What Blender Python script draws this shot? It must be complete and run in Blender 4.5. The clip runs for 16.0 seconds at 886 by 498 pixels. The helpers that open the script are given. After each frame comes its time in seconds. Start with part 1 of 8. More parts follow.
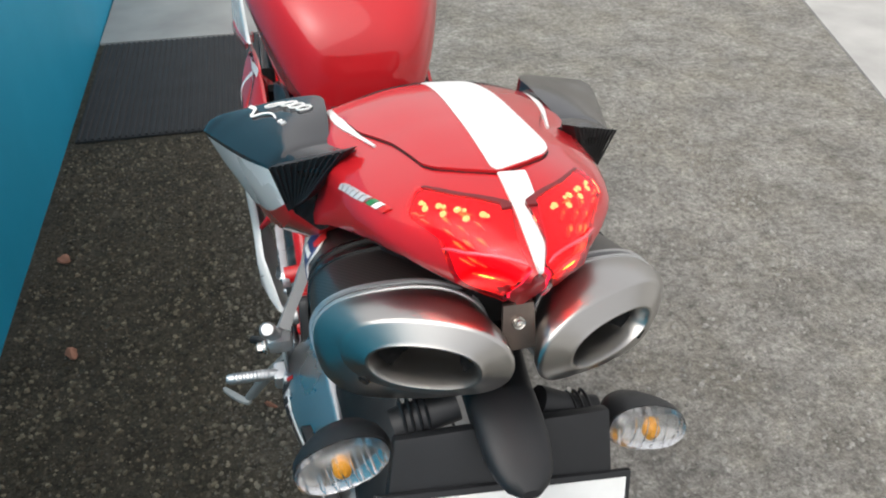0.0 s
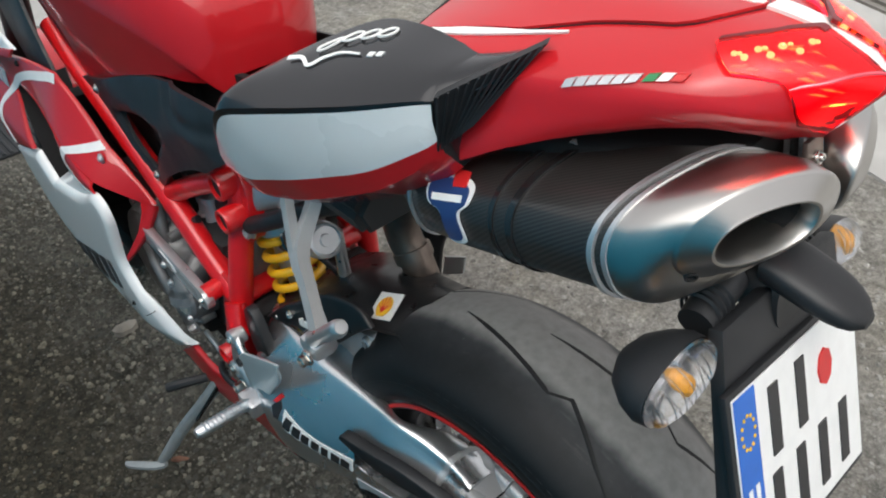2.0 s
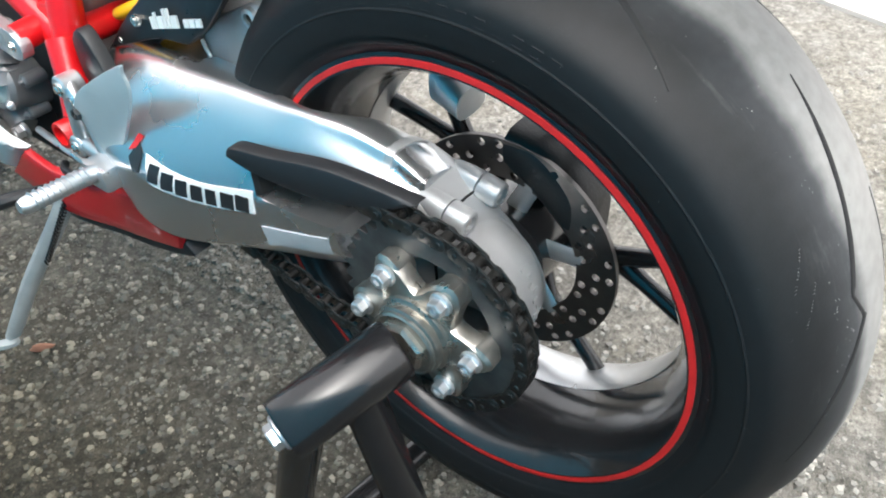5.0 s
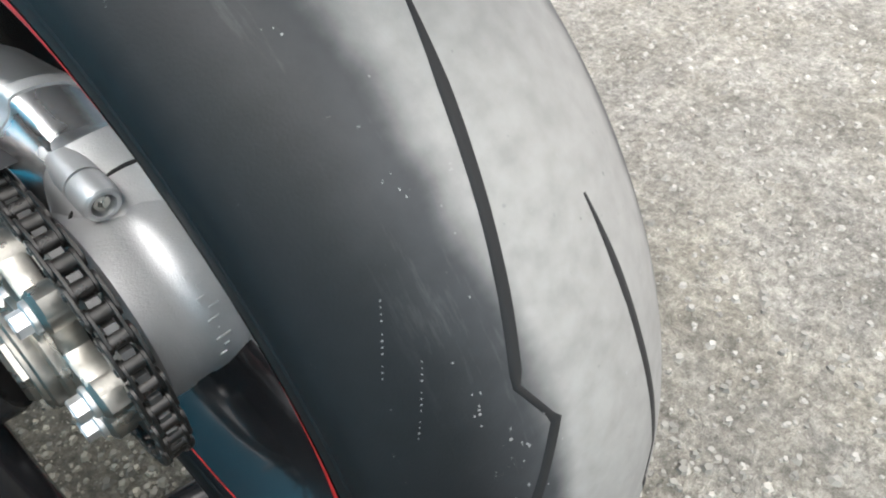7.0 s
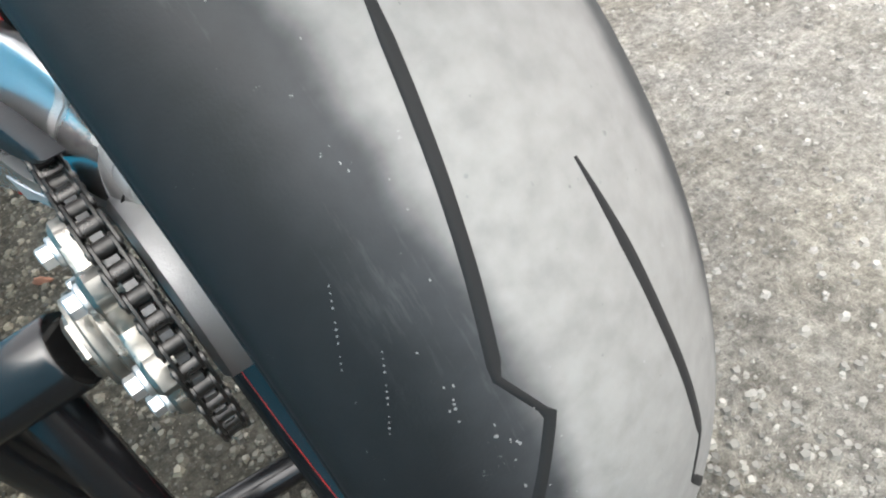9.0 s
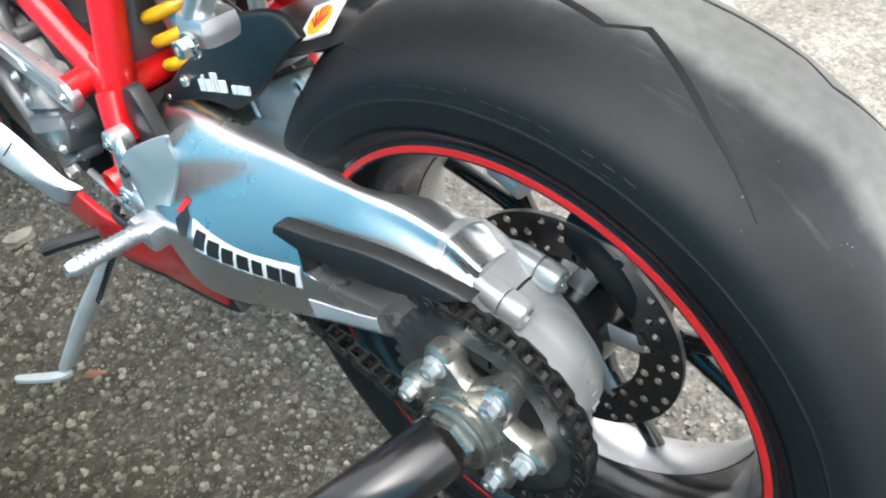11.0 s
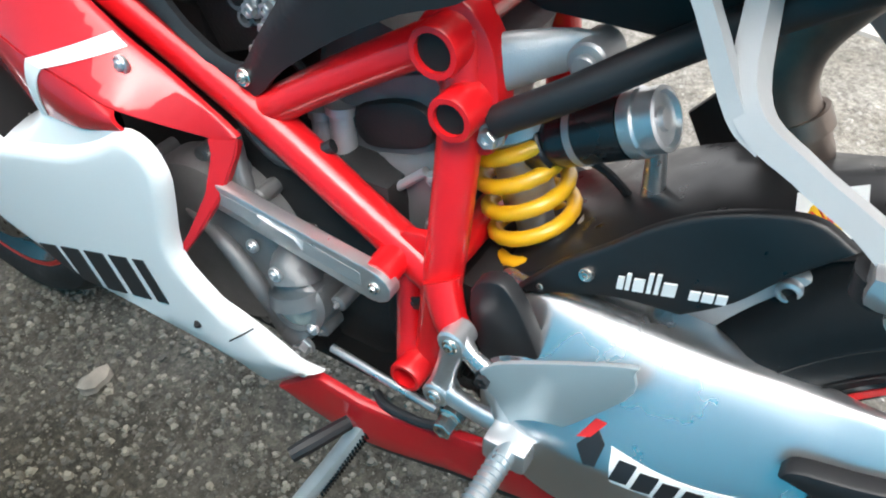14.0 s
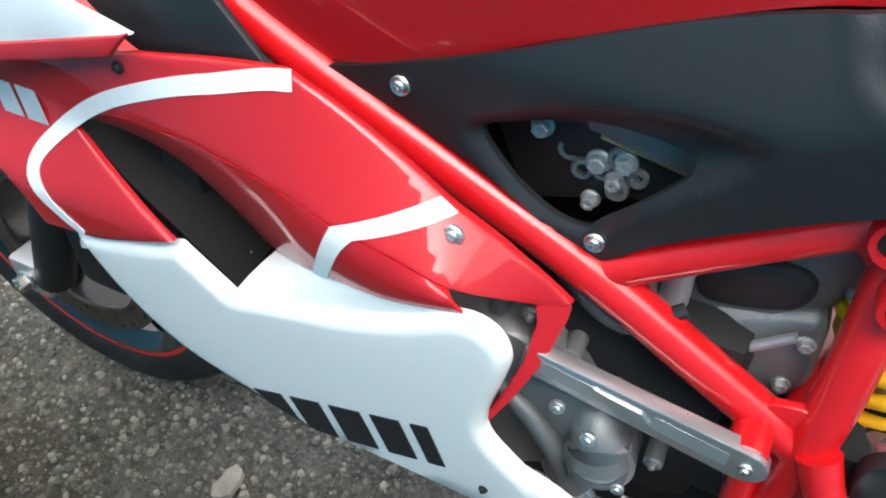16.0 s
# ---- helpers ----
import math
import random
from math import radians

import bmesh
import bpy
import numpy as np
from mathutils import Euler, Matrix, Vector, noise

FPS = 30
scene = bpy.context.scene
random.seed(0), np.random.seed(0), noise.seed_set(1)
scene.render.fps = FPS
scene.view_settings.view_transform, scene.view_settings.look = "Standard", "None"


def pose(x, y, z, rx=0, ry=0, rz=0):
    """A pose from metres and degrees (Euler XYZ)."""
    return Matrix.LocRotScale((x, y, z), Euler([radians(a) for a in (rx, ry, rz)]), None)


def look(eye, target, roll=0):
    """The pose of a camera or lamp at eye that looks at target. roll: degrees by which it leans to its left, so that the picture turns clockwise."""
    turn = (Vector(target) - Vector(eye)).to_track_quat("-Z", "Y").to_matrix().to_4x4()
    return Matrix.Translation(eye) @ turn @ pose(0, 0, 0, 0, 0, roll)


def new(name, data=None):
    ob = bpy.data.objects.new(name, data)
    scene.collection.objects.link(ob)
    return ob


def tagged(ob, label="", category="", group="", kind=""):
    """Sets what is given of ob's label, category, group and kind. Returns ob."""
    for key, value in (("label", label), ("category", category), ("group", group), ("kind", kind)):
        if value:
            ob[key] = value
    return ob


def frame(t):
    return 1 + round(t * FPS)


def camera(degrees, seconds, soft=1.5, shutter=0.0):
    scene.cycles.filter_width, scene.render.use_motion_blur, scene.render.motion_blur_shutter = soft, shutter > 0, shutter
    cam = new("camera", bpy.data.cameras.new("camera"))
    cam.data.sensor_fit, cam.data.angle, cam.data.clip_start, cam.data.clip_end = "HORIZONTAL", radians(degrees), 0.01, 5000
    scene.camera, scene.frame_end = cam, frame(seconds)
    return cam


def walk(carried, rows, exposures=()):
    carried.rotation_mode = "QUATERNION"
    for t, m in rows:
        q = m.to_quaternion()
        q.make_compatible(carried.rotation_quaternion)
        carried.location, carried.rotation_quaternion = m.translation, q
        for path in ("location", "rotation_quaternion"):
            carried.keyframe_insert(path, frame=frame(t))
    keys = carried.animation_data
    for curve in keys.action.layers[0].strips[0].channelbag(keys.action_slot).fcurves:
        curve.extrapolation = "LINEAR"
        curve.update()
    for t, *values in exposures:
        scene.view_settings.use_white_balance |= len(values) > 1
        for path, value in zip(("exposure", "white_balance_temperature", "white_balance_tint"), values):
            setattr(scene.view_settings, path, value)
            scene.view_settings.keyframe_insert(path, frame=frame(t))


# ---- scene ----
cam = camera(61.6, 16.0, soft=2.0)
PATH = [  # seconds, eye, a place looked at, roll
    (0, (-0.1220, -0.5291, 1.3961), (0.0680, 0.2384, 0.7838), 0.84),
    (0.5, (-0.1801, -0.4681, 1.3871), (0.0663, 0.2677, 0.7563), 0.36),
    (1, (-0.2773, -0.4068, 1.3910), (0.0732, 0.2801, 0.7544), 1.66),
    (1.5, (-0.3828, -0.3561, 1.3764), (0.0834, 0.2405, 0.7232), 1.62),
    (2, (-0.4353, -0.3123, 1.3159), (0.0816, 0.2473, 0.6682), -0.82),
    (2.5, (-0.4464, -0.3009, 1.2650), (0.0939, 0.2297, 0.6119), -2.35),
    (3, (-0.4849, -0.2852, 1.1876), (0.0875, 0.2358, 0.5544), -3.60),
    (3.5, (-0.5122, -0.2649, 1.0740), (0.0729, 0.2372, 0.4372), -2.89),
    (3.7, (-0.5116, -0.2566, 1.0415), (0.0893, 0.2311, 0.4082), -1.95),
    (5.8, (-0.3654, -0.3433, 0.8307), (0.2010, 0.1282, 0.1547), -3.46),
    (6, (-0.3279, -0.3593, 0.8223), (0.2115, 0.1318, 0.1383), -4.71),
    (6.5, (-0.2345, -0.3745, 0.7841), (0.2890, 0.1265, 0.0949), -4.04),
    (7, (-0.1655, -0.3906, 0.7572), (0.3304, 0.1437, 0.0725), -3.59),
    (7.5, (-0.1088, -0.4017, 0.7367), (0.2585, 0.2304, 0.0544), -12.71),
    (8, (-0.0785, -0.4157, 0.7287), (0.2298, 0.2397, 0.0393), -15.92),
    (8.2, (-0.0718, -0.4170, 0.7246), (0.2146, 0.2456, 0.0324), -17.12),
    (10.3, (-0.2988, -0.3364, 0.8335), (0.1944, 0.2156, 0.1612), -6.93),
    (10.5, (-0.3370, -0.3120, 0.8624), (0.1769, 0.2247, 0.1931), -4.97),
    (11, (-0.3996, -0.2358, 0.9235), (0.1350, 0.2735, 0.2491), -4.41),
    (11.5, (-0.4248, -0.1337, 0.9464), (0.1407, 0.3662, 0.2905), -2.97),
    (12, (-0.4433, -0.0556, 0.9400), (0.1358, 0.4273, 0.2832), -3.47),
    (12.5, (-0.4641, 0.0199, 0.9546), (0.1382, 0.4674, 0.2936), -3.03),
    (13, (-0.4862, 0.0819, 0.9606), (0.1357, 0.4936, 0.2945), -1.14),
    (13.5, (-0.5029, 0.1492, 0.9652), (0.1341, 0.5436, 0.3027), -0.29),
    (14, (-0.4995, 0.2413, 0.9719), (0.1335, 0.6384, 0.3073), -0.79),
    (14.5, (-0.4928, 0.3485, 0.9873), (0.1171, 0.7362, 0.2961), -1.40),
    (15, (-0.4938, 0.4467, 1.0139), (0.1063, 0.8254, 0.3093), -2.32),
    (15.5, (-0.4965, 0.5467, 1.0327), (0.1266, 0.8988, 0.3343), -2.72),
    (16, (-0.5162, 0.6025, 1.0377), (0.1347, 0.9176, 0.3470), 0.66),
]
walk(cam, [(t, look(eye, target, roll)) for t, eye, target, roll in PATH],
     exposures=[(0, 0.24), (1.5, 0.16), (2.5, 0.17), (3.5, 0.56), (6, 1.82), (6.5, 1.70), (7, 1.32), (8, 1.28), (10.5, 1.70), (12.5, 1.66), (14, 1.32), (16, 1.18)])

# ---- world and light ----
world = bpy.data.worlds.new("sky")
scene.world = world
world.use_nodes = True
wn = world.node_tree.nodes
sky = wn.new("ShaderNodeTexSky")
sky.sky_type = "NISHITA"
sky.sun_disc = False
sky.sun_elevation, sky.sun_rotation = radians(57), radians(235)
sky.air_density, sky.dust_density, sky.ozone_density = 0.7, 9.0, 0.4
wn["Background"].inputs["Strength"].default_value = 0.15
# a bright overcast: the sky's blue is mostly whitened by cloud
cloud = wn.new("ShaderNodeHueSaturation")
cloud.inputs["Saturation"].default_value = 0.3
world.node_tree.links.new(sky.outputs[0], cloud.inputs["Color"])
veil = wn.new("ShaderNodeMix")
veil.data_type = "RGBA"
veil.inputs[0].default_value, veil.inputs[7].default_value = 0.5, (8.0, 8.0, 8.15, 1)
world.node_tree.links.new(cloud.outputs[0], veil.inputs[6])
world.node_tree.links.new(veil.outputs[2], wn["Background"].inputs["Color"])
sun_data = bpy.data.lights.new("sun", "SUN")
sun_data.energy, sun_data.angle, sun_data.color = 1.1, radians(75), (1.0, 0.98, 0.95)
sun = new("sun", sun_data)
sun.matrix_world = look((-1.95, -1.32, 3.6), (0, 0, 0))


# ---- materials ----
def material(name, color, rough=0.5, metal=0.0, coat=0.0, grain=0.0, grain_scale=200.0, var=0.0, var_scale=8.0,
             color2=None, bump=0.0, bump_scale=300.0, rough_var=0.0, emit=None, power=0.0):
    """A surface with two scales of variation: broad patches in colour and roughness, and fine relief."""
    m = bpy.data.materials.new(name)
    m.use_nodes = True
    n, l = m.node_tree.nodes, m.node_tree.links
    p = n["Principled BSDF"]
    p.inputs["Base Color"].default_value = (*color, 1)
    p.inputs["Roughness"].default_value = rough
    p.inputs["Metallic"].default_value = metal
    p.inputs["Coat Weight"].default_value = coat
    p.inputs["Coat Roughness"].default_value = 0.04
    tc = n.new("ShaderNodeTexCoord")
    if var or rough_var:
        t = n.new("ShaderNodeTexNoise")
        t.inputs["Scale"].default_value, t.inputs["Detail"].default_value = var_scale, 6
        l.new(tc.outputs["Object"], t.inputs["Vector"])
        if var:
            mix = n.new("ShaderNodeMix")
            mix.data_type = "RGBA"
            c2 = color2 or tuple(c * (1 - var) for c in color)
            mix.inputs[6].default_value, mix.inputs[7].default_value = (*color, 1), (*c2, 1)
            ramp = n.new("ShaderNodeMapRange")
            ramp.inputs[1].default_value, ramp.inputs[2].default_value = 0.35, 0.68
            l.new(t.outputs["Fac"], ramp.inputs[0])
            l.new(ramp.outputs[0], mix.inputs[0])
            l.new(mix.outputs[2], p.inputs["Base Color"])
        if rough_var:
            mr = n.new("ShaderNodeMapRange")
            mr.inputs[1].default_value, mr.inputs[2].default_value = 0.3, 0.7
            mr.inputs[3].default_value, mr.inputs[4].default_value = max(0.02, rough - rough_var), rough + rough_var
            l.new(t.outputs["Fac"], mr.inputs[0])
            l.new(mr.outputs[0], p.inputs["Roughness"])
    if bump:
        b = n.new("ShaderNodeBump")
        b.inputs["Strength"].default_value, b.inputs["Distance"].default_value = bump, 0.002
        t2 = n.new("ShaderNodeTexNoise")
        t2.inputs["Scale"].default_value, t2.inputs["Detail"].default_value = bump_scale, 4
        l.new(tc.outputs["Object"], t2.inputs["Vector"])
        l.new(t2.outputs["Fac"], b.inputs["Height"])
        l.new(b.outputs[0], p.inputs["Normal"])
    if emit:
        p.inputs["Emission Color"].default_value = (*emit, 1)
        p.inputs["Emission Strength"].default_value = power
    return m


def glass(name, color, rough=0.03, ior=1.45):
    m = material(name, color, rough)
    p = m.node_tree.nodes["Principled BSDF"]
    p.inputs["Transmission Weight"].default_value = 1.0
    p.inputs["IOR"].default_value = ior
    return m


RED = material("red_paint", (0.54, 0.013, 0.019), 0.42, 0.0, 0.95, var=0.10, var_scale=3, rough_var=0.05)
RED.node_tree.nodes["Principled BSDF"].inputs["Specular IOR Level"].default_value = 0.14
FRAME_RED = material("red_frame_enamel", (0.68, 0.008, 0.012), 0.30, 0.0, 0.5, var=0.1, var_scale=20, bump=0.05, bump_scale=400)
WHITE = material("white_paint", (0.86, 0.865, 0.85), 0.28, 0.0, 0.8, var=0.012, var_scale=3, rough_var=0.02)
HUGGER = material("black_resin", (0.013, 0.013, 0.014), 0.34, 0.0, 0.0, rough_var=0.10, var=0.2, var_scale=30)
BLACK_GLOSS = material("black_lacquer", (0.014, 0.014, 0.015), 0.18, 0.0, 0.35, rough_var=0.06)
WING_BLACK = material("deep_black_lacquer", (0.014, 0.014, 0.016), 0.20, 0.0, 0.25, rough_var=0.08)
BLACK_PLASTIC = material("black_plastic", (0.015, 0.016, 0.018), 0.48, bump=0.12, bump_scale=900, var=0.3, var_scale=14, rough_var=0.08)
# near-black: shade in holes and hollows put into colour; also plain black parts
DARK = material("black_and_recess_shade", (0.005, 0.005, 0.0055), 0.75, var=0.4, var_scale=30)
RUBBER = material("black_rubber", (0.025, 0.025, 0.026), 0.65, bump=0.2, bump_scale=500, var=0.3, var_scale=12)
SWING = material("silver_lacquer", (0.68, 0.69, 0.70), 0.28, 0.94, 0.1, var=0.05, var_scale=6, rough_var=0.04)
CAST = material("cast_aluminium", (0.50, 0.51, 0.515), 0.42, 0.65, 0.0, var=0.14, var_scale=18, rough_var=0.08, bump=0.15, bump_scale=700)
ALU = material("bare_aluminium", (0.70, 0.71, 0.72), 0.34, 0.85, var=0.12, var_scale=25, rough_var=0.1, bump=0.08, bump_scale=600)
FLANGE = material("dull_plated_steel", (0.40, 0.385, 0.35), 0.34, 0.9, var=0.35, var_scale=45, rough_var=0.12, bump=0.08, bump_scale=500)
STEEL = material("plated_steel", (0.66, 0.64, 0.60), 0.24, 0.95, var=0.18, var_scale=40, rough_var=0.1, bump=0.05, bump_scale=500)
CHAIN = material("oiled_chain_steel", (0.10, 0.098, 0.095), 0.35, 0.9, var=0.4, var_scale=60, rough_var=0.12)
SPROCKET = material("grey_sprocket", (0.16, 0.16, 0.16), 0.45, 0.8, var=0.4, var_scale=40, bump=0.1)
ENGINE = material("grey_engine_casting", (0.22, 0.22, 0.222), 0.42, 0.45, var=0.3, var_scale=12, rough_var=0.12, bump=0.25, bump_scale=500)
ENGINE_DARK = material("dark_engine_casting", (0.024, 0.024, 0.025), 0.5, 0.3, var=0.4, var_scale=14, bump=0.25, bump_scale=400)
YELLOW = material("yellow_spring_enamel", (0.80, 0.42, 0.01), 0.35, 0, 0.4, var=0.12, var_scale=30)
GOLD = material("pale_gold_casting", (0.62, 0.52, 0.30), 0.38, 0.8, var=0.2, var_scale=20)
HEATED = material("heat_tinted_pipe", (0.28, 0.22, 0.18), 0.42, 0.8, var=0.5, var_scale=15, color2=(0.12, 0.10, 0.09), rough_var=0.1)
STAND_BLACK = material("black_gloss_enamel", (0.012, 0.012, 0.013), 0.20, 0, 0.12, rough_var=0.04)
GREY_PAINT = material("pale_grey_enamel", (0.42, 0.45, 0.45), 0.4, 0.2, var=0.2, var_scale=25, bump=0.05)
HANGER = material("silver_painted_casting", (0.42, 0.43, 0.43), 0.42, 0.3, var=0.08, var_scale=20, rough_var=0.06, bump=0.06, bump_scale=500)
RESERVOIR = material("dark_anodised_aluminium", (0.075, 0.080, 0.085), 0.26, 0.8, var=0.15, var_scale=25, rough_var=0.06)
# satin aluminium with the blue wall's reflection put into its base colour
GUARD = material("aluminium_with_wall_blue", (0.46, 0.54, 0.56), 0.42, 0.45, var=0.08, var_scale=10)
WHITE_DECAL = material("white_decal", (0.82, 0.82, 0.80), 0.4, var=0.06, var_scale=60)
BLACK_DECAL = material("black_decal", (0.02, 0.02, 0.022), 0.4, var=0.2, var_scale=60)
GREEN_DECAL = material("green_decal", (0.02, 0.22, 0.07), 0.4, var=0.1, var_scale=60)
RED_DECAL = material("red_decal", (0.6, 0.02, 0.02), 0.4, var=0.1, var_scale=60)
BLUE_DECAL = material("blue_decal", (0.02, 0.14, 0.55), 0.4, var=0.1, var_scale=60)
NAVY_DECAL = material("navy_decal", (0.02, 0.05, 0.16), 0.35, var=0.1, var_scale=60)
YELLOW_DECAL = material("yellow_decal", (0.85, 0.5, 0.02), 0.4, var=0.1, var_scale=60)
SILVER_DECAL = material("silver_decal", (0.62, 0.62, 0.63), 0.35, 0.3, var=0.1, var_scale=60)
CLEAR = glass("clear_lens", (0.93, 0.94, 0.95), 0.06)
RED_LENS = glass("red_lens", (0.85, 0.02, 0.06), 0.12)
AMBER = material("amber_bulb", (0.9, 0.38, 0.02), 0.3, var=0.2, var_scale=80)
REFLECTOR = material("chromed_reflector", (0.85, 0.85, 0.86), 0.12, 1.0, rough_var=0.05)
# dark red that paints the shade of the lens recess
BROW_SHADE = material("dark_red_brow_shade", (0.16, 0.008, 0.011), 0.4, 0.0, 0.2, var=0.1, var_scale=20)
# lighter red that paints a highlight along the lens crease
CREASE_GLINT = material("red_crease_glint", (0.75, 0.06, 0.09), 0.15, 0.0, 1.0, var=0.1, var_scale=40)
LED = material("glowing_led", (1, 0.35, 0.10), 0.4, emit=(1.0, 0.26, 0.05), power=19)
LED_STREAK = material("lit_lamp_facet", (1, 0.2, 0.04), 0.4, emit=(1.0, 0.13, 0.02), power=7.0)
LED_DIM = material("faintly_lit_lamp_facet", (1, 0.12, 0.03), 0.4, emit=(1.0, 0.13, 0.015), power=11.0)
LED_GLOW = material("lit_red_reflector", (0.8, 0.02, 0.02), 0.3, emit=(1.0, 0.010, 0.055), power=1.4)


def brushed(name, color, axis_scale):
    """Steel with fine lines along one way."""
    m = material(name, color, 0.28, 1.0)
    n, l = m.node_tree.nodes, m.node_tree.links
    p = n["Principled BSDF"]
    tc, mp, t = n.new("ShaderNodeTexCoord"), n.new("ShaderNodeMapping"), n.new("ShaderNodeTexNoise")
    mp.inputs["Scale"].default_value = axis_scale
    t.inputs["Scale"].default_value, t.inputs["Detail"].default_value = 1.0, 5
    l.new(tc.outputs["Object"], mp.inputs["Vector"])
    l.new(mp.outputs[0], t.inputs["Vector"])
    mr = n.new("ShaderNodeMapRange")
    mr.inputs[3].default_value, mr.inputs[4].default_value = 0.27, 0.32
    l.new(t.outputs["Fac"], mr.inputs[0])
    l.new(mr.outputs[0], p.inputs["Roughness"])
    b = n.new("ShaderNodeBump")
    b.inputs["Strength"].default_value, b.inputs["Distance"].default_value = 0.004, 0.0002
    l.new(t.outputs["Fac"], b.inputs["Height"])
    l.new(b.outputs[0], p.inputs["Normal"])
    return m


BRUSHED = brushed("brushed_steel", (0.50, 0.485, 0.465), (60, 60, 900))


def carbon():
    """Lacquered twill: a fine diagonal check under clear coat."""
    m = material("lacquered_carbon_weave", (0.02, 0.02, 0.021), 0.40, 0.0, 0.38)
    n, l = m.node_tree.nodes, m.node_tree.links
    p = n["Principled BSDF"]
    tc, w, c = n.new("ShaderNodeTexCoord"), n.new("ShaderNodeTexWave"), n.new("ShaderNodeMix")
    w.bands_direction = "DIAGONAL"
    w.inputs["Scale"].default_value, w.inputs["Distortion"].default_value = 130, 0.4
    l.new(tc.outputs["Object"], w.inputs["Vector"])
    c.data_type = "RGBA"
    c.inputs[6].default_value, c.inputs[7].default_value = (0.007, 0.007, 0.007, 1), (0.034, 0.032, 0.030, 1)
    l.new(w.outputs["Fac"], c.inputs[0])
    l.new(c.outputs[2], p.inputs["Base Color"])
    return m


CARBON = carbon()


def tyre_material():
    """Worn road rubber: a scuffed pale crown, smoother dark shoulders, dusty scratches."""
    m = material("worn_tyre_rubber", (0.03, 0.03, 0.032), 0.55, bump=0.05, bump_scale=700)
    n, l = m.node_tree.nodes, m.node_tree.links
    p = n["Principled BSDF"]
    tc, sep = n.new("ShaderNodeTexCoord"), n.new("ShaderNodeSeparateXYZ")
    l.new(tc.outputs["Object"], sep.inputs[0])
    ab = n.new("ShaderNodeMath")
    ab.operation = "ABSOLUTE"
    ns = n.new("ShaderNodeTexNoise")
    ns.inputs["Scale"].default_value, ns.inputs["Detail"].default_value = 16, 8
    l.new(tc.outputs["Object"], ns.inputs["Vector"])
    add = n.new("ShaderNodeMath")
    add.operation = "MULTIPLY_ADD"
    add.inputs[1].default_value = 0.03
    l.new(ns.outputs["Fac"], add.inputs[0])
    shift = n.new("ShaderNodeMath")
    shift.operation = "ADD"
    shift.inputs[1].default_value = -0.017
    l.new(sep.outputs[0], shift.inputs[0])
    l.new(shift.outputs[0], ab.inputs[0])
    l.new(ab.outputs[0], add.inputs[2])
    mr = n.new("ShaderNodeMapRange")
    mr.interpolation_type = "SMOOTHSTEP"
    mr.inputs[1].default_value, mr.inputs[2].default_value = 0.054, 0.074
    mr.inputs[3].default_value, mr.inputs[4].default_value = 1.0, 0.0
    l.new(add.outputs[0], mr.inputs[0])
    mix = n.new("ShaderNodeMix")
    mix.data_type = "RGBA"
    mix.inputs[6].default_value, mix.inputs[7].default_value = (0.044, 0.047, 0.050, 1), (0.270, 0.265, 0.254, 1)
    l.new(mr.outputs[0], mix.inputs[0])
    side, sm = n.new("ShaderNodeMapRange"), n.new("ShaderNodeMix")
    side.interpolation_type = "SMOOTHSTEP"
    side.inputs[1].default_value, side.inputs[2].default_value = 0.062, 0.106
    l.new(add.outputs[0], side.inputs[0])
    sm.data_type = "RGBA"
    sm.inputs[7].default_value = (0.010, 0.011, 0.012, 1)
    l.new(side.outputs[0], sm.inputs[0])
    l.new(mix.outputs[2], sm.inputs[6])
    fine = n.new("ShaderNodeTexNoise")
    fine.inputs["Scale"].default_value, fine.inputs["Detail"].default_value = 90, 6
    l.new(tc.outputs["Object"], fine.inputs["Vector"])
    m2 = n.new("ShaderNodeMix")
    m2.data_type, m2.blend_type = "RGBA", "MULTIPLY"
    m2.inputs[0].default_value = 0.35
    fr = n.new("ShaderNodeMapRange")
    fr.inputs[1].default_value, fr.inputs[2].default_value, fr.inputs[3].default_value = 0.3, 0.7, 0.4
    l.new(fine.outputs["Fac"], fr.inputs[0])
    l.new(sm.outputs[2], m2.inputs[6])
    l.new(fr.outputs[0], m2.inputs[7])
    spot, sr, m3 = n.new("ShaderNodeTexNoise"), n.new("ShaderNodeMapRange"), n.new("ShaderNodeMix")
    spot.inputs["Scale"].default_value, spot.inputs["Detail"].default_value, spot.inputs["Roughness"].default_value = 130, 5, 0.75
    l.new(tc.outputs["Object"], spot.inputs["Vector"])
    sr.inputs[1].default_value, sr.inputs[2].default_value, sr.inputs[4].default_value = 0.68, 0.74, 0.6
    l.new(spot.outputs["Fac"], sr.inputs[0])
    m3.data_type = "RGBA"
    m3.inputs[7].default_value = (0.42, 0.42, 0.41, 1)
    l.new(sr.outputs[0], m3.inputs[0])
    l.new(m2.outputs[2], m3.inputs[6])
    # chalky scuffs, long along the rolling direction
    mp, scuff, cr = n.new("ShaderNodeMapping"), n.new("ShaderNodeTexNoise"), n.new("ShaderNodeMapRange")
    mp.inputs["Scale"].default_value = (70, 9, 9)
    l.new(tc.outputs["Object"], mp.inputs["Vector"])
    l.new(mp.outputs[0], scuff.inputs["Vector"])
    scuff.inputs["Scale"].default_value, scuff.inputs["Detail"].default_value, scuff.inputs["Roughness"].default_value = 1.0, 6, 0.7
    cr.inputs[1].default_value, cr.inputs[2].default_value, cr.inputs[4].default_value = 0.60, 0.78, 0.28
    l.new(scuff.outputs["Fac"], cr.inputs[0])
    m4 = n.new("ShaderNodeMix")
    m4.data_type = "RGBA"
    m4.inputs[7].default_value = (0.20, 0.20, 0.195, 1)
    gate = n.new("ShaderNodeMath")
    gate.operation = "MULTIPLY"
    edge = n.new("ShaderNodeMapRange")
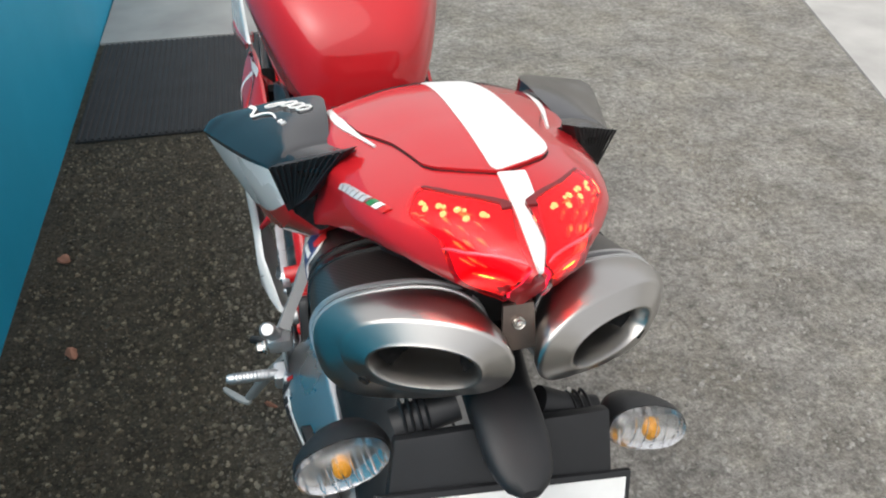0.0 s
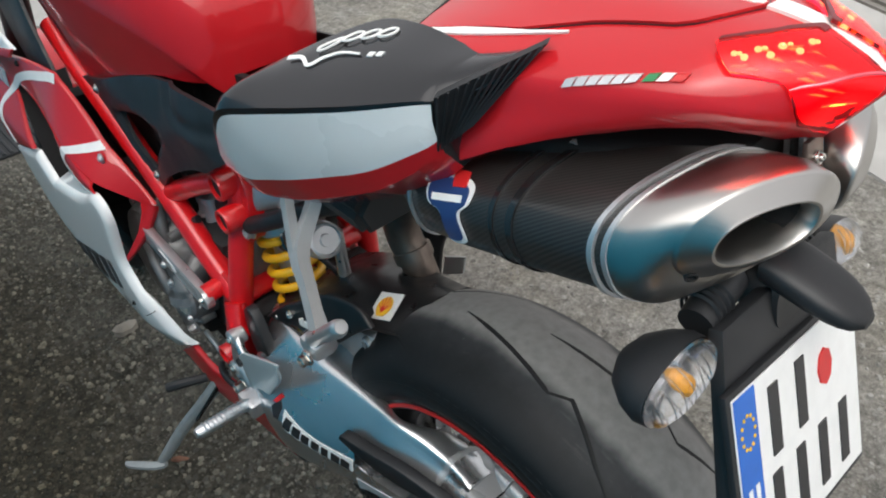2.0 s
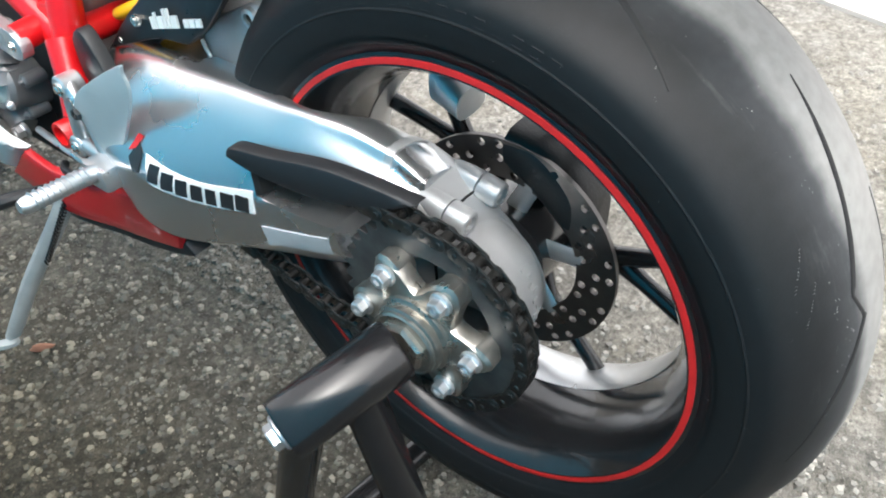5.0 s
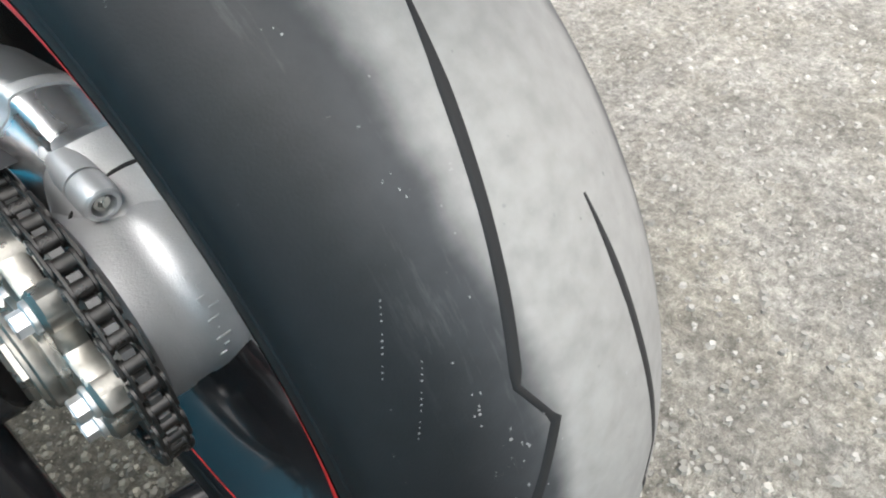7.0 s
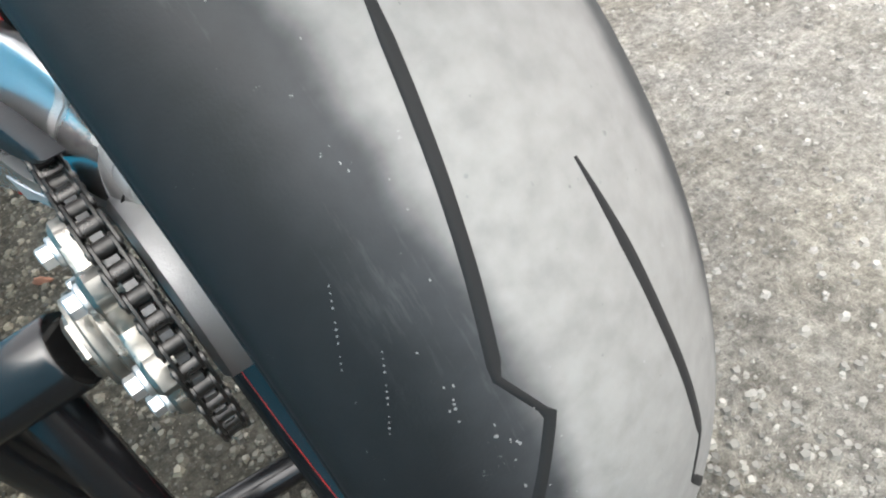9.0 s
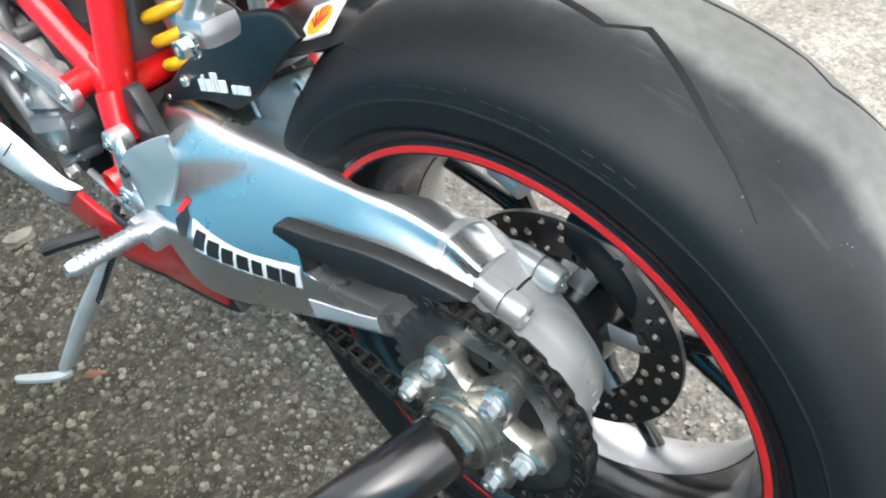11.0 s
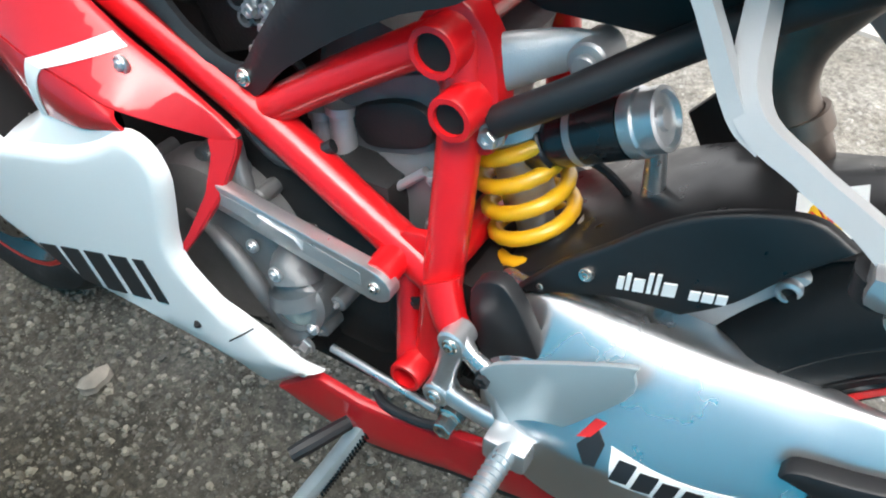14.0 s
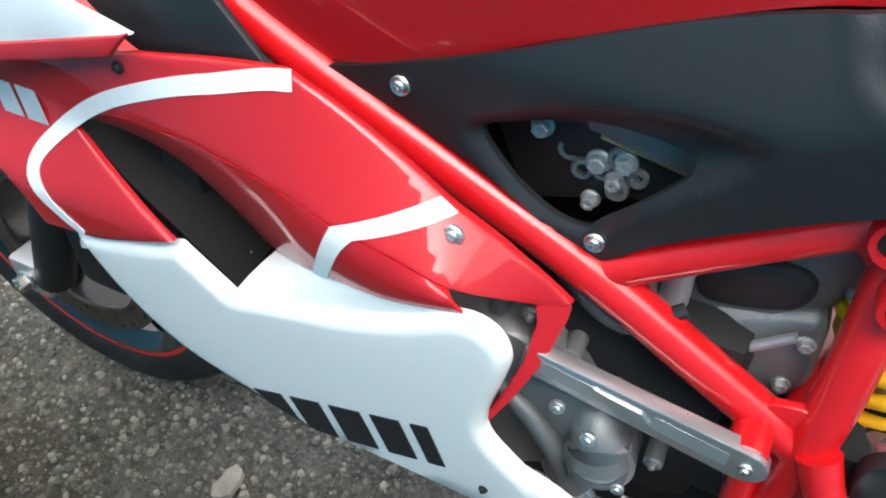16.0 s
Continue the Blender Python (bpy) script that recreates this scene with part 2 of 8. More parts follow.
    edge.inputs[1].default_value, edge.inputs[2].default_value, edge.inputs[3].default_value, edge.inputs[4].default_value = 0.085, 0.105, 1.0, 0.0
    l.new(add.outputs[0], edge.inputs[0])
    l.new(cr.outputs[0], gate.inputs[0])
    l.new(edge.outputs[0], gate.inputs[1])
    l.new(gate.outputs[0], m4.inputs[0])
    l.new(m3.outputs[2], m4.inputs[6])
    l.new(m4.outputs[2], p.inputs["Base Color"])
    p.inputs["Specular IOR Level"].default_value = 0.28
    return m


TYRE = tyre_material()


def ground_material():
    """Compacted grit: browner earth by the wall with the wall's shade put into its colour, paler grey-tan grit in the
    yard, with fine grains, scattered chips and broad stains.
    """
    m = material("compacted_grit", (0.2, 0.19, 0.17), 0.9)
    n, l = m.node_tree.nodes, m.node_tree.links
    p = n["Principled BSDF"]
    p.inputs["Specular IOR Level"].default_value = 0.25
    tc = n.new("ShaderNodeTexCoord")

    def noise(scale, detail, rough=0.6):
        t = n.new("ShaderNodeTexNoise")
        t.inputs["Scale"].default_value, t.inputs["Detail"].default_value, t.inputs["Roughness"].default_value = scale, detail, rough
        l.new(tc.outputs["Object"], t.inputs["Vector"])
        return t.outputs["Fac"]

    def ramp(x, a, b, lo, hi):
        r = n.new("ShaderNodeMapRange")
        r.inputs[1].default_value, r.inputs[2].default_value, r.inputs[3].default_value, r.inputs[4].default_value = a, b, lo, hi
        l.new(x, r.inputs[0])
        return r.outputs[0]

    def math_node(op, x, y):
        r = n.new("ShaderNodeMath")
        r.operation = op
        for k, q in enumerate((x, y)):
            if isinstance(q, float):
                r.inputs[k].default_value = q
            else:
                l.new(q, r.inputs[k])
        return r.outputs[0]

    def blend(fac, c1, c2, mode="MIX"):
        r = n.new("ShaderNodeMix")
        r.data_type, r.blend_type = "RGBA", mode
        for k, q in ((0, fac), (6, c1), (7, c2)):
            if isinstance(q, (float, tuple)):
                r.inputs[k].default_value = q
            else:
                l.new(q, r.inputs[k])
        return r.outputs[2]

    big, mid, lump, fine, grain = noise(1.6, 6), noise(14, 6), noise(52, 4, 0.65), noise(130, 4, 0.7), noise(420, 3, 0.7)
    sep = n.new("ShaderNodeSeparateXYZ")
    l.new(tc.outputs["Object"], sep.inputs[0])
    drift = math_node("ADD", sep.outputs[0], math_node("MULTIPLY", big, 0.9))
    # colour darkens towards the wall: brown earth plus painted wall shade
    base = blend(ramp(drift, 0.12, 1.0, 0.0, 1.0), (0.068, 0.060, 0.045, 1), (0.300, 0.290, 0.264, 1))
    base = blend(1.0, base, ramp(noise(4.5, 5), 0.32, 0.68, 0.72, 1.22), "MULTIPLY")
    base = blend(1.0, base, ramp(noise(21, 5, 0.68), 0.34, 0.66, 0.74, 1.22), "MULTIPLY")
    # brown soil trodden into the grit
    base = blend(ramp(noise(2.6, 6, 0.68), 0.44, 0.64, 0.0, 0.45), base, blend(1.0, base, (0.86, 0.82, 0.70, 1), "MULTIPLY"))
    # mossy and dusty patches
    base = blend(ramp(mid, 0.42, 0.62, 0.0, 0.45), base, blend(0.5, base, (0.14, 0.125, 0.095, 1)))
    tone = math_node("MULTIPLY", math_node("MULTIPLY", ramp(fine, 0.3, 0.7, 0.66, 1.36), ramp(grain, 0.3, 0.7, 0.76, 1.26)), ramp(lump, 0.32, 0.68, 0.62, 1.36))
    base = blend(1.0, base, tone, "MULTIPLY")
    # chips: small rounded cells, a few of them pale
    v = n.new("ShaderNodeTexVoronoi")
    v.inputs["Scale"].default_value = 95
    l.new(tc.outputs["Object"], v.inputs["Vector"])
    sc = n.new("ShaderNodeSeparateColor")
    l.new(v.outputs["Color"], sc.inputs[0])
    round_cell = ramp(v.outputs["Distance"], 0.22, 0.36, 1.0, 0.0)
    pale = math_node("MULTIPLY", round_cell, ramp(sc.outputs[0], 0.80, 0.86, 0.0, 0.55))
    base = blend(pale, base, blend(sc.outputs[1], (0.20, 0.185, 0.16, 1), (0.34, 0.33, 0.30, 1)))
    l.new(base, p.inputs["Base Color"])
    b = n.new("ShaderNodeBump")
    b.inputs["Strength"].default_value, b.inputs["Distance"].default_value = 1.0, 0.008
    height = math_node("ADD", math_node("ADD", math_node("ADD", fine, math_node("MULTIPLY", lump, 1.6)), math_node("MULTIPLY", grain, 0.5)), math_node("MULTIPLY", round_cell, ramp(sc.outputs[0], 0.5, 0.9, 0.0, 0.5)))
    l.new(height, b.inputs["Height"])
    l.new(b.outputs[0], p.inputs["Normal"])
    return m


GROUND = ground_material()
CONCRETE = material("pale_concrete", (0.42, 0.415, 0.395), 0.85, var=0.25, var_scale=3, color2=(0.31, 0.305, 0.29), bump=0.4, bump_scale=120)
BLUE_WALL = material("blue_painted_wall", (0.012, 0.42, 0.66), 0.55, var=0.10, var_scale=1.5, bump=0.12, bump_scale=60, rough_var=0.08)
MAT_RUBBER = material("ribbed_rubber_mat", (0.03, 0.031, 0.033), 0.7, var=0.3, var_scale=9, bump=0.2, bump_scale=300)
STONE = material("loose_stone", (0.36, 0.32, 0.27), 0.85, var=0.4, var_scale=30, bump=0.5, bump_scale=120)
STONE_RED = material("brick_chip", (0.36, 0.17, 0.11), 0.85, var=0.4, var_scale=30, bump=0.5, bump_scale=120)
RAIL_STEEL = material("rusty_rail_steel", (0.28, 0.26, 0.23), 0.6, 0.5, var=0.4, var_scale=10, bump=0.2)


# ---- mesh helpers ----
from mathutils.bvhtree import BVHTree


def empty(name, label, category, group="", kind=""):
    return tagged(new(name), label, category, group, kind)


def part(name, bm, mat, parent=None, label="", sharp=35):
    """One mesh object from a bmesh, smooth but for edges sharper than the angle given."""
    bmesh.ops.recalc_face_normals(bm, faces=bm.faces)
    me = bpy.data.meshes.new(name)
    for f in bm.faces:
        f.smooth = True
    for e in bm.edges:
        if len(e.link_faces) == 2:
            e.smooth = e.calc_face_angle(0) < radians(sharp)
    bm.to_mesh(me)
    bm.free()
    for x in mat if isinstance(mat, (list, tuple)) else [mat]:
        me.materials.append(x)
    ob = new(name, me)
    if parent is not None:
        ob.parent = parent
    return tagged(ob, label)


def spline(pts, n, closed=False):
    """Points along a smooth curve through pts; n for each span."""
    P = [Vector(p) for p in pts]
    out = []
    k = len(P)
    for i in range(k if closed else k - 1):
        p1, p2 = P[i], P[(i + 1) % k]
        p0 = P[i - 1] if closed or i > 0 else p1 * 2 - p2
        p3 = P[(i + 2) % k] if closed or i + 2 < k else p2 * 2 - p1
        for j in range(n):
            t = j / n
            out.append(0.5 * (2 * p1 + (p2 - p0) * t + (2 * p0 - 5 * p1 + 4 * p2 - p3) * t * t + (3 * p1 - p0 - 3 * p2 + p3) * t ** 3))
    if not closed:
        out.append(P[-1].copy())
    return out


def skin(bm, rings, caps=True, closed=True, mats=None):
    """Faces between rings of equal length."""
    vs = [[bm.verts.new(p) for p in r] for r in rings]
    k = len(rings[0])
    for a, b in zip(vs, vs[1:]):
        for i in range(k if closed else k - 1):
            j = (i + 1) % k
            f = bm.faces.new((a[i], a[j], b[j], b[i]))
            if mats:
                f.material_index = mats[i]
    if caps and closed:
        bm.faces.new(vs[0])
        bm.faces.new(list(reversed(vs[-1])))
    return vs


def add_tube(bm, pts, r, seg=14, smooth=0, caps=True, flat=1.0, up=None):
    """A round bar along pts. r: one radius or one for each point. flat: height over width."""
    P = [Vector(p) for p in pts]
    R = list(r) if isinstance(r, (list, tuple)) else [r] * len(P)
    if smooth:
        R2 = []
        for a, b in zip(R, R[1:]):
            R2 += [a + (b - a) * j / smooth for j in range(smooth)]
        P, R = spline(P, smooth), R2 + [R[-1]]
    ref = Vector(up) if up else Vector((0.31, 0.17, 0.93))
    rings = []
    for i, p in enumerate(P):
        t = (P[min(i + 1, len(P) - 1)] - P[max(i - 1, 0)]).normalized()
        s = t.cross(ref)
        if s.length < 1e-4:
            s = t.cross(Vector((1, 0, 0)))
        s.normalize()
        u = s.cross(t)
        rings.append([p + R[i] * (math.cos(2 * math.pi * k / seg) * s + flat * math.sin(2 * math.pi * k / seg) * u) for k in range(seg)])
    skin(bm, rings, caps)
    return bm


def tube(pts, r, seg=14, smooth=0, caps=True, flat=1.0, up=None):
    return add_tube(bmesh.new(), pts, r, seg, smooth, caps, flat, up)


def add_disc(bm, a, b, r, seg=24, bevel=0.0):
    """A short cylinder from a to b with a chamfer at both ends."""
    a, b = Vector(a), Vector(b)
    d = (b - a).normalized()
    if not bevel:
        return add_tube(bm, [a, b], r, seg)
    return add_tube(bm, [a, a + d * bevel, b - d * bevel, b], [r - bevel, r, r, r - bevel], seg)


def add_lathe(bm, profile, centre, axis=(1, 0, 0), seg=48, closed_profile=False):
    """A turned shape: profile of (along, radius) round the axis through centre."""
    a = Vector(axis).normalized()
    s = a.cross(Vector((0, 0, 1)))
    if s.length < 1e-3:
        s = a.cross(Vector((0, 1, 0)))
    s.normalize()
    u = s.cross(a)
    c = Vector(centre)
    rings = []
    for k in range(seg):
        t = 2 * math.pi * k / seg
        d = math.cos(t) * s + math.sin(t) * u
        rings.append([c + a * x + d * max(r, 1e-5) for x, r in profile])
    vs = [[bm.verts.new(p) for p in r] for r in rings]
    m = len(profile)
    for i in range(seg):
        A, B = vs[i], vs[(i + 1) % seg]
        for j in range(m if closed_profile else m - 1):
            q = (j + 1) % m
            bm.faces.new((A[j], A[q], B[q], B[j]))
    return bm


def lathe(profile, centre, axis=(1, 0, 0), seg=48, closed_profile=False):
    bm = add_lathe(bmesh.new(), profile, centre, axis, seg, closed_profile)
    bmesh.ops.remove_doubles(bm, verts=bm.verts, dist=2e-5)
    return bm


def add_hex(bm, a, b, r, hole=True):
    """A bolt head from a to b (b outermost): a dished washer and a six-sided head with a socket."""
    a, b = Vector(a), Vector(b)
    d = (b - a).normalized()
    add_disc(bm, a, a + (b - a) * 0.35, r * 1.35, 18, r * 0.12)
    s = d.cross(Vector((0.2, 0.3, 0.9))).normalized()
    u = s.cross(d)
    ring = lambda c, q, seg: [c + q * (math.cos(2 * math.pi * k / seg) * s + math.sin(2 * math.pi * k / seg) * u) for k in range(seg)]
    o = a + (b - a) * 0.35
    rr = [ring(o, r, 6), ring(b - d * r * 0.12, r, 6), ring(b, r * 0.88, 6)]
    if hole:
        rr += [ring(b, r * 0.5, 6), ring(b - d * r * 0.35, r * 0.45, 6)]
    skin(bm, rr)
    return bm


def hex_bolt(a, b, r, hole=True):
    return add_hex(bmesh.new(), a, b, r, hole)


def button_bolt(a, d, r):
    """A round-headed bolt on a cup washer at a, facing d."""
    bm = bmesh.new()
    add_lathe(bm, [(-0.002, r), (0.001, r), (0.002, r * 0.9), (0.0012, r * 0.62), (0.0032, r * 0.6), (0.0045, r * 0.45), (0.0046, r * 0.28), (0.002, r * 0.24), (0.002, 0)], a, d, 20)
    return bm


def outline(pts, n=4):
    """A closed outline from (y, z) or (y, z, 1) for a sharp corner; smooth between corners."""
    k = len(pts)
    out = []
    for i in range(k):
        p1, p2 = Vector(pts[i][:2]), Vector(pts[(i + 1) % k][:2])
        s1, s2 = len(pts[i]) > 2, len(pts[(i + 1) % k]) > 2
        p0 = p1 * 2 - p2 if s1 else Vector(pts[i - 1][:2])
        p3 = p2 * 2 - p1 if s2 else Vector(pts[(i + 2) % k][:2])
        m = 1 if s1 and s2 else n
        for j in range(m):
            t = j / m
            out.append(0.5 * (2 * p1 + (p2 - p0) * t + (2 * p0 - 5 * p1 + 4 * p2 - p3) * t * t + (3 * p1 - p0 - 3 * p2 + p3) * t ** 3))
    return out


def panel(pts, xf, thick=0.004, roll=0.006, step=0.03, n=4, place=None, inward=1):
    """A moulded panel: an outline in (y, z), laid on the surface x = xf(y, z), its rim rolled in by roll, with thickness.
    inward: the way in x to the panel's back. place: where (u, v, depth) lies, in place of (x, y, z)."""
    o = outline(pts, n)
    if roll > 0.01:
        # even spacing along the rim
        even, q = [o[0]], o[0]
        for c in o[1:] + o[:1]:
            k = max(1, int((c - q).length / 0.006))
            even += [q.lerp(c, j / k) for j in range(1, k + 1)]
            q = c
        o = even[:-1]
    turn = 1 if sum(c.x * d.y - d.x * c.y for c, d in zip(o, o[1:] + o[:1])) > 0 else -1

    def inset(d):
        """The outline moved in by d."""
        res = []
        for i, c in enumerate(o):
            e1, e2 = (c - o[i - 1]).normalized(), (o[(i + 1) % len(o)] - c).normalized()
            n1, n2 = Vector((-e1.y, e1.x)) * turn, Vector((-e2.y, e2.x)) * turn
            m = n1 + n2
            m = m.normalized() if m.length > 1e-4 else n1
            res.append(c + m * d / max(0.6, m.dot(n1)))
        return res

    bm = bmesh.new()
    depth = {}
    steps = (0.0, 0.06, 0.20, 0.45, 0.72, 1.0) if roll > 0.01 else (0.0, 0.3, 1.0) if roll > 0 else (0.0,)
    rings = []
    for w in steps:
        dip = roll * (1 - math.sqrt(1 - 0.96 * (1 - w) ** 2)) if roll > 0 else 0.0
        ring = [bm.verts.new((0, c.x, c.y)) for c in (inset(roll * w) if w else o)]
        for v in ring:
            depth[v] = dip
        rings.append(ring)
    for r1, r2 in zip(rings, rings[1:]):
        for i in range(len(r1)):
            j = (i + 1) % len(r1)
            bm.faces.new((r1[i], r1[j], r2[j], r2[i]))
    core = [bm.faces.new(rings[-1])]
    ys, zs = [c.x for c in o], [c.y for c in o]
    for lo, hi, axis in ((min(ys), max(ys), (0, 1, 0)), (min(zs), max(zs), (0, 0, 1))):
        for i in range(1, int((hi - lo) / step) + 1):
            c = lo + i * (hi - lo) / (int((hi - lo) / step) + 1)
            geom = core + list({e for f in core for e in f.edges}) + list({v for f in core for v in f.verts})
            cut = bmesh.ops.bisect_plane(bm, geom=geom, plane_co=(0, c if axis[1] else 0, c if axis[2] else 0), plane_no=axis, dist=1e-5)
            core = [g for g in cut["geom"] if isinstance(g, bmesh.types.BMFace)]
    for v in bm.verts:
        depth.setdefault(v, 0.0)
    back = bmesh.ops.duplicate(bm, geom=bm.verts[:] + bm.edges[:] + bm.faces[:])
    vm = {k: w for k, w in back["vert_map"].items() if k in depth}
    rim = [e for e in bm.edges if len(e.link_faces) == 1 and e.verts[0] in depth and e.verts[1] in depth]
    for e in rim:
        a, b = e.verts
        bm.faces.new((a, b, vm[b], vm[a]))
    for v in list(depth):
        for w, extra in ((v, 0.0), (vm[v], thick)):
            y, z = w.co.y, w.co.z
            if place:
                w.co = place(y, z, depth[v] + extra)
            else:
                w.co = (xf(y, z) + inward * (depth[v] + extra), y, z)
    bmesh.ops.triangulate(bm, faces=[f for f in bm.faces if len(f.verts) > 4])
    return bm


def ribbon(pts, width, lift, thick=0.001, n=6):
    """A raised band along points; lift gives the surface's outward normal at a point."""
    P = spline(pts, n)
    bm = bmesh.new()
    rings = []
    for i, p in enumerate(P):
        t = (P[min(i + 1, len(P) - 1)] - P[max(i - 1, 0)]).normalized()
        nn = Vector(lift).normalized() if not callable(lift) else lift(p)
        s = t.cross(nn).normalized()
        w = (width(i / (len(P) - 1)) if callable(width) else width) / 2
        rings.append([p - s * w, p + s * w, p + s * w * 0.9 + nn * thick, p - s * w * 0.9 + nn * thick])
    skin(bm, rings)
    return bm


def slab(corners, thick, normal=None, bevel=0.0):
    """A flat plate with the given corners as its face, thickness behind it."""
    C = [Vector(c) for c in corners]
    nn = Vector(normal).normalized() if normal else (C[1] - C[0]).cross(C[2] - C[0]).normalized()
    bm = bmesh.new()
    skin(bm, [C, [c - nn * thick for c in C]])
    if bevel:
        bmesh.ops.bevel(bm, geom=bm.edges[:], offset=bevel, segments=2, affect="EDGES", profile=0.6)
    return bm


def box(lo, hi, bevel=0.0):
    bm = bmesh.new()
    bmesh.ops.create_cube(bm, size=1)
    for v in bm.verts:
        v.co = [lo[i] + (v.co[i] + 0.5) * (hi[i] - lo[i]) for i in range(3)]
    if bevel:
        bmesh.ops.bevel(bm, geom=bm.edges[:], offset=bevel, segments=2, affect="EDGES", profile=0.6)
    return bm


def super_ring(c, right, up, hw, hh, power=2.6, seg=40, twist=0):
    """A rounded-oval ring of points."""
    out = []
    for k in range(seg):
        t = 2 * math.pi * k / seg + twist
        a, b = math.cos(t), math.sin(t)
        out.append(Vector(c) + Vector(right) * hw * math.copysign(abs(a) ** (2 / power), a) + Vector(up) * hh * math.copysign(abs(b) ** (2 / power), b))
    return out


def project_x(ob, lift, side=-1):
    """A surface function: x of the thing's outermost skin at (y, z), seen from its side, plus a lift."""
    me = ob.data
    tree = BVHTree.FromPolygons([v.co.copy() for v in me.vertices], [list(q.vertices) for q in me.polygons])

    def xf(y, z):
        hit = tree.ray_cast(Vector((side * 1.0, y, z)), Vector((-side, 0, 0)))[0]
        if hit is None:
            hit = tree.find_nearest(Vector((side * 0.2, y, z)))[0]
        return hit.x + side * lift

    return xf


def mirror_x(p, x0):
    return (2 * x0 - p[0], p[1], p[2])


# ---- the place ----
def ground_sheet():
    bm = bmesh.new()
    skin(bm, [[Vector((x, y, 0)) for x in (-60, -6, -2, 0, 2, 6, 60)] for y in (-60, -6, -2, 0, 2, 6, 60)], caps=False, closed=False)
    return part("ground", bm, GROUND)


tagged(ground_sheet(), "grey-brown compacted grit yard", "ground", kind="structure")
tagged(part("wall_west", box((-1.15, -4.0, -0.05), (-0.9, 9.0, 1.55), 0.004), BLUE_WALL), "bright blue painted wall along the yard", "wall", kind="structure")
tagged(part("pavement_front", box((-0.895, 3.08, -0.1), (0.5, 7.5, 0.012), 0.004), CONCRETE), "pale concrete sill slab beside the blue wall", "concrete slab", kind="structure")


def slab_side():
    """A pale concrete apron with a sunken sliding-gate rail, askew to the motorcycle."""
    d = Vector((0.325, 0.946, 0)).normalized()
    s = Vector((d.y, -d.x, 0))
    o = Vector((1.75, 0.05, 0))
    root = part("pavement_side", slab([o - d * 8 + Vector((0, 0, 0.012)), o - d * 8 + s * 1.0 + Vector((0, 0, 0.012)), o + d * 9 + s * 1.0 + Vector((0, 0, 0.012)), o + d * 9 + Vector((0, 0, 0.012))], 0.15, (0, 0, 1)), CONCRETE)
    tagged(root, "pale worn concrete apron with cracks", "concrete slab", kind="structure")
    q = o + s * 1.14
    far = part("pavement_far", slab([q - d * 8 + Vector((0, 0, 0.012)), q - d * 8 + s * 6 + Vector((0, 0, 0.012)), q + d * 9 + s * 6 + Vector((0, 0, 0.012)), q + d * 9 + Vector((0, 0, 0.012))], 0.15, (0, 0, 1)), CONCRETE)
    tagged(far, "pale concrete beyond the gate rail", "concrete slab", kind="structure")
    bm = bmesh.new()
    for off in (1.035, 1.105):
        c = o + s * off
        skin(bm, [[p + v for v in (s * -0.014 + Vector((0, 0, -0.05)), s * 0.014 + Vector((0, 0, -0.05)), s * 0.012 + Vector((0, 0, 0.014)), s * -0.012 + Vector((0, 0, 0.014)))] for p in (c - d * 8, c + d * 9)])
    tagged(part("gate_rail", bm, RAIL_STEEL), "grey steel gate rail sunk in concrete", "rail", kind="structure")


slab_side()


def ribbed_mat():
    """A rubber mat with ribs along its length."""
    root = empty("rubber_mat", "black ribbed rubber mat lying on the grit", "mat")
    bm = box((-0.872, 2.13, 0.0), (0.12, 3.06, 0.010), 0.003)
    part("base", bm, MAT_RUBBER, root)
    bm = bmesh.new()
    x = -0.865
    while x < 0.115:
        skin(bm, [[Vector((x + a, y, z)) for a, z in ((0, 0.009), (0.003, 0.016), (0.010, 0.016), (0.013, 0.009))] for y in (2.135, 2.4, 2.7, 3.055)])
        x += 0.024
    part("rib", bm, MAT_RUBBER, root)
    return root


ribbed_mat()


# ---- motorcycle ----
bike = empty("motorcycle", "red, white and black sports motorcycle held on a rear paddock stand", "motorcycle")
X0 = 0.018   # middle of the tail
AXLE = Vector((-0.003, 0, 0.41))
HUBC = Vector((-0.005, 0, 0.41))   # hub carrier, sprocket and flange


# rear wheel
def tyre_profile(w, r, bead):
    """Half-round crown, short sidewall, bead: (across, radius) from one bead to the other."""
    k = w / 0.184
    crown = 0.120 * k
    half = [(-0.074 * k, bead), (-0.082 * k, bead + 0.004), (-0.0900 * k, bead + 0.020), (-0.0922 * k, bead + 0.036), (-0.0915 * k, bead + 0.052)]
    for x in (0.0885, 0.083, 0.076, 0.068, 0.059, 0.049, 0.038, 0.026, 0.013, 0.0):
        half.append((-x * k, r - crown + math.sqrt(crown * crown - (x * k) ** 2)))
    return half + [(-x, q) for x, q in reversed(half[:-1])]


def on_tyre(a, x, centre, prof, lift=0.0):
    """The place on a tyre's tread at a degrees behind the top and x across."""
    for (x1, r1), (x2, r2) in zip(prof, prof[1:]):
        if r1 > 0.25 * centre.z and x1 <= x <= x2:
            r = r1 + (r2 - r1) * (x - x1) / max(1e-6, x2 - x1)
            return centre + Vector((x, -(r + lift) * math.sin(radians(a)), (r + lift) * math.cos(radians(a))))
    return centre + Vector((x, -(0.3) * math.sin(radians(a)), 0.3 * math.cos(radians(a))))


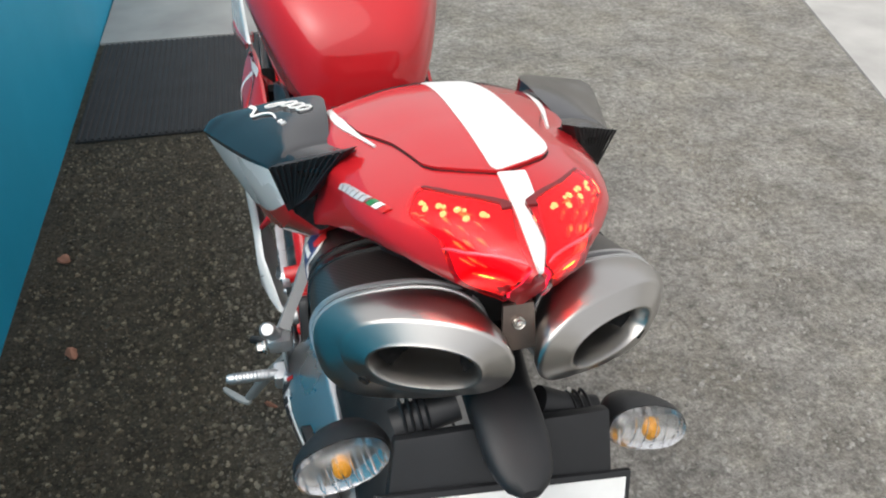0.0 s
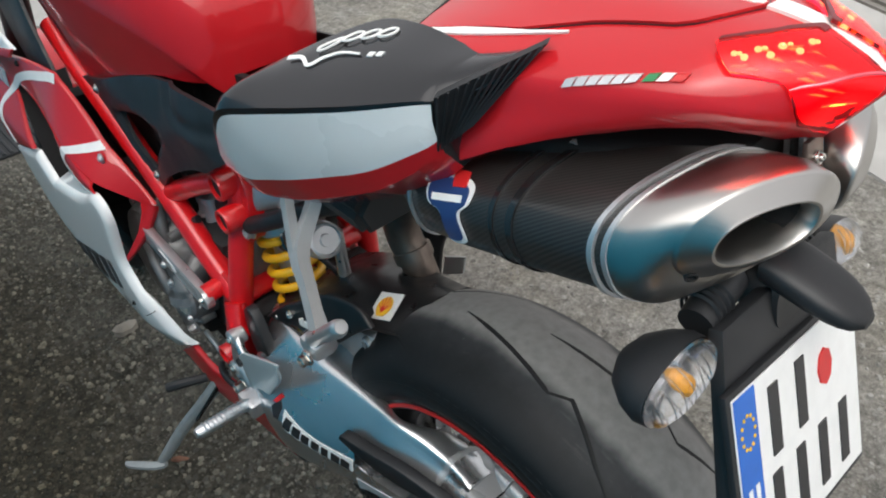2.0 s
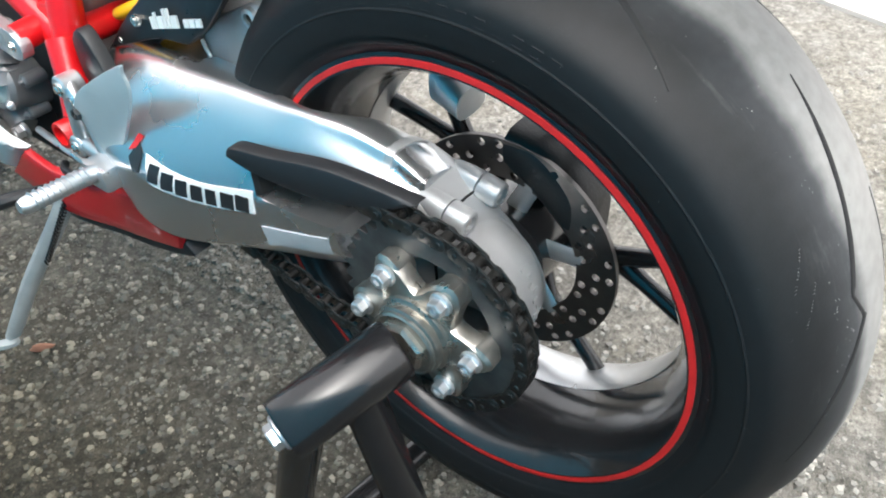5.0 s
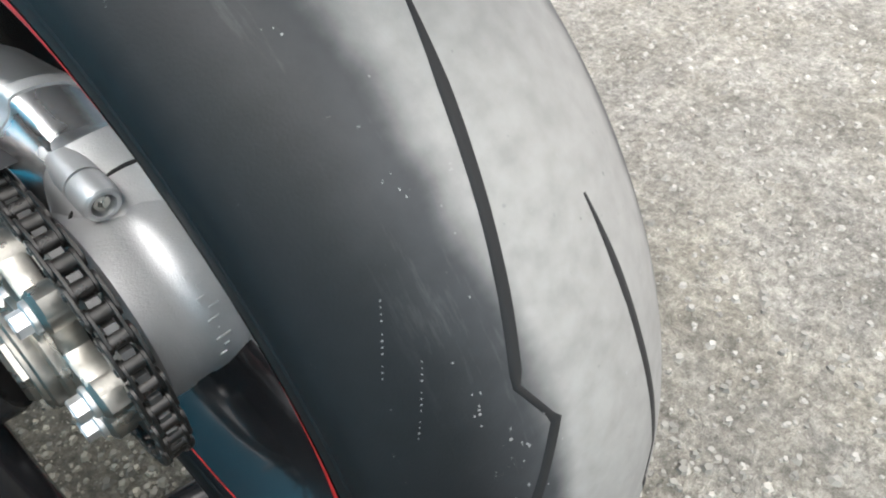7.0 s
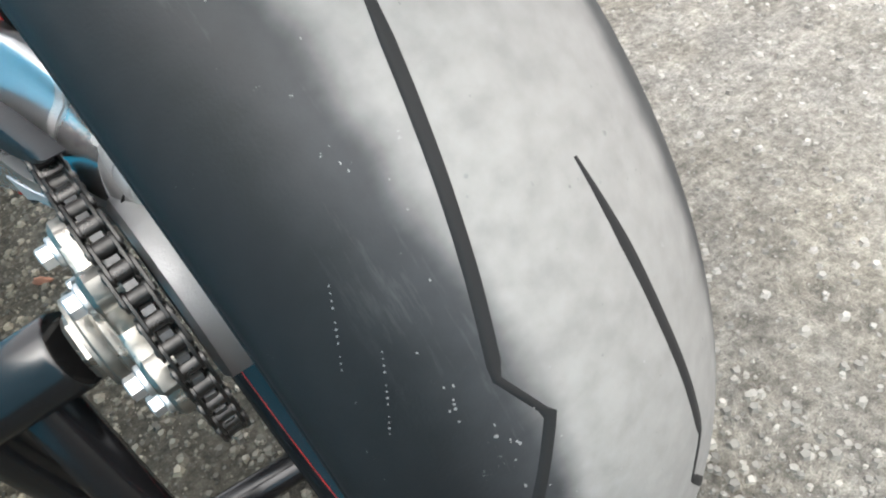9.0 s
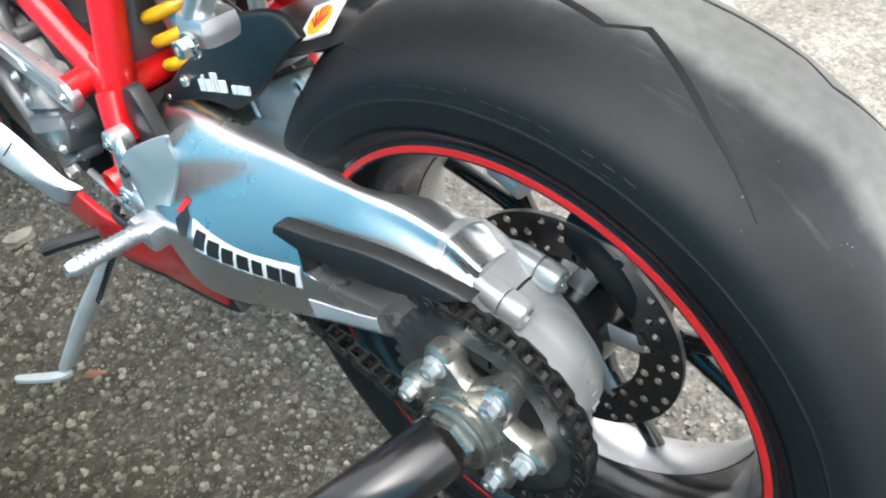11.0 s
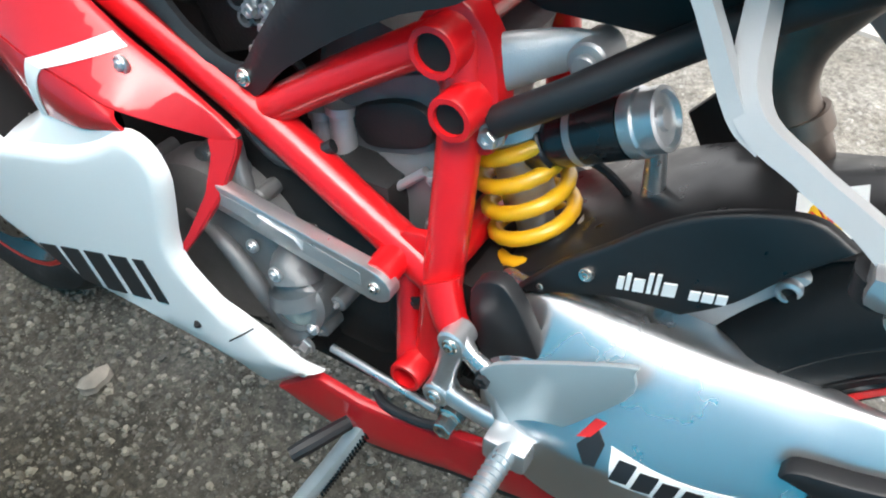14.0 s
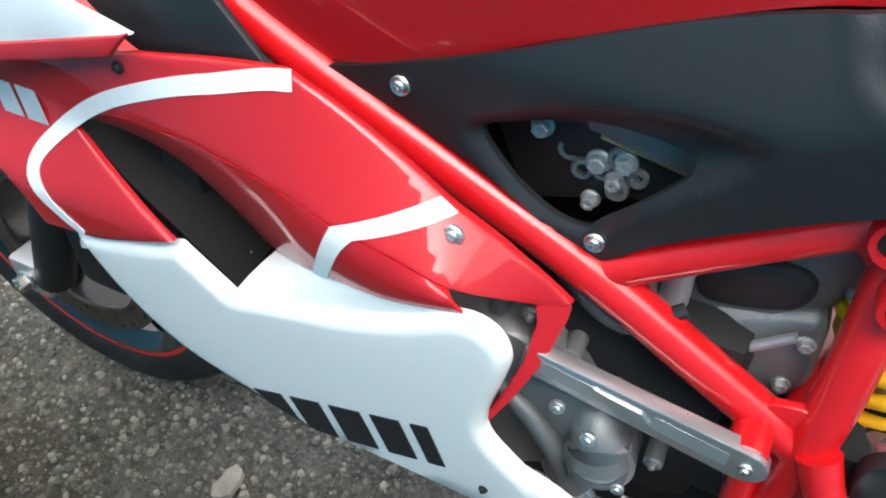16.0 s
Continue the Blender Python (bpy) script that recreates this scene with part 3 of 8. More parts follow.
PROF = tyre_profile(0.184, 0.3215, 0.224)
wheel = part("rear_wheel", lathe([(-0.055, 0.030), (-0.055, 0.020), (0.06, 0.020), (0.06, 0.046), (0.035, 0.052), (-0.01, 0.05), (-0.02, 0.034)], AXLE, seg=40), BLACK_GLOSS, bike, "black forged wheel with red rim stripe")
part("tyre", lathe(PROF + [(0.06, 0.218), (-0.06, 0.218)], AXLE, seg=144, closed_profile=True), TYRE, wheel, "worn grey sports tyre with slim grooves", sharp=60)
part("rim", lathe([(-0.083, 0.217), (-0.082, 0.2285), (-0.078, 0.229), (-0.070, 0.214), (-0.02, 0.200), (0.07, 0.214), (0.078, 0.229), (0.083, 0.2285), (0.083, 0.216),
                   (0.075, 0.209), (0.055, 0.198), (0.015, 0.190), (-0.03, 0.192), (-0.07, 0.208)], AXLE, seg=120, closed_profile=True), BLACK_GLOSS, wheel, "glossy black rim barrel")
part("rim_band", lathe([(0.012, 0.1896), (0.03, 0.186), (0.058, 0.193), (0.072, 0.203), (0.072, 0.2085), (0.055, 0.1975), (0.012, 0.1900)], AXLE, seg=96, closed_profile=True), ALU, wheel, "bright machined inner band")
part("rim_stripe", lathe([(-0.0836, 0.2188), (-0.0838, 0.2215), (-0.0834, 0.2241), (-0.0815, 0.2241), (-0.0815, 0.2188)], AXLE, seg=120, closed_profile=True), RED_DECAL, wheel, "thin red rim tape")
for k in range(5):
    a = radians(72 * k + 20)
    e1 = lambda r, t, x: AXLE + Vector((x, -r * math.sin(a + t), r * math.cos(a + t)))
    bm = bmesh.new()
    add_tube(bm, [e1(0.045, 0, 0.045), e1(0.10, 0, 0.050)], [0.017, 0.012], 12, flat=0.75, up=(1, 0, 0))
    for sgn in (-1, 1):
        add_tube(bm, [e1(0.092, 0, 0.050), e1(0.135, sgn * 0.14, 0.05), e1(0.196, sgn * 0.235, 0.05)], [0.011, 0.009, 0.0095], 12, 4, flat=0.9, up=(1, 0, 0))
    part("spoke", bm, BLACK_GLOSS, wheel)


def groove(side, start, wheel_c, prof, parent):
    """One lightning-shaped tread groove, its shaded recess painted as a dark strip on the tread."""
    if side < 0:
        steps = [(0, -0.005), (7, -0.0130), (14.5, -0.0215), (20, -0.0282), (26.4, -0.0365), (30.5, -0.0260), (35.5, -0.0390), (41.3, -0.0540), (52, -0.0740)]
    else:
        steps = [(0, 0.023), (7.5, 0.0272), (13, 0.0302), (19, 0.0345), (26.3, 0.0390), (30.3, 0.0300), (36, 0.045), (46, 0.066)]
    pts = []
    for i in range(len(steps) - 1):
        (a, x), (b, y) = steps[i], steps[i + 1]
        for j in range(6):
            pts.append((a + (b - a) * j / 6, x + (y - x) * j / 6))
    pts.append(steps[-1])
    bm = bmesh.new()
    rings = []
    for i, (a, x) in enumerate(pts):
        t = i / (len(pts) - 1)
        w = 0.0025 * min(1, 6 * t + 0.25, 5 * (1 - t) + 0.2)
        slope = 0.6 if 26.3 <= a < 30.5 else 1.0
        rings.append([on_tyre(start + a, x - w * slope, wheel_c, prof, 0.0002), on_tyre(start + a, x, wheel_c, prof, 0.0004), on_tyre(start + a, x + w * slope, wheel_c, prof, 0.0002),
                      on_tyre(start + a, x + w, wheel_c, prof, -0.002), on_tyre(start + a, x - w, wheel_c, prof, -0.002)])
    skin(bm, rings)
    part("tread_groove", bm, DARK, parent, sharp=80)


for k in range(6):
    groove(-1, -20 + 60 * k, AXLE, PROF, wheel)
    groove(1, -2.2 + 60 * k, AXLE, PROF, wheel)
bm = bmesh.new()
add_lathe(bm, [(-0.0921, 0.262), (-0.0928, 0.2635), (-0.0920, 0.265)], AXLE, seg=144)
add_lathe(bm, [(-0.0868, 0.236), (-0.0886, 0.2375), (-0.0894, 0.240)], AXLE, seg=144)
part("sidewall_line", bm, TYRE, wheel)
bm = bmesh.new()
for k in range(15):
    a = radians(-24 + k * 3.1)
    for r in (0.267, 0.2735):
        if (k * 7 + int(r * 1000)) % 5:
            c = AXLE + Vector((-0.0912, -r * math.sin(a), r * math.cos(a)))
            add_tube(bm, [c - Vector((0, 0.004 * math.cos(a), 0.004 * math.sin(a))), c + Vector((0, 0.004 * math.cos(a), 0.004 * math.sin(a)))], 0.0009, 6)
part("raised_marking", bm, DARK, wheel)


def tyre_flecks():
    """Chalk flecks, mould dots and small scuffs on the tread, as thin flakes."""
    rnd = random.Random(7)
    spots = [(a0 + 0.42 * k, x0 - 0.0008 * k, 0.0005) for a0, x0, n in ((56, -0.0633, 14), (61, -0.0606, 16)) for k in range(n) if (k * 7) % 5]
    for _ in range(70):
        spots.append((rnd.uniform(36, 84), rnd.uniform(-0.060, 0.055), rnd.uniform(0.0003, 0.0008) * rnd.choice((1, 1, 1, 1.6))))
    for a0, x0 in ((66.8, -0.0495), (70.5, -0.042)):
        spots += [(a0 + rnd.gauss(0, 0.6), x0 + rnd.gauss(0, 0.0018), rnd.uniform(0.0004, 0.0010)) for _ in range(6)]
    bm = bmesh.new()
    for a, x, r in spots:
        n = rnd.choice((4, 5, 6))
        squeeze = rnd.uniform(0.35, 1.0)
        ring = []
        for j in range(n):
            t = 2 * math.pi * j / n + rnd.uniform(-0.3, 0.3)
            ring.append(bm.verts.new(on_tyre(a + math.degrees(r * math.cos(t) / 0.32), x + squeeze * r * math.sin(t), AXLE, PROF, 0.00025)))
        bm.faces.new(ring)
    tagged(part("chalk_fleck", bm, CHALK, wheel), kind="stuff")


CHALK = material("chalk_dust", (0.24, 0.24, 0.235), 0.9, var=0.3, var_scale=300)
tyre_flecks()


def disc_rotor(centre, r_in, r_out, thick, name, parent, cells=30, rings_n=3):
    """A drilled brake rotor: cells round the ring, each with a hole through."""
    bm = bmesh.new()
    for face in (-1, 1):
        for i in range(cells):
            for j in range(rings_n):
                if (i + j) % 3 == 2:
                    hole = 0.0
                else:
                    hole = 0.0042
                t0, t1 = 2 * math.pi * i / cells, 2 * math.pi * (i + 1) / cells
                r0, r1 = r_in + (r_out - r_in) * j / rings_n, r_in + (r_out - r_in) * (j + 1) / rings_n
                tm, rm = (t0 + t1) / 2, (r0 + r1) / 2
                P = lambda t, r: centre + Vector((face * thick / 2, -r * math.sin(t), r * math.cos(t)))
                outer = [P(t0, r0), P(tm, r0), P(t1, r0), P(t1, rm), P(t1, r1), P(tm, r1), P(t0, r1), P(t0, rm)]
                ov = [bm.verts.new(p) for p in outer]
                if not hole:
                    bm.faces.new(ov)
                    continue
                c = P(tm, rm)
                iv = [bm.verts.new(c + (p - c).normalized() * hole) for p in outer]
                for k in range(8):
                    bm.faces.new((ov[k], ov[(k + 1) % 8], iv[(k + 1) % 8], iv[k]))
                if face < 0:
                    bv = [bm.verts.new(v.co + Vector((thick, 0, 0))) for v in iv]
                    for k in range(8):
                        bm.faces.new((iv[k], iv[(k + 1) % 8], bv[(k + 1) % 8], bv[k]))
    for r in (r_in, r_out):
        add_lathe(bm, [(-thick / 2, r), (thick / 2, r)], centre, seg=cells * 2)
    bmesh.ops.remove_doubles(bm, verts=bm.verts, dist=1e-5)
    return part(name, bm, DISC, parent, "drilled steel brake disc")


DISC = material("worn_disc_steel", (0.17, 0.16, 0.155), 0.34, 0.95, var=0.3, var_scale=30, rough_var=0.1)
DC = AXLE + Vector((0.004, 0, 0))
rotor = disc_rotor(DC, 0.078, 0.1180, 0.005, "brake_disc", wheel, 36)
for k in range(6):
    a = radians(60 * k + 10)
    P = lambda r, t: DC + Vector((0, -r * math.sin(a + t), r * math.cos(a + t)))
    part("disc_arm", tube([P(0.045, 0), P(0.083, 0.12)], [0.011, 0.010], 8, flat=0.3, up=(1, 0, 0)), ALU, rotor)

# hub, sprocket, chain
hub = part("hub_carrier", lathe([(-0.098, 0.050), (-0.098, 0.066), (-0.094, 0.0705), (-0.078, 0.0712), (-0.075, 0.0700), (-0.064, 0.0700), (-0.061, 0.0712), (-0.052, 0.0712), (-0.044, 0.0695), (-0.036, 0.0675), (-0.030, 0.0640), (-0.026, 0.058), (-0.022, 0.040)], HUBC, seg=64), CAST, bike, "cast aluminium eccentric hub carrier")
part("machined_ring", lathe([(-0.0345, 0.0672), (-0.0315, 0.0668), (-0.0265, 0.0605), (-0.0255, 0.056), (-0.031, 0.056)], HUBC, seg=64), ALU, hub)
for k in range(9):
    # raised casting marks round the drum
    t = radians(52 + 6.5 * k)
    e = Vector((0, -math.sin(t), math.cos(t)))
    part("casting_mark", slab([HUBC + e * 0.0722 + Vector((-0.060 + 0.004 * (k % 2), 0, 0)), HUBC + e * 0.0722 + Vector((-0.049 - 0.003 * (k % 3), 0, 0)), HUBC + (e + Vector((0, -math.cos(t), -math.sin(t))) * 0.045).normalized() * 0.0722 + Vector((-0.049 - 0.003 * (k % 3), 0, 0)), HUBC + (e + Vector((0, -math.cos(t), -math.sin(t))) * 0.045).normalized() * 0.0722 + Vector((-0.060 + 0.004 * (k % 2), 0, 0))], 0.003, e), CAST, hub)

SP = HUBC + Vector((-0.111, 0, 0))
bm = bmesh.new()
teeth = 38
ring_o = []
for k in range(teeth * 4):
    r = 0.0915 if k % 4 in (0, 1) else 0.0995
    t = 2 * math.pi * k / (teeth * 4)
    ring_o.append((r, t))
rings = []
for x, k in ((-0.0035, 0), (0.0035, 0)):
    rings.append([SP + Vector((x, -r * math.sin(t), r * math.cos(t))) for r, t in ring_o])
inner = [[SP + Vector((x, -0.066 * math.sin(t), 0.066 * math.cos(t))) for r, t in ring_o] for x in (0.0035, -0.0035)]
skin(bm, [rings[0], rings[1], inner[0], inner[1], rings[0]], caps=False)
bmesh.ops.remove_doubles(bm, verts=bm.verts, dist=1e-6)
sprocket = part("sprocket", bm, SPROCKET, bike, "dark toothed rear sprocket")
# six-armed carrier in front of the sprocket
bm = bmesh.new()
star = []
for k in range(72):
    t = 2 * math.pi * k / 72
    star.append((0.060 + 0.0165 * math.cos(6 * (t - radians(30))), t))
star_ring = lambda x, s: [HUBC + Vector((x, -r * s * math.sin(t), r * s * math.cos(t))) for r, t in star]
hole_ring = lambda x: [HUBC + Vector((x, -0.030 * math.sin(t), 0.030 * math.cos(t))) for r, t in star]
skin(bm, [hole_ring(-0.117), star_ring(-0.117, 0.98), star_ring(-0.119, 1), star_ring(-0.131, 1), star_ring(-0.134, 0.95), hole_ring(-0.137)], caps=False)
carrier = part("sprocket_carrier", bm, FLANGE, bike, "plated steel sprocket flange")
for k in range(6):
    a = radians(30 + 60 * k)
    c = HUBC + Vector((0, -0.0585 * math.sin(a), 0.0585 * math.cos(a)))
    bm = lathe([(-0.112, 0.0), (-0.112, 0.0150), (-0.1315, 0.0150), (-0.1345, 0.0120), (-0.1345, 0.0)], c, seg=24)
    part("cush_boss", bm, FLANGE, carrier)
    bm = hex_bolt(c + Vector((-0.134, 0, 0)), c + Vector((-0.147, 0, 0)), 0.0080)
    part("nut", bm, ALU, carrier)
bm = lathe([(-0.12, 0.032), (-0.137, 0.0385), (-0.140, 0.0385), (-0.142, 0.0340), (-0.144, 0.0350), (-0.149, 0.0350), (-0.151, 0.032), (-0.153, 0.0)], HUBC, seg=48)
part("axle_collar", bm, FLANGE, carrier, "stepped plated axle collar")
part("axle_nut", hex_bolt(HUBC + Vector((-0.150, 0, 0)), HUBC + Vector((-0.160, 0, 0)), 0.0245, False), FLANGE, carrier, "large plated axle nut")


def chain_path():
    """The closed loop of the chain: round the rear sprocket, along to the small one."""
    r1, r2 = 0.0965, 0.038
    c1, c2 = (0.0, 0.41), (0.485, 0.470)
    d = math.hypot(c2[0] - c1[0], c2[1] - c1[1])
    base = math.atan2(c2[1] - c1[1], c2[0] - c1[0])
    off = math.acos((r1 - r2) / d)
    pts = []
    a0, a1 = base + off, base + 2 * math.pi - off
    for k in range(61):
        a = a0 + (a1 - a0) * k / 60
        pts.append((c1[0] + r1 * math.cos(a), c1[1] + r1 * math.sin(a)))
    a0, a1 = base - off, base + off
    for k in range(25):
        a = a0 + (a1 - a0) * k / 24
        pts.append((c2[0] + r2 * math.cos(a), c2[1] + r2 * math.sin(a)))
    return pts


def link_bm(wide):
    """One chain link along y: two figure-eight plates and two rollers."""
    bm = bmesh.new()
    p = 0.015875
    x = 0.0085 if wide else 0.0062
    for s in (-1, 1):
        loop = []
        for k in range(24):
            t = 2 * math.pi * k / 24
            y = math.cos(t) * 0.0065
            y += p / 2 if y > 0 else -p / 2
            z = math.sin(t) * 0.0068
            if abs(y) < p / 2:
                z *= 0.75
            loop.append((y, z))
        skin(bm, [[Vector((s * x + e, y * q, z * q)) for y, z in loop] for e, q in ((-0.0011, 0.96), (-0.0008, 1), (0.0008, 1), (0.0011, 0.96))])
    for y in (-p / 2, p / 2):
        if wide:
            add_disc(bm, (-0.0105, y, 0), (0.0105, y, 0), 0.0027, 10, 0.0006)
        else:
            add_disc(bm, (-0.0055, y, 0), (0.0055, y, 0), 0.0052, 12)
    return bm


chain = empty("chain", "", "")
chain.parent = bike
tagged(chain, "dark oiled drive chain")
loop = chain_path()
length = [0.0]
for (a, b), (c, d) in zip(loop, loop[1:] + loop[:1]):
    length.append(length[-1] + math.hypot(c - a, d - b))
count = int(length[-1] / 0.015875) // 2 * 2
me_links = []
for wide in (True, False):
    o = part("chain_link", link_bm(wide), CHAIN, chain)
    me_links.append(o.data)
    bpy.data.objects.remove(o)


def loop_at(s):
    s %= length[-1]
    for i in range(len(loop)):
        if length[i + 1] >= s:
            a, b = loop[i], loop[(i + 1) % len(loop)]
            t = (s - length[i]) / max(1e-9, length[i + 1] - length[i])
            return Vector((0, a[0] + (b[0] - a[0]) * t, a[1] + (b[1] - a[1]) * t))


pitch = length[-1] / count
for k in range(count):
    p, q = loop_at(k * pitch), loop_at((k + 1) * pitch)
    o = new("chain_link", me_links[k % 2])
    o.parent = chain
    o.matrix_local = Matrix.Translation((p + q) / 2 + Vector((-0.116, 0, 0))) @ Matrix.Rotation(math.atan2(q.z - p.z, q.y - p.y), 4, "X")


# swingarm: lofted from rings (y, inner x, outer x, bottom, top)
def arm_loft(rows, power=4.0, lean=0.0, seg=36):
    bm = bmesh.new()
    keys = spline([(r[0], r[1], r[2]) for r in rows], 5)
    keys2 = spline([(r[3], r[4], r[5] if len(r) > 5 else 0) for r in rows], 5)
    rings = []
    for a, b in zip(keys, keys2):
        y, xi, xo = a
        zb, zt, sh = b
        c = Vector(((xi + xo) / 2, y, (zb + zt) / 2))
        ring = super_ring(c, (1, 0, 0), (0, 0, 1), abs(xo - xi) / 2, (zt - zb) / 2, power, seg)
        for p in ring:
            w = (p.z - c.z) / max(1e-6, (zt - zb) / 2)
            p.x += sh * w
        rings.append(ring)
    skin(bm, rings)
    return bm


ARM = [  # y, inner x, outermost x, bottom, top, how far the ridge lies in, height of the widest line
    (0.455, 0.050, -0.100, 0.400, 0.530, 0.030, 0.455), (0.430, 0.055, -0.140, 0.385, 0.543, 0.050, 0.455), (0.390, 0.040, -0.165, 0.375, 0.551, 0.070, 0.460),
    (0.340, 0.005, -0.176, 0.372, 0.556, 0.074, 0.465), (0.290, -0.035, -0.174, 0.376, 0.557, 0.070, 0.470), (0.230, -0.070, -0.160, 0.386, 0.557, 0.058, 0.478),
    (0.180, -0.080, -0.149, 0.396, 0.556, 0.048, 0.485), (0.140, -0.085, -0.141, 0.404, 0.558, 0.040, 0.490), (0.100, -0.058, -0.130, 0.410, 0.551, 0.040, 0.490),
    (0.060, -0.028, -0.112, 0.430, 0.536, 0.030, 0.490), (0.030, -0.018, -0.098, 0.440, 0.518, 0.020, 0.480)]


def arm_ring(y, z_lo=0.0, z_hi=9.0):
    """The swingarm's cross-section at y: a flat slanted outer face up to a ridge, cut to a range of heights."""
    i = 0
    while i < len(ARM) - 2 and ARM[i + 1][0] > y:
        i += 1
    q = [ARM[max(0, i - 1)], ARM[i], ARM[i + 1], ARM[min(len(ARM) - 1, i + 2)]]
    t = (y - q[1][0]) / (q[2][0] - q[1][0])
    v = [0.5 * (2 * q[1][k] + (q[2][k] - q[0][k]) * t + (2 * q[0][k] - 5 * q[1][k] + 4 * q[2][k] - q[3][k]) * t * t + (3 * q[1][k] - q[0][k] - 3 * q[2][k] + q[3][k]) * t ** 3) for k in range(7)]
    _, xi, xo, zb, zt, rid, zw = v
    pts = [(xi, zb + 0.03), (xi - 0.006, zb + 0.006), ((xi + xo) / 2, zb), (xo + 0.020, zb + 0.006), (xo + 0.006, zb + 0.030), (xo, zw - 0.012), (xo + 0.004, zw + 0.012),
           (xo + rid * 0.45, zw + (zt - zw) * 0.58), (xo + rid * 0.80, zt - 0.010), (xo + rid * 1.05, zt), (min(xi - 0.004, xo + rid + 0.03), zt - 0.004), (xi, zt - 0.024), (xi, (zb + zt) / 2)]
    ring = spline([(x, y, z) for x, z in pts], 4, True)
    return [Vector((r.x, y, max(z_lo, min(z_hi, r.z)))) for r in ring]


def arm_piece(y0, y1, lo=lambda y: 0.0, hi=lambda y: 9.0, n=24):
    bm = bmesh.new()
    skin(bm, [arm_ring(y0 + (y1 - y0) * k / n, lo(y0 + (y1 - y0) * k / n), hi(y0 + (y1 - y0) * k / n)) for k in range(n + 1)])
    bmesh.ops.remove_doubles(bm, verts=bm.verts, dist=1e-5)
    return bm


swing = part("swingarm", arm_piece(0.454, 0.172, n=36), SWING, bike, "silver lacquered single-sided swingarm")
part("upper_beam", arm_piece(0.173, 0.031, lambda y: 0.521 - max(0, 0.10 - y) * 0.9, n=20), SWING, swing)
tongue = part("lower_tongue", arm_piece(0.173, 0.098, lambda y: 0.0, lambda y: 0.485 - (0.173 - y) * 0.2, n=10), SWING, swing)
part("hub_clamp", arm_loft([(0.064, -0.022, -0.098, 0.430, 0.528), (0.040, -0.018, -0.097, 0.405, 0.517), (0.014, -0.017, -0.096, 0.400, 0.500), (-0.008, -0.018, -0.095, 0.400, 0.482), (-0.034, -0.024, -0.091, 0.400, 0.464), (-0.058, -0.034, -0.084, 0.400, 0.440)], 3.4), CAST, swing, "cast clamp round the hub")
# collar where the lacquered beam meets the casting
bm = arm_piece(0.067, 0.060, lambda y: 0.490, n=3)
for v in bm.verts:
    v.co.x, v.co.z = -0.066 + (v.co.x + 0.066) * 1.035, 0.500 + (v.co.z - 0.500) * 1.045
part("clamp_collar", bm, CAST, swing)
CD = Vector((0, -0.985, -0.172))   # the way the clamp bolts point
for x in (-0.031, -0.078):
    e0 = Vector((x, 0.022, 0.4985))
    bm = bmesh.new()
    add_tube(bm, [e0 + Vector((0, 0.030, 0.004)), e0 + Vector((0, 0.012, 0.003)), e0, e0 + CD * 0.014], [0.004, 0.0100, 0.0122, 0.0126], 26)
    part("clamp_boss", bm, CAST, swing)
    bm = lathe([(0.0, 0.0), (0.0, 0.0122), (0.002, 0.0127), (0.0165, 0.0126), (0.0200, 0.0116), (0.0212, 0.0100), (0.0212, 0.0078), (0.012, 0.0074), (0.012, 0.0)], e0 + CD * 0.0152, CD, 28)
    part("clamp_boss", bm, CAST, swing)
    bm = lathe([(0.0, 0.0058), (0.0050, 0.0058), (0.0062, 0.0050), (0.0062, 0.0030), (0.003, 0.0028), (0.003, 0.0)], e0 + CD * 0.0275, CD, 18)
    part("clamp_bolt", bm, STEEL, swing)
    part("bolt_gap", lathe([(0.0123, 0.0060), (0.0126, 0.0076)], e0 + CD * 0.0152, CD, 18), DARK, swing)
bm = bmesh.new()
add_tube(bm, [(-0.0962, 0.010, 0.430), (-0.0962, 0.009, 0.476), (-0.060, 0.0085, 0.4955), (-0.018, 0.0085, 0.490)], 0.0013, 6, 5)
part("clamp_split", bm, DARK, swing)
# thin cast web rising from the beam behind the mudguard, with a raised eye
part("arm_web", panel([(0.317, 0.565, 1), (0.304, 0.585), (0.274, 0.600), (0.246, 0.614), (0.226, 0.622), (0.216, 0.616), (0.220, 0.600), (0.233, 0.578), (0.252, 0.540), (0.270, 0.520), (0.310, 0.520)], lambda y, z: -0.066, 0.010, 0.005, 0.02), CAST, swing, "light grey cast web")
part("web_rib", tube([(-0.0685, 0.312, 0.567), (-0.0690, 0.304, 0.551), (-0.0690, 0.286, 0.536), (-0.0690, 0.268, 0.530)], 0.0022, 8, 5), CAST, swing)
part("web_eye", lathe([(0.004, 0.0055), (-0.004, 0.0055), (-0.0045, 0.0070), (-0.003, 0.0092), (0.004, 0.0100)], (-0.0680, 0.2310, 0.6080), (1, 0, 0), 26), ALU, swing, "bright bored eye")
# near-black disc standing in for the shaded opening
part("eye_bore_shade", lathe([(-0.0004, 0.0), (-0.0004, 0.0056)], (-0.0680, 0.2310, 0.6080), (1, 0, 0), 20), DARK, swing)
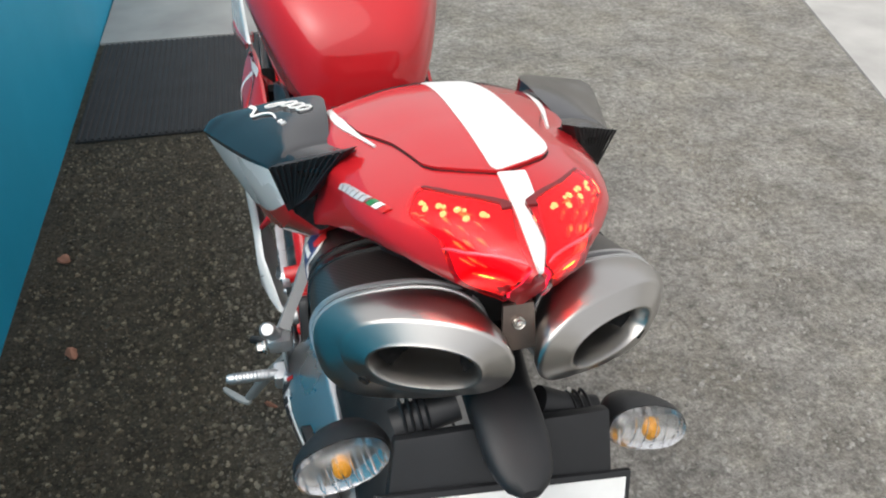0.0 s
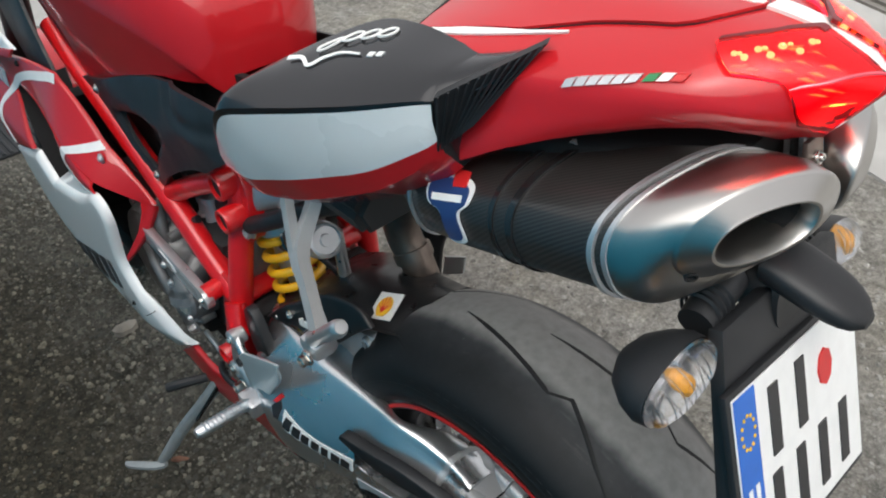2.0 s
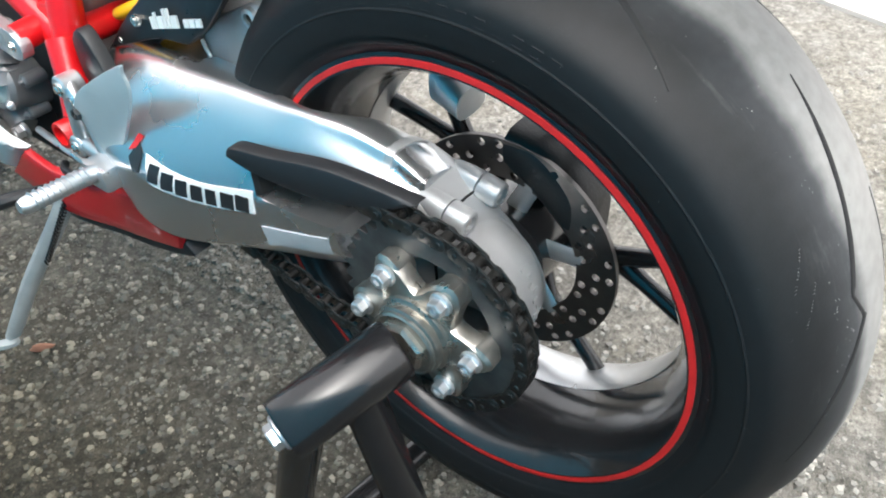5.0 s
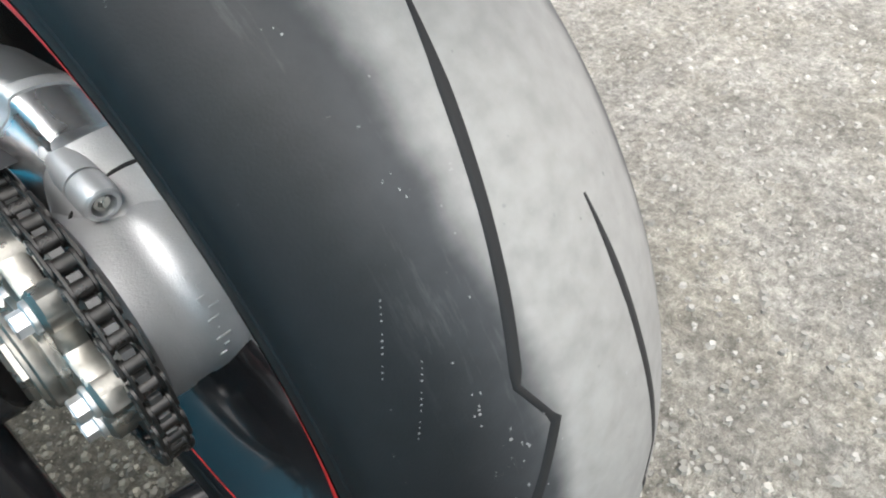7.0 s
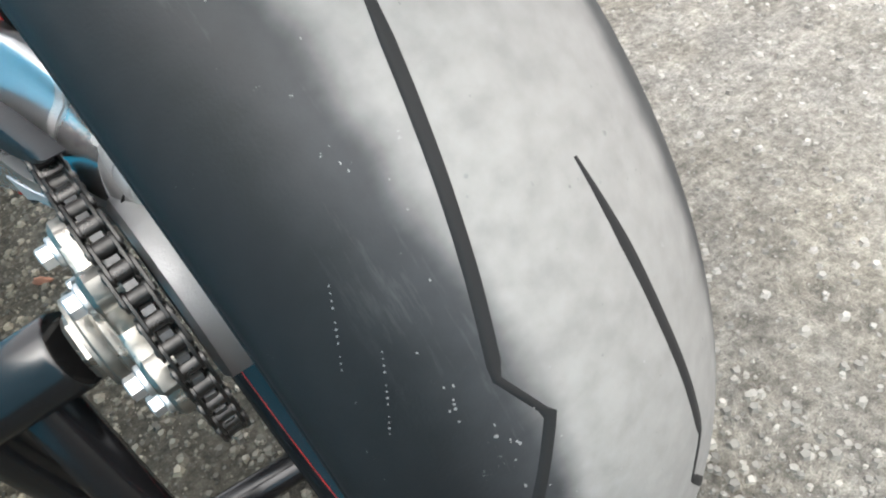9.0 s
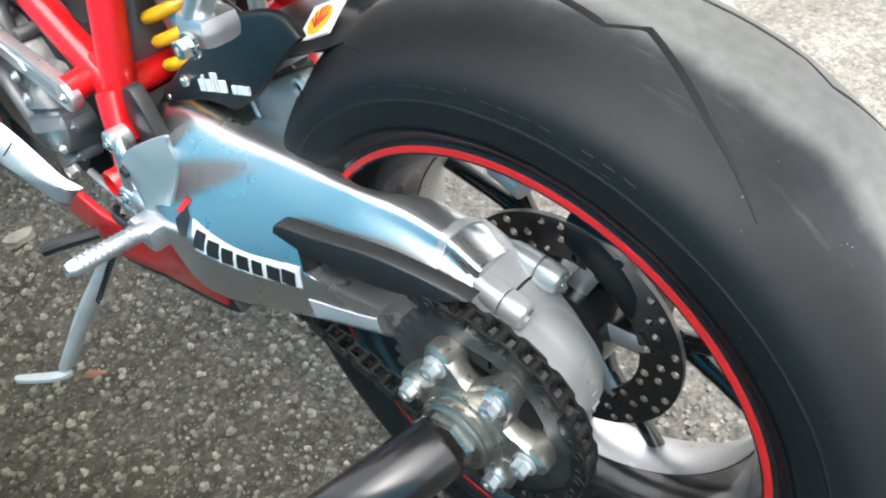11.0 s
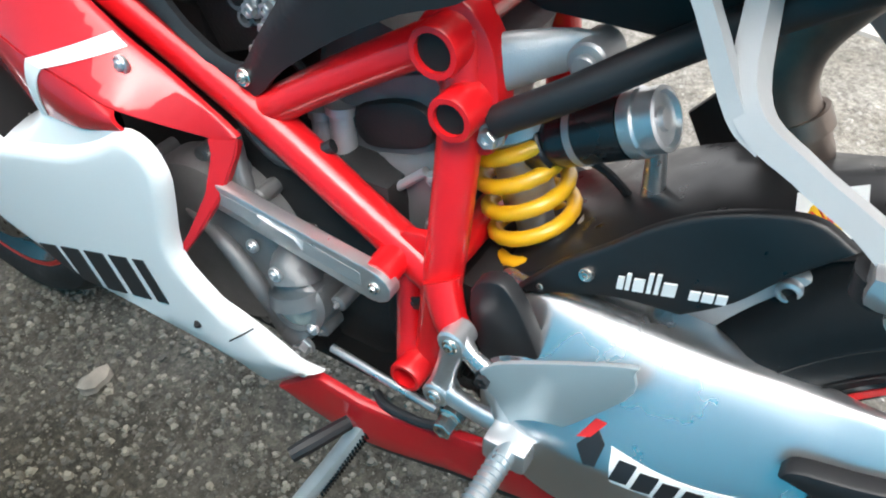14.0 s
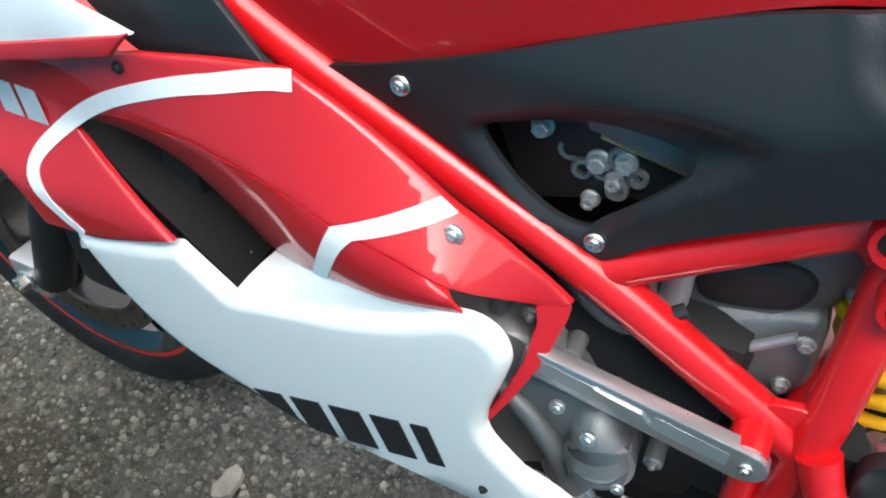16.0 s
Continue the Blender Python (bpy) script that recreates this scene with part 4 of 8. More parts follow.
# chain guard
part("chain_guard", panel([(0.196, 0.522, 1), (0.188, 0.533), (0.150, 0.5340), (0.100, 0.5375), (0.055, 0.533), (0.012, 0.5250, 1), (0.036, 0.513), (0.070, 0.505), (0.110, 0.502), (0.165, 0.510)], lambda y, z: -0.153 + (0.19 - y) * 0.20, 0.012, 0.004, 0.04), BLACK_PLASTIC, swing, "black plastic chain guard")
# near-black sheet over the body's end face, drawn as the pocket's shade
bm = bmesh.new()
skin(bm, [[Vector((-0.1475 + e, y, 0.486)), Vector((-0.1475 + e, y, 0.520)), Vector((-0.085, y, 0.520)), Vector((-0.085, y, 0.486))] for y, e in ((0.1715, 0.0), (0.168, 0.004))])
part("pocket_shade", bm, DARK, swing)


# decal strip: a white band with seven dark bars in place of its lettering
part("decal_band", panel([(0.304, 0.491, 1), (0.298, 0.463, 1), (0.238, 0.4565), (0.178, 0.463, 1), (0.176, 0.489, 1), (0.238, 0.482)], project_x(swing, 0.0012), 0.0010, 0.0, 0.012), WHITE_DECAL, swing)
for k, w in enumerate((0.0135, 0.0140, 0.0125, 0.0125, 0.0110, 0.0140, 0.0145)):
    y = 0.2990 - k * 0.0168
    q = (y - 0.238) / 0.060
    zc = 0.4690 + 0.0070 * q * q
    part("decal_bar", panel([(y - w, zc - 0.0092, 1), (y, zc - 0.0092, 1), (y - 0.0035, zc + 0.0092, 1), (y - w - 0.0035, zc + 0.0092, 1)], project_x(swing, 0.0022), 0.0008, 0.0, 0.012), BLACK_DECAL, swing)

part("decal_mark", panel([(0.329, 0.482, 1), (0.318, 0.498, 1), (0.309, 0.490, 1), (0.311, 0.472, 1), (0.320, 0.470, 1)], project_x(swing, 0.0014), 0.0010, 0.0, 0.012), BLACK_DECAL, swing)
part("decal_mark", panel([(0.331, 0.487, 1), (0.322, 0.503, 1), (0.313, 0.503, 1), (0.321, 0.491, 1)], project_x(swing, 0.0015), 0.0010, 0.0, 0.012), RED_DECAL, swing)
part("worn_sticker", panel([(0.176, 0.448, 1), (0.174, 0.424, 1), (0.108, 0.432, 1), (0.106, 0.455, 1)], project_x(tongue, 0.0010), 0.0010, 0.0, 0.015), SILVER_DECAL, swing, "scuffed pale silver sticker")


# ---- paddock stand ----
stand = empty("paddock_stand", "black steel single-sided paddock stand holding up the rear axle", "paddock stand")
T0, T1 = Vector((-0.166, 0.0, 0.413)), Vector((-0.270, 0.036, 0.385))
td = (T1 - T0).normalized()
part("axle_tube", tube([T0, T0 + td * 0.003, T1 - td * 0.003, T1], [0.0265, 0.028, 0.028, 0.0265], 36), STAND_BLACK, stand, "glossy black tube")
part("end_bolt", hex_bolt(T1, T1 + td * 0.012, 0.012), ALU, stand)
part("upright", tube([T1 - td * 0.022, T1 - td * 0.022 + Vector((0.0, 0.05, -0.17)), (-0.255, 0.10, 0.035)], 0.019, 14), STAND_BLACK, stand)
part("upright", tube([T0 + td * 0.040 + Vector((0, 0, -0.02)), (-0.20, -0.03, 0.22), (-0.19, -0.05, 0.035)], 0.020, 14), STAND_BLACK, stand)
part("base_bar", tube([(-0.27, 0.13, 0.028), (-0.10, 0.105, 0.028), (0.12, 0.075, 0.028)], 0.018, 14), STAND_BLACK, stand)
part("base_bar", tube([(-0.255, 0.16, 0.022), (-0.19, -0.25, 0.022)], 0.018, 14), STAND_BLACK, stand)
part("lever", tube([(-0.19, -0.05, 0.04), (-0.19, 0.02, 0.10), (-0.20, -0.03, 0.22)], 0.012, 10), STAND_BLACK, stand)

# ---- frame ----
frame_root = empty("trellis_frame", "", "")
frame_root.parent = bike
tagged(frame_root, "bright red tubular steel trellis frame")
for s in (-1, 1):
    mx = lambda p: (p[0] if s < 0 else 2 * X0 * 0.3 - p[0], p[1], p[2])
    pts_main = [(-0.098, 1.02, 0.800), (-0.102, 0.90, 0.739), (-0.105, 0.775, 0.682), (-0.108, 0.665, 0.631), (-0.110, 0.585, 0.585), (-0.110, 0.488, 0.527)]
    part("main_tube", tube([mx(p) for p in pts_main], 0.0185, 18, 4), FRAME_RED, frame_root)
    part("upper_tube", tube([mx(p) for p in ((-0.104, 0.668, 0.636), (-0.094, 0.589, 0.686), (-0.078, 0.500, 0.735))], 0.0165, 18, 3), FRAME_RED, frame_root)
    part("rear_tube", tube([mx(p) for p in ((-0.070, 0.490, 0.742), (-0.080, 0.485, 0.690), (-0.102, 0.482, 0.600), (-0.116, 0.484, 0.520), (-0.120, 0.492, 0.425))], 0.0180, 18, 4), FRAME_RED, frame_root)
    if s > 0:
        continue
    part("lower_tube", tube([mx(p) for p in ((-0.125, 0.478, 0.545), (-0.137, 0.462, 0.515), (-0.139, 0.448, 0.500))], [0.017, 0.015, 0.014], 16, 3), FRAME_RED, frame_root)
    part("lower_tube", tube([mx(p) for p in ((-0.110, 0.520, 0.545), (-0.122, 0.515, 0.470), (-0.130, 0.508, 0.425))], [0.011, 0.012, 0.016], 16, 3), FRAME_RED, frame_root)
    gusset = panel([(0.530, 0.560), (0.500, 0.420), (0.478, 0.420), (0.470, 0.560)], lambda y, z: mx((-0.118, 0, 0))[0], 0.006, 0.002, 0.05, inward=-s)
    part("gusset", gusset, FRAME_RED, frame_root)
    # gusset plate and sockets at the rear node
    part("node_plate", panel([(0.515, 0.752), (0.488, 0.762), (0.462, 0.735), (0.452, 0.690), (0.455, 0.655), (0.478, 0.655), (0.498, 0.690), (0.530, 0.722)], lambda y, z: mx((-0.080 - (0.74 - z) * 0.12, 0, 0))[0], 0.020, 0.004, 0.05, inward=-s), FRAME_RED, frame_root)
    for (y, z, x, r) in ((0.495, 0.734, -0.080, 0.0205), (0.476, 0.692, -0.090, 0.0185)):
        c = Vector(mx((x, y, z)))
        part("socket", lathe([(0.02, r), (-0.024, r), (-0.026, r - 0.001), (-0.026, r - 0.0055), (0.006, r - 0.0055), (0.006, 0)], c, (-s, 0, 0) if s > 0 else (1, 0, 0), 26), FRAME_RED, frame_root)
        # near-black disc close to the mouth, drawn as the shade of a deep bore
        part("bore_shade", lathe([(-0.0215, r - 0.0056), (-0.0215, 0)], c, (-s, 0, 0) if s > 0 else (1, 0, 0), 20), DARK, frame_root)
    part("frame_bolt", hex_bolt(mx((-0.084, 0.457, 0.670)), mx((-0.096, 0.457, 0.670)), 0.0080), ALU, frame_root)
    c = Vector(mx((-0.146, 0.499, 0.436)))
    part("socket", lathe([(0.045, 0.0155), (-0.010, 0.0165), (-0.012, 0.0155), (-0.012, 0.012), (0.01, 0.012), (0.01, 0)], c, (1, 0, 0) if s < 0 else (-1, 0, 0), 26), FRAME_RED, frame_root)
    part("boss", tube([mx((-0.10, 0.526, 0.548)), mx((-0.150, 0.526, 0.543))], 0.0155, 20), FRAME_RED, frame_root)
part("cross_tube", tube([(-0.10, 0.50, 0.735), (0.11, 0.50, 0.735)], 0.014, 14), FRAME_RED, frame_root)
part("cross_tube", tube([(-0.11, 0.49, 0.54), (0.12, 0.49, 0.54)], 0.016, 14), FRAME_RED, frame_root)

# ---- engine ----
engine = empty("engine", "", "")
engine.parent = bike
tagged(engine, "grey cast twin-cylinder engine")
bm = box((-0.105, 0.54, 0.36), (0.12, 0.90, 0.60), 0.03)
part("crankcase", bm, ENGINE_DARK, engine)
bm = bmesh.new()
add_lathe(bm, [(0.03, 0.100), (-0.012, 0.100), (-0.024, 0.094), (-0.030, 0.080), (-0.032, 0.0)], (-0.115, 0.740, 0.475), seg=48)
part("generator_cover", bm, ENGINE, engine, "smooth grey side cover")
for k in range(9):
    a = 2 * math.pi * k / 9
    bm = bmesh.new()
    add_disc(bm, (-0.10, 0.74 + 0.104 * math.sin(a), 0.475 + 0.104 * math.cos(a)), (-0.130, 0.74 + 0.104 * math.sin(a), 0.475 + 0.104 * math.cos(a)), 0.0085, 14, 0.002)
    part("cover_bolt", bm, ENGINE, engine)
bm = bmesh.new()
add_lathe(bm, [(0.04, 0.034), (-0.010, 0.032), (-0.016, 0.027), (-0.016, 0.021), (-0.013, 0.021)], (-0.140, 0.629, 0.455), (0.95, 0.1, -0.2), 30)
part("sight_housing", bm, ENGINE, engine)
part("sight_glass", lathe([(-0.0145, 0.0215), (-0.0165, 0.016), (-0.017, 0)], (-0.140, 0.629, 0.455), (0.95, 0.1, -0.2), 26), material("oil_sight_glass", (0.42, 0.46, 0.43), 0.15, 0.2, 0.8, var=0.2, var_scale=40), engine, "round oil sight glass")
for pts, rad in (([(-0.10, 0.645, 0.50), (-0.135, 0.636, 0.485), (-0.142, 0.629, 0.458)], [0.028, 0.026, 0.030]),
                 ([(-0.09, 0.68, 0.41), (-0.13, 0.655, 0.405), (-0.14, 0.635, 0.392)], [0.03, 0.024, 0.016])):
    part("casting_boss", tube(pts, rad, 18, 4), ENGINE, engine)
part("case_bolt", hex_bolt((-0.142, 0.634, 0.391), (-0.156, 0.633, 0.390), 0.009), ALU, engine)
for y, z in ((0.690, 0.56), (0.665, 0.515), (0.70, 0.60)):
    part("case_bolt", hex_bolt((-0.125, y, z), (-0.140, y, z), 0.007), ALU, engine)
# small castings, studs and hoses between the fairing and the frame
part("case_rib", tube([(-0.118, 0.705, 0.610), (-0.130, 0.690, 0.570), (-0.132, 0.678, 0.530)], [0.010, 0.011, 0.009], 12, 4), ENGINE, engine)
part("case_rib", tube([(-0.128, 0.668, 0.500), (-0.138, 0.655, 0.470), (-0.134, 0.650, 0.430)], [0.009, 0.010, 0.009], 12, 4), ENGINE, engine)
for y, z in ((0.708, 0.598), (0.699, 0.574), (0.690, 0.548), (0.682, 0.522), (0.668, 0.492), (0.655, 0.420), (0.612, 0.418), (0.585, 0.470)):
    bm = bmesh.new()
    add_disc(bm, (-0.112, y, z), (-0.140, y, z), 0.0085, 16, 0.002)
    part("stud_boss", bm, ENGINE, engine)
    part("stud", button_bolt((-0.140, y, z), (-1, 0, 0), 0.0048), ENGINE, engine)
part("breather_hose", tube([(-0.10, 0.60, 0.62), (-0.118, 0.64, 0.600), (-0.112, 0.69, 0.625), (-0.09, 0.74, 0.66)], 0.0065, 10, 5), BLACK_PLASTIC, engine, "thin black rubber hose")
part("wire_loom", tube([(-0.085, 0.655, 0.690), (-0.090, 0.610, 0.668), (-0.080, 0.560, 0.690), (-0.07, 0.52, 0.70)], 0.0045, 8, 5), BLACK_PLASTIC, engine)
# rear cylinder and head behind the frame
bm = bmesh.new()
rings = []
for t, hw, hd in ((0.0, 0.062, 0.075), (0.3, 0.064, 0.078), (0.55, 0.070, 0.085), (1.0, 0.068, 0.080)):
    c = Vector((0.015, 0.60, 0.55)) + Vector((0, -0.045, 0.17)) * t
    rings.append(super_ring(c, (1, 0, 0), (0, 0.966, 0.256), 0.07 + 0.01 * t, hd, 5, 32))
skin(bm, rings)
part("rear_cylinder", bm, ENGINE, engine)
for y, z0, z1, r in ((0.612, 0.588, 0.640, 0.0125), (0.635, 0.592, 0.630, 0.0105)):
    part("inlet_stub", lathe([(0.0, 0.0), (0.0, r * 1.35), (0.006, r * 1.4), (0.008, r), (z1 - z0 - 0.010, r * 0.95), (z1 - z0 - 0.008, r * 1.2), (z1 - z0, r * 1.2), (z1 - z0, 0.0)], (-0.072, y, z0), (0.1, 0.05, 1), 22), CAST, engine)
part("head_housing", panel([(0.600, 0.590), (0.545, 0.612), (0.505, 0.622), (0.498, 0.590), (0.500, 0.545), (0.545, 0.505), (0.600, 0.490), (0.668, 0.470), (0.672, 0.495), (0.625, 0.530), (0.585, 0.550)], lambda y, z: -0.078 + 0.25 * max(0, z - 0.575) + 0.15 * max(0, y - 0.61), 0.03, 0.012, 0.02), ENGINE, engine, "rounded grey cast housing")
for a, b in (((0.520, 0.610), (0.590, 0.555)), ((0.560, 0.520), (0.655, 0.482))):
    part("housing_rib", tube([(-0.0795, a[0], a[1]), (-0.0815, (a[0] + b[0]) / 2, (a[1] + b[1]) / 2 - 0.003), (-0.0795, b[0], b[1])], 0.0045, 10, 5), CAST, engine)
for y, z in ((0.512, 0.606), (0.515, 0.555), (0.600, 0.508), (0.652, 0.486)):
    part("case_bolt", hex_bolt((-0.078, y, z), (-0.086, y, z), 0.0055), CAST, engine)
# solid dark panel drawn as the shade of a gap in the housing
part("housing_gap_shade", panel([(0.600, 0.640), (0.545, 0.662), (0.520, 0.650), (0.530, 0.622), (0.590, 0.606)], lambda y, z: -0.070, 0.01, 0.006, 0.02), ENGINE_DARK, engine)
part("head_cover", box((-0.065, 0.52, 0.575), (0.07, 0.63, 0.665), 0.02), ENGINE, engine, "grey cast cylinder cover")
part("front_cylinder", box((-0.075, 0.76, 0.55), (0.09, 1.02, 0.70), 0.03), ENGINE_DARK, engine)
# cable cover seen through the side window: plate and bolts
part("throttle_plate", slab([(-0.074, 0.790, 0.760), (-0.074, 0.620, 0.785), (-0.070, 0.610, 0.700), (-0.072, 0.745, 0.655)], 0.02, (-1, 0, 0), 0.004), ENGINE_DARK, engine)
part("throttle_lid", slab([(-0.084, 0.712, 0.768), (-0.084, 0.600, 0.772), (-0.084, 0.618, 0.726), (-0.084, 0.700, 0.742)], 0.01, (-1, 0, 0.2), 0.002), ENGINE, engine)
for y, z, r in ((0.736, 0.729, 0.0095), (0.691, 0.712, 0.010), (0.671, 0.717, 0.009), (0.677, 0.699, 0.008), (0.692, 0.676, 0.008)):
    part("throttle_bolt", hex_bolt((-0.073, y, z), (-0.084, y, z), r * 0.72), CAST, engine)
# near-black boxes added to fill the underside and the dark gap by the pivot
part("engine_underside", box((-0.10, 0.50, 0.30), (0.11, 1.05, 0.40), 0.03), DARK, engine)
part("pivot_filler", box((-0.112, 0.436, 0.405), (0.10, 0.472, 0.535), 0.012), DARK, engine)
part("pivot_casting", box((-0.105, 0.43, 0.40), (0.11, 0.56, 0.50), 0.02), ENGINE_DARK, engine)

# sump plug, small bolts and a casting rib on the case
for c, r in (((-0.158, 0.640, 0.497), 0.0075), ((-0.150, 0.672, 0.512), 0.0070), ((-0.156, 0.606, 0.440), 0.0065)):
    part("case_bolt", button_bolt(c, (-1, 0, 0.15), r), ALU, engine)
part("case_rib", tube([(-0.142, 0.760, 0.515), (-0.152, 0.705, 0.500), (-0.153, 0.668, 0.455), (-0.146, 0.655, 0.400)], [0.006, 0.009, 0.010, 0.008], 12, 6), ENGINE, engine)

# engine bar: milled plate from case to frame
bar = part("engine_brace", slab([(-0.157, y, z) for y, z in ((0.704, 0.581), (0.708, 0.552), (0.529, 0.5210), (0.520, 0.5220), (0.512, 0.527), (0.508, 0.534), (0.508, 0.542), (0.512, 0.549), (0.519, 0.5540), (0.528, 0.5555))], 0.014, (-1, 0, 0), 0.0018), ALU, bike, "milled bare aluminium brace")
part("brace_pocket", slab([(-0.1572, 0.694, 0.573), (-0.1572, 0.697, 0.559), (-0.1572, 0.650, 0.5505), (-0.1572, 0.640, 0.5640)], 0.001, (-1, 0, 0)), CAST, bar)
part("brace_pocket", slab([(-0.1572, 0.596, 0.5580), (-0.1572, 0.600, 0.5430), (-0.1572, 0.538, 0.5330), (-0.1572, 0.538, 0.5480)], 0.001, (-1, 0, 0)), CAST, bar)
part("brace_badge", slab([(-0.1590, y, z) for y, z in ((0.646, 0.566), (0.632, 0.5430), (0.612, 0.5400), (0.598, 0.5470), (0.606, 0.5570), (0.632, 0.5610))], 0.002, (-1, 0, 0), 0.0005), ALU, bar)
part("brace_bolt", button_bolt((-0.157, 0.524, 0.538), (-1, 0, 0), 0.006), STEEL, bar)

# ---- shock ----
shock = empty("rear_shock", "", "")
shock.parent = bike
tagged(shock, "rear shock with yellow coil spring")
S0, S1 = Vector((-0.032, 0.470, 0.658)), Vector((-0.036, 0.420, 0.508))
ax = (S1 - S0).normalized()
su = ax.cross(Vector((1, 0, 0))).normalized()
sv = ax.cross(su)
coil = []
turns = 5.2
for k in range(int(turns * 18) + 1):
    t = k / 18
    a = 2 * math.pi * t + 0.6
    coil.append(S0 + ax * (0.020 + 0.130 * t / turns) + 0.0365 * (math.cos(a) * su + math.sin(a) * sv))
part("coil_spring", tube(coil, 0.0068, 12), YELLOW, shock, "yellow coil spring")
part("damper_body", tube([S0, S0 + ax * 0.085, S0 + ax * 0.088, S1 + ax * 0.01], [0.023, 0.023, 0.017, 0.017], 24), ALU, shock)
part("spring_collar", lathe([(0.000, 0.02), (0.000, 0.037), (0.012, 0.038), (0.016, 0.034), (0.016, 0.02)], S0, ax, 30, True), CAST, shock)
part("spring_seat", lathe([(0.0, 0.015), (0.0, 0.038), (0.008, 0.036), (0.010, 0.015)], S0 + ax * 0.154, ax, 30, True), BLACK_PLASTIC, shock)
R0, R1 = Vector((-0.030, 0.447, 0.6375)), Vector((-0.036, 0.346, 0.6925))
rd = (R1 - R0).normalized()
part("reservoir", lathe([(0, 0.0), (0, 0.024), (0.004, 0.027), (0.020, 0.027), (0.022, 0.0235), (0.026, 0.0235), (0.028, 0.0255), (0.088, 0.0255), (0.088, 0.0)], R0, rd, 36), RESERVOIR, shock, "dark anodised gas reservoir")
part("reservoir_cap", lathe([(0.0882, 0.0), (0.0882, 0.0245), (0.0900, 0.0262), (0.1000, 0.0262), (0.1020, 0.0242), (0.1160, 0.0240), (0.1170, 0.0205), (0.1130, 0.0190), (0.1130, 0.0090), (0.1165, 0.0080), (0.1165, 0.0)], R0, rd, 36), ALU, shock, "bright aluminium cap")
part("reservoir_band", lathe([(0.044, 0.0257), (0.044, 0.0264), (0.050, 0.0264), (0.050, 0.0257)], R0, rd, 36), CAST, shock)
part("linkage_rod", tube([(-0.010, 0.360, 0.685), (-0.012, 0.352, 0.640), (-0.012, 0.348, 0.598)], [0.009, 0.0085, 0.010], 16), ALU, shock)
part("linkage_joint", lathe([(-0.012, 0.0), (-0.012, 0.012), (-0.008, 0.016), (0.008, 0.016), (0.012, 0.012), (0.012, 0)], (-0.012, 0.348, 0.590), (1, 0, 0), 24), ALU, shock)
part("linkage_block", slab([(-0.04, 0.40, 0.578), (-0.04, 0.335, 0.590), (-0.04, 0.325, 0.570), (-0.04, 0.40, 0.560)], 0.06, (-1, 0, 0), 0.005), CAST, shock)
# pedal-side struts under the seat
part("subframe_strut", tube([(-0.072, 0.478, 0.712), (-0.062, 0.452, 0.722), (-0.045, 0.420, 0.730), (-0.040, 0.402, 0.730)], [0.022, 0.020, 0.015, 0.015], 20, 4, flat=0.4, up=(-1, 0, 0.2)), CAST, bike, "grey cast subframe arm")
bm = bmesh.new()
add_disc(bm, (-0.020, 0.402, 0.728), (-0.056, 0.402, 0.728), 0.0155, 22, 0.002)
add_disc(bm, (-0.056, 0.402, 0.728), (-0.063, 0.402, 0.728), 0.0085, 16, 0.001)
part("strut_boss", bm, CAST, bike)
part("hose", tube([(-0.085, 0.455, 0.682), (-0.078, 0.40, 0.718), (-0.058, 0.33, 0.765), (-0.045, 0.22, 0.83)], 0.0125, 14, 4), BLACK_PLASTIC, bike, "black rubber hose")
part("hose", tube([(-0.055, 0.45, 0.640), (-0.03, 0.40, 0.635), (-0.01, 0.37, 0.60), (0.0, 0.36, 0.57)], 0.004, 8, 5), BLACK_PLASTIC, bike)

# ---- hugger over the swingarm ----
hug = empty("rear_hugger", "", "")
hug.parent = bike
tagged(hug, "black resin rear mudguard with white lettering bars")
bm = bmesh.new()
rings = []
for k in range(13):
    t = k / 12
    y = 0.445 - 0.275 * t
    z0 = 0.532 + 0.132 * t + 0.024 * math.sin(math.pi * t) * (1 - 0.55 * max(0, (t - 0.5) / 0.3))
    out = -0.092 + 0.030 * t
    drop = 0.030 + 0.014 * math.sin(math.pi * min(1, t * 1.3)) - 0.03 * t
    ring = []
    for x, dz in ((out, -drop), (out - 0.001, -drop * 0.5), (out + 0.005, -0.003), (out + 0.020, 0.006), (0.0, 0.012 + 0.01 * t), (-out - 0.02 + 0.01, 0.006), (-out, -0.004), (-out + 0.004, -0.03)):
        ring.append(Vector((x, y, z0 + dz)))
    for x, dz in ((-out, -0.03), (-out - 0.004, -0.006), (0.0, 0.008 + 0.01 * t), (out + 0.010, -0.008), (out + 0.004, -drop)):
        ring.append(Vector((x, y, z0 + dz)))
    rings.append(ring)
skin(bm, rings)
part("shell", bm, HUGGER, hug)
part("skirt", panel([(0.425, 0.541, 1), (0.374, 0.560), (0.338, 0.572), (0.292, 0.577, 1), (0.262, 0.600), (0.235, 0.632), (0.203, 0.664, 1), (0.235, 0.676), (0.285, 0.662), (0.325, 0.638), (0.356, 0.610), (0.392, 0.579)], lambda y, z: -0.0985 + (z - 0.58) * 0.22, 0.004, 0.004, 0.03), HUGGER, hug, "black side skirt")
for y, z in ((0.400, 0.556), (0.365, 0.585)):
    part("hugger_bolt", button_bolt((-0.100, y, z), (-0.95, 0, 0.3), 0.006), STEEL, hug)
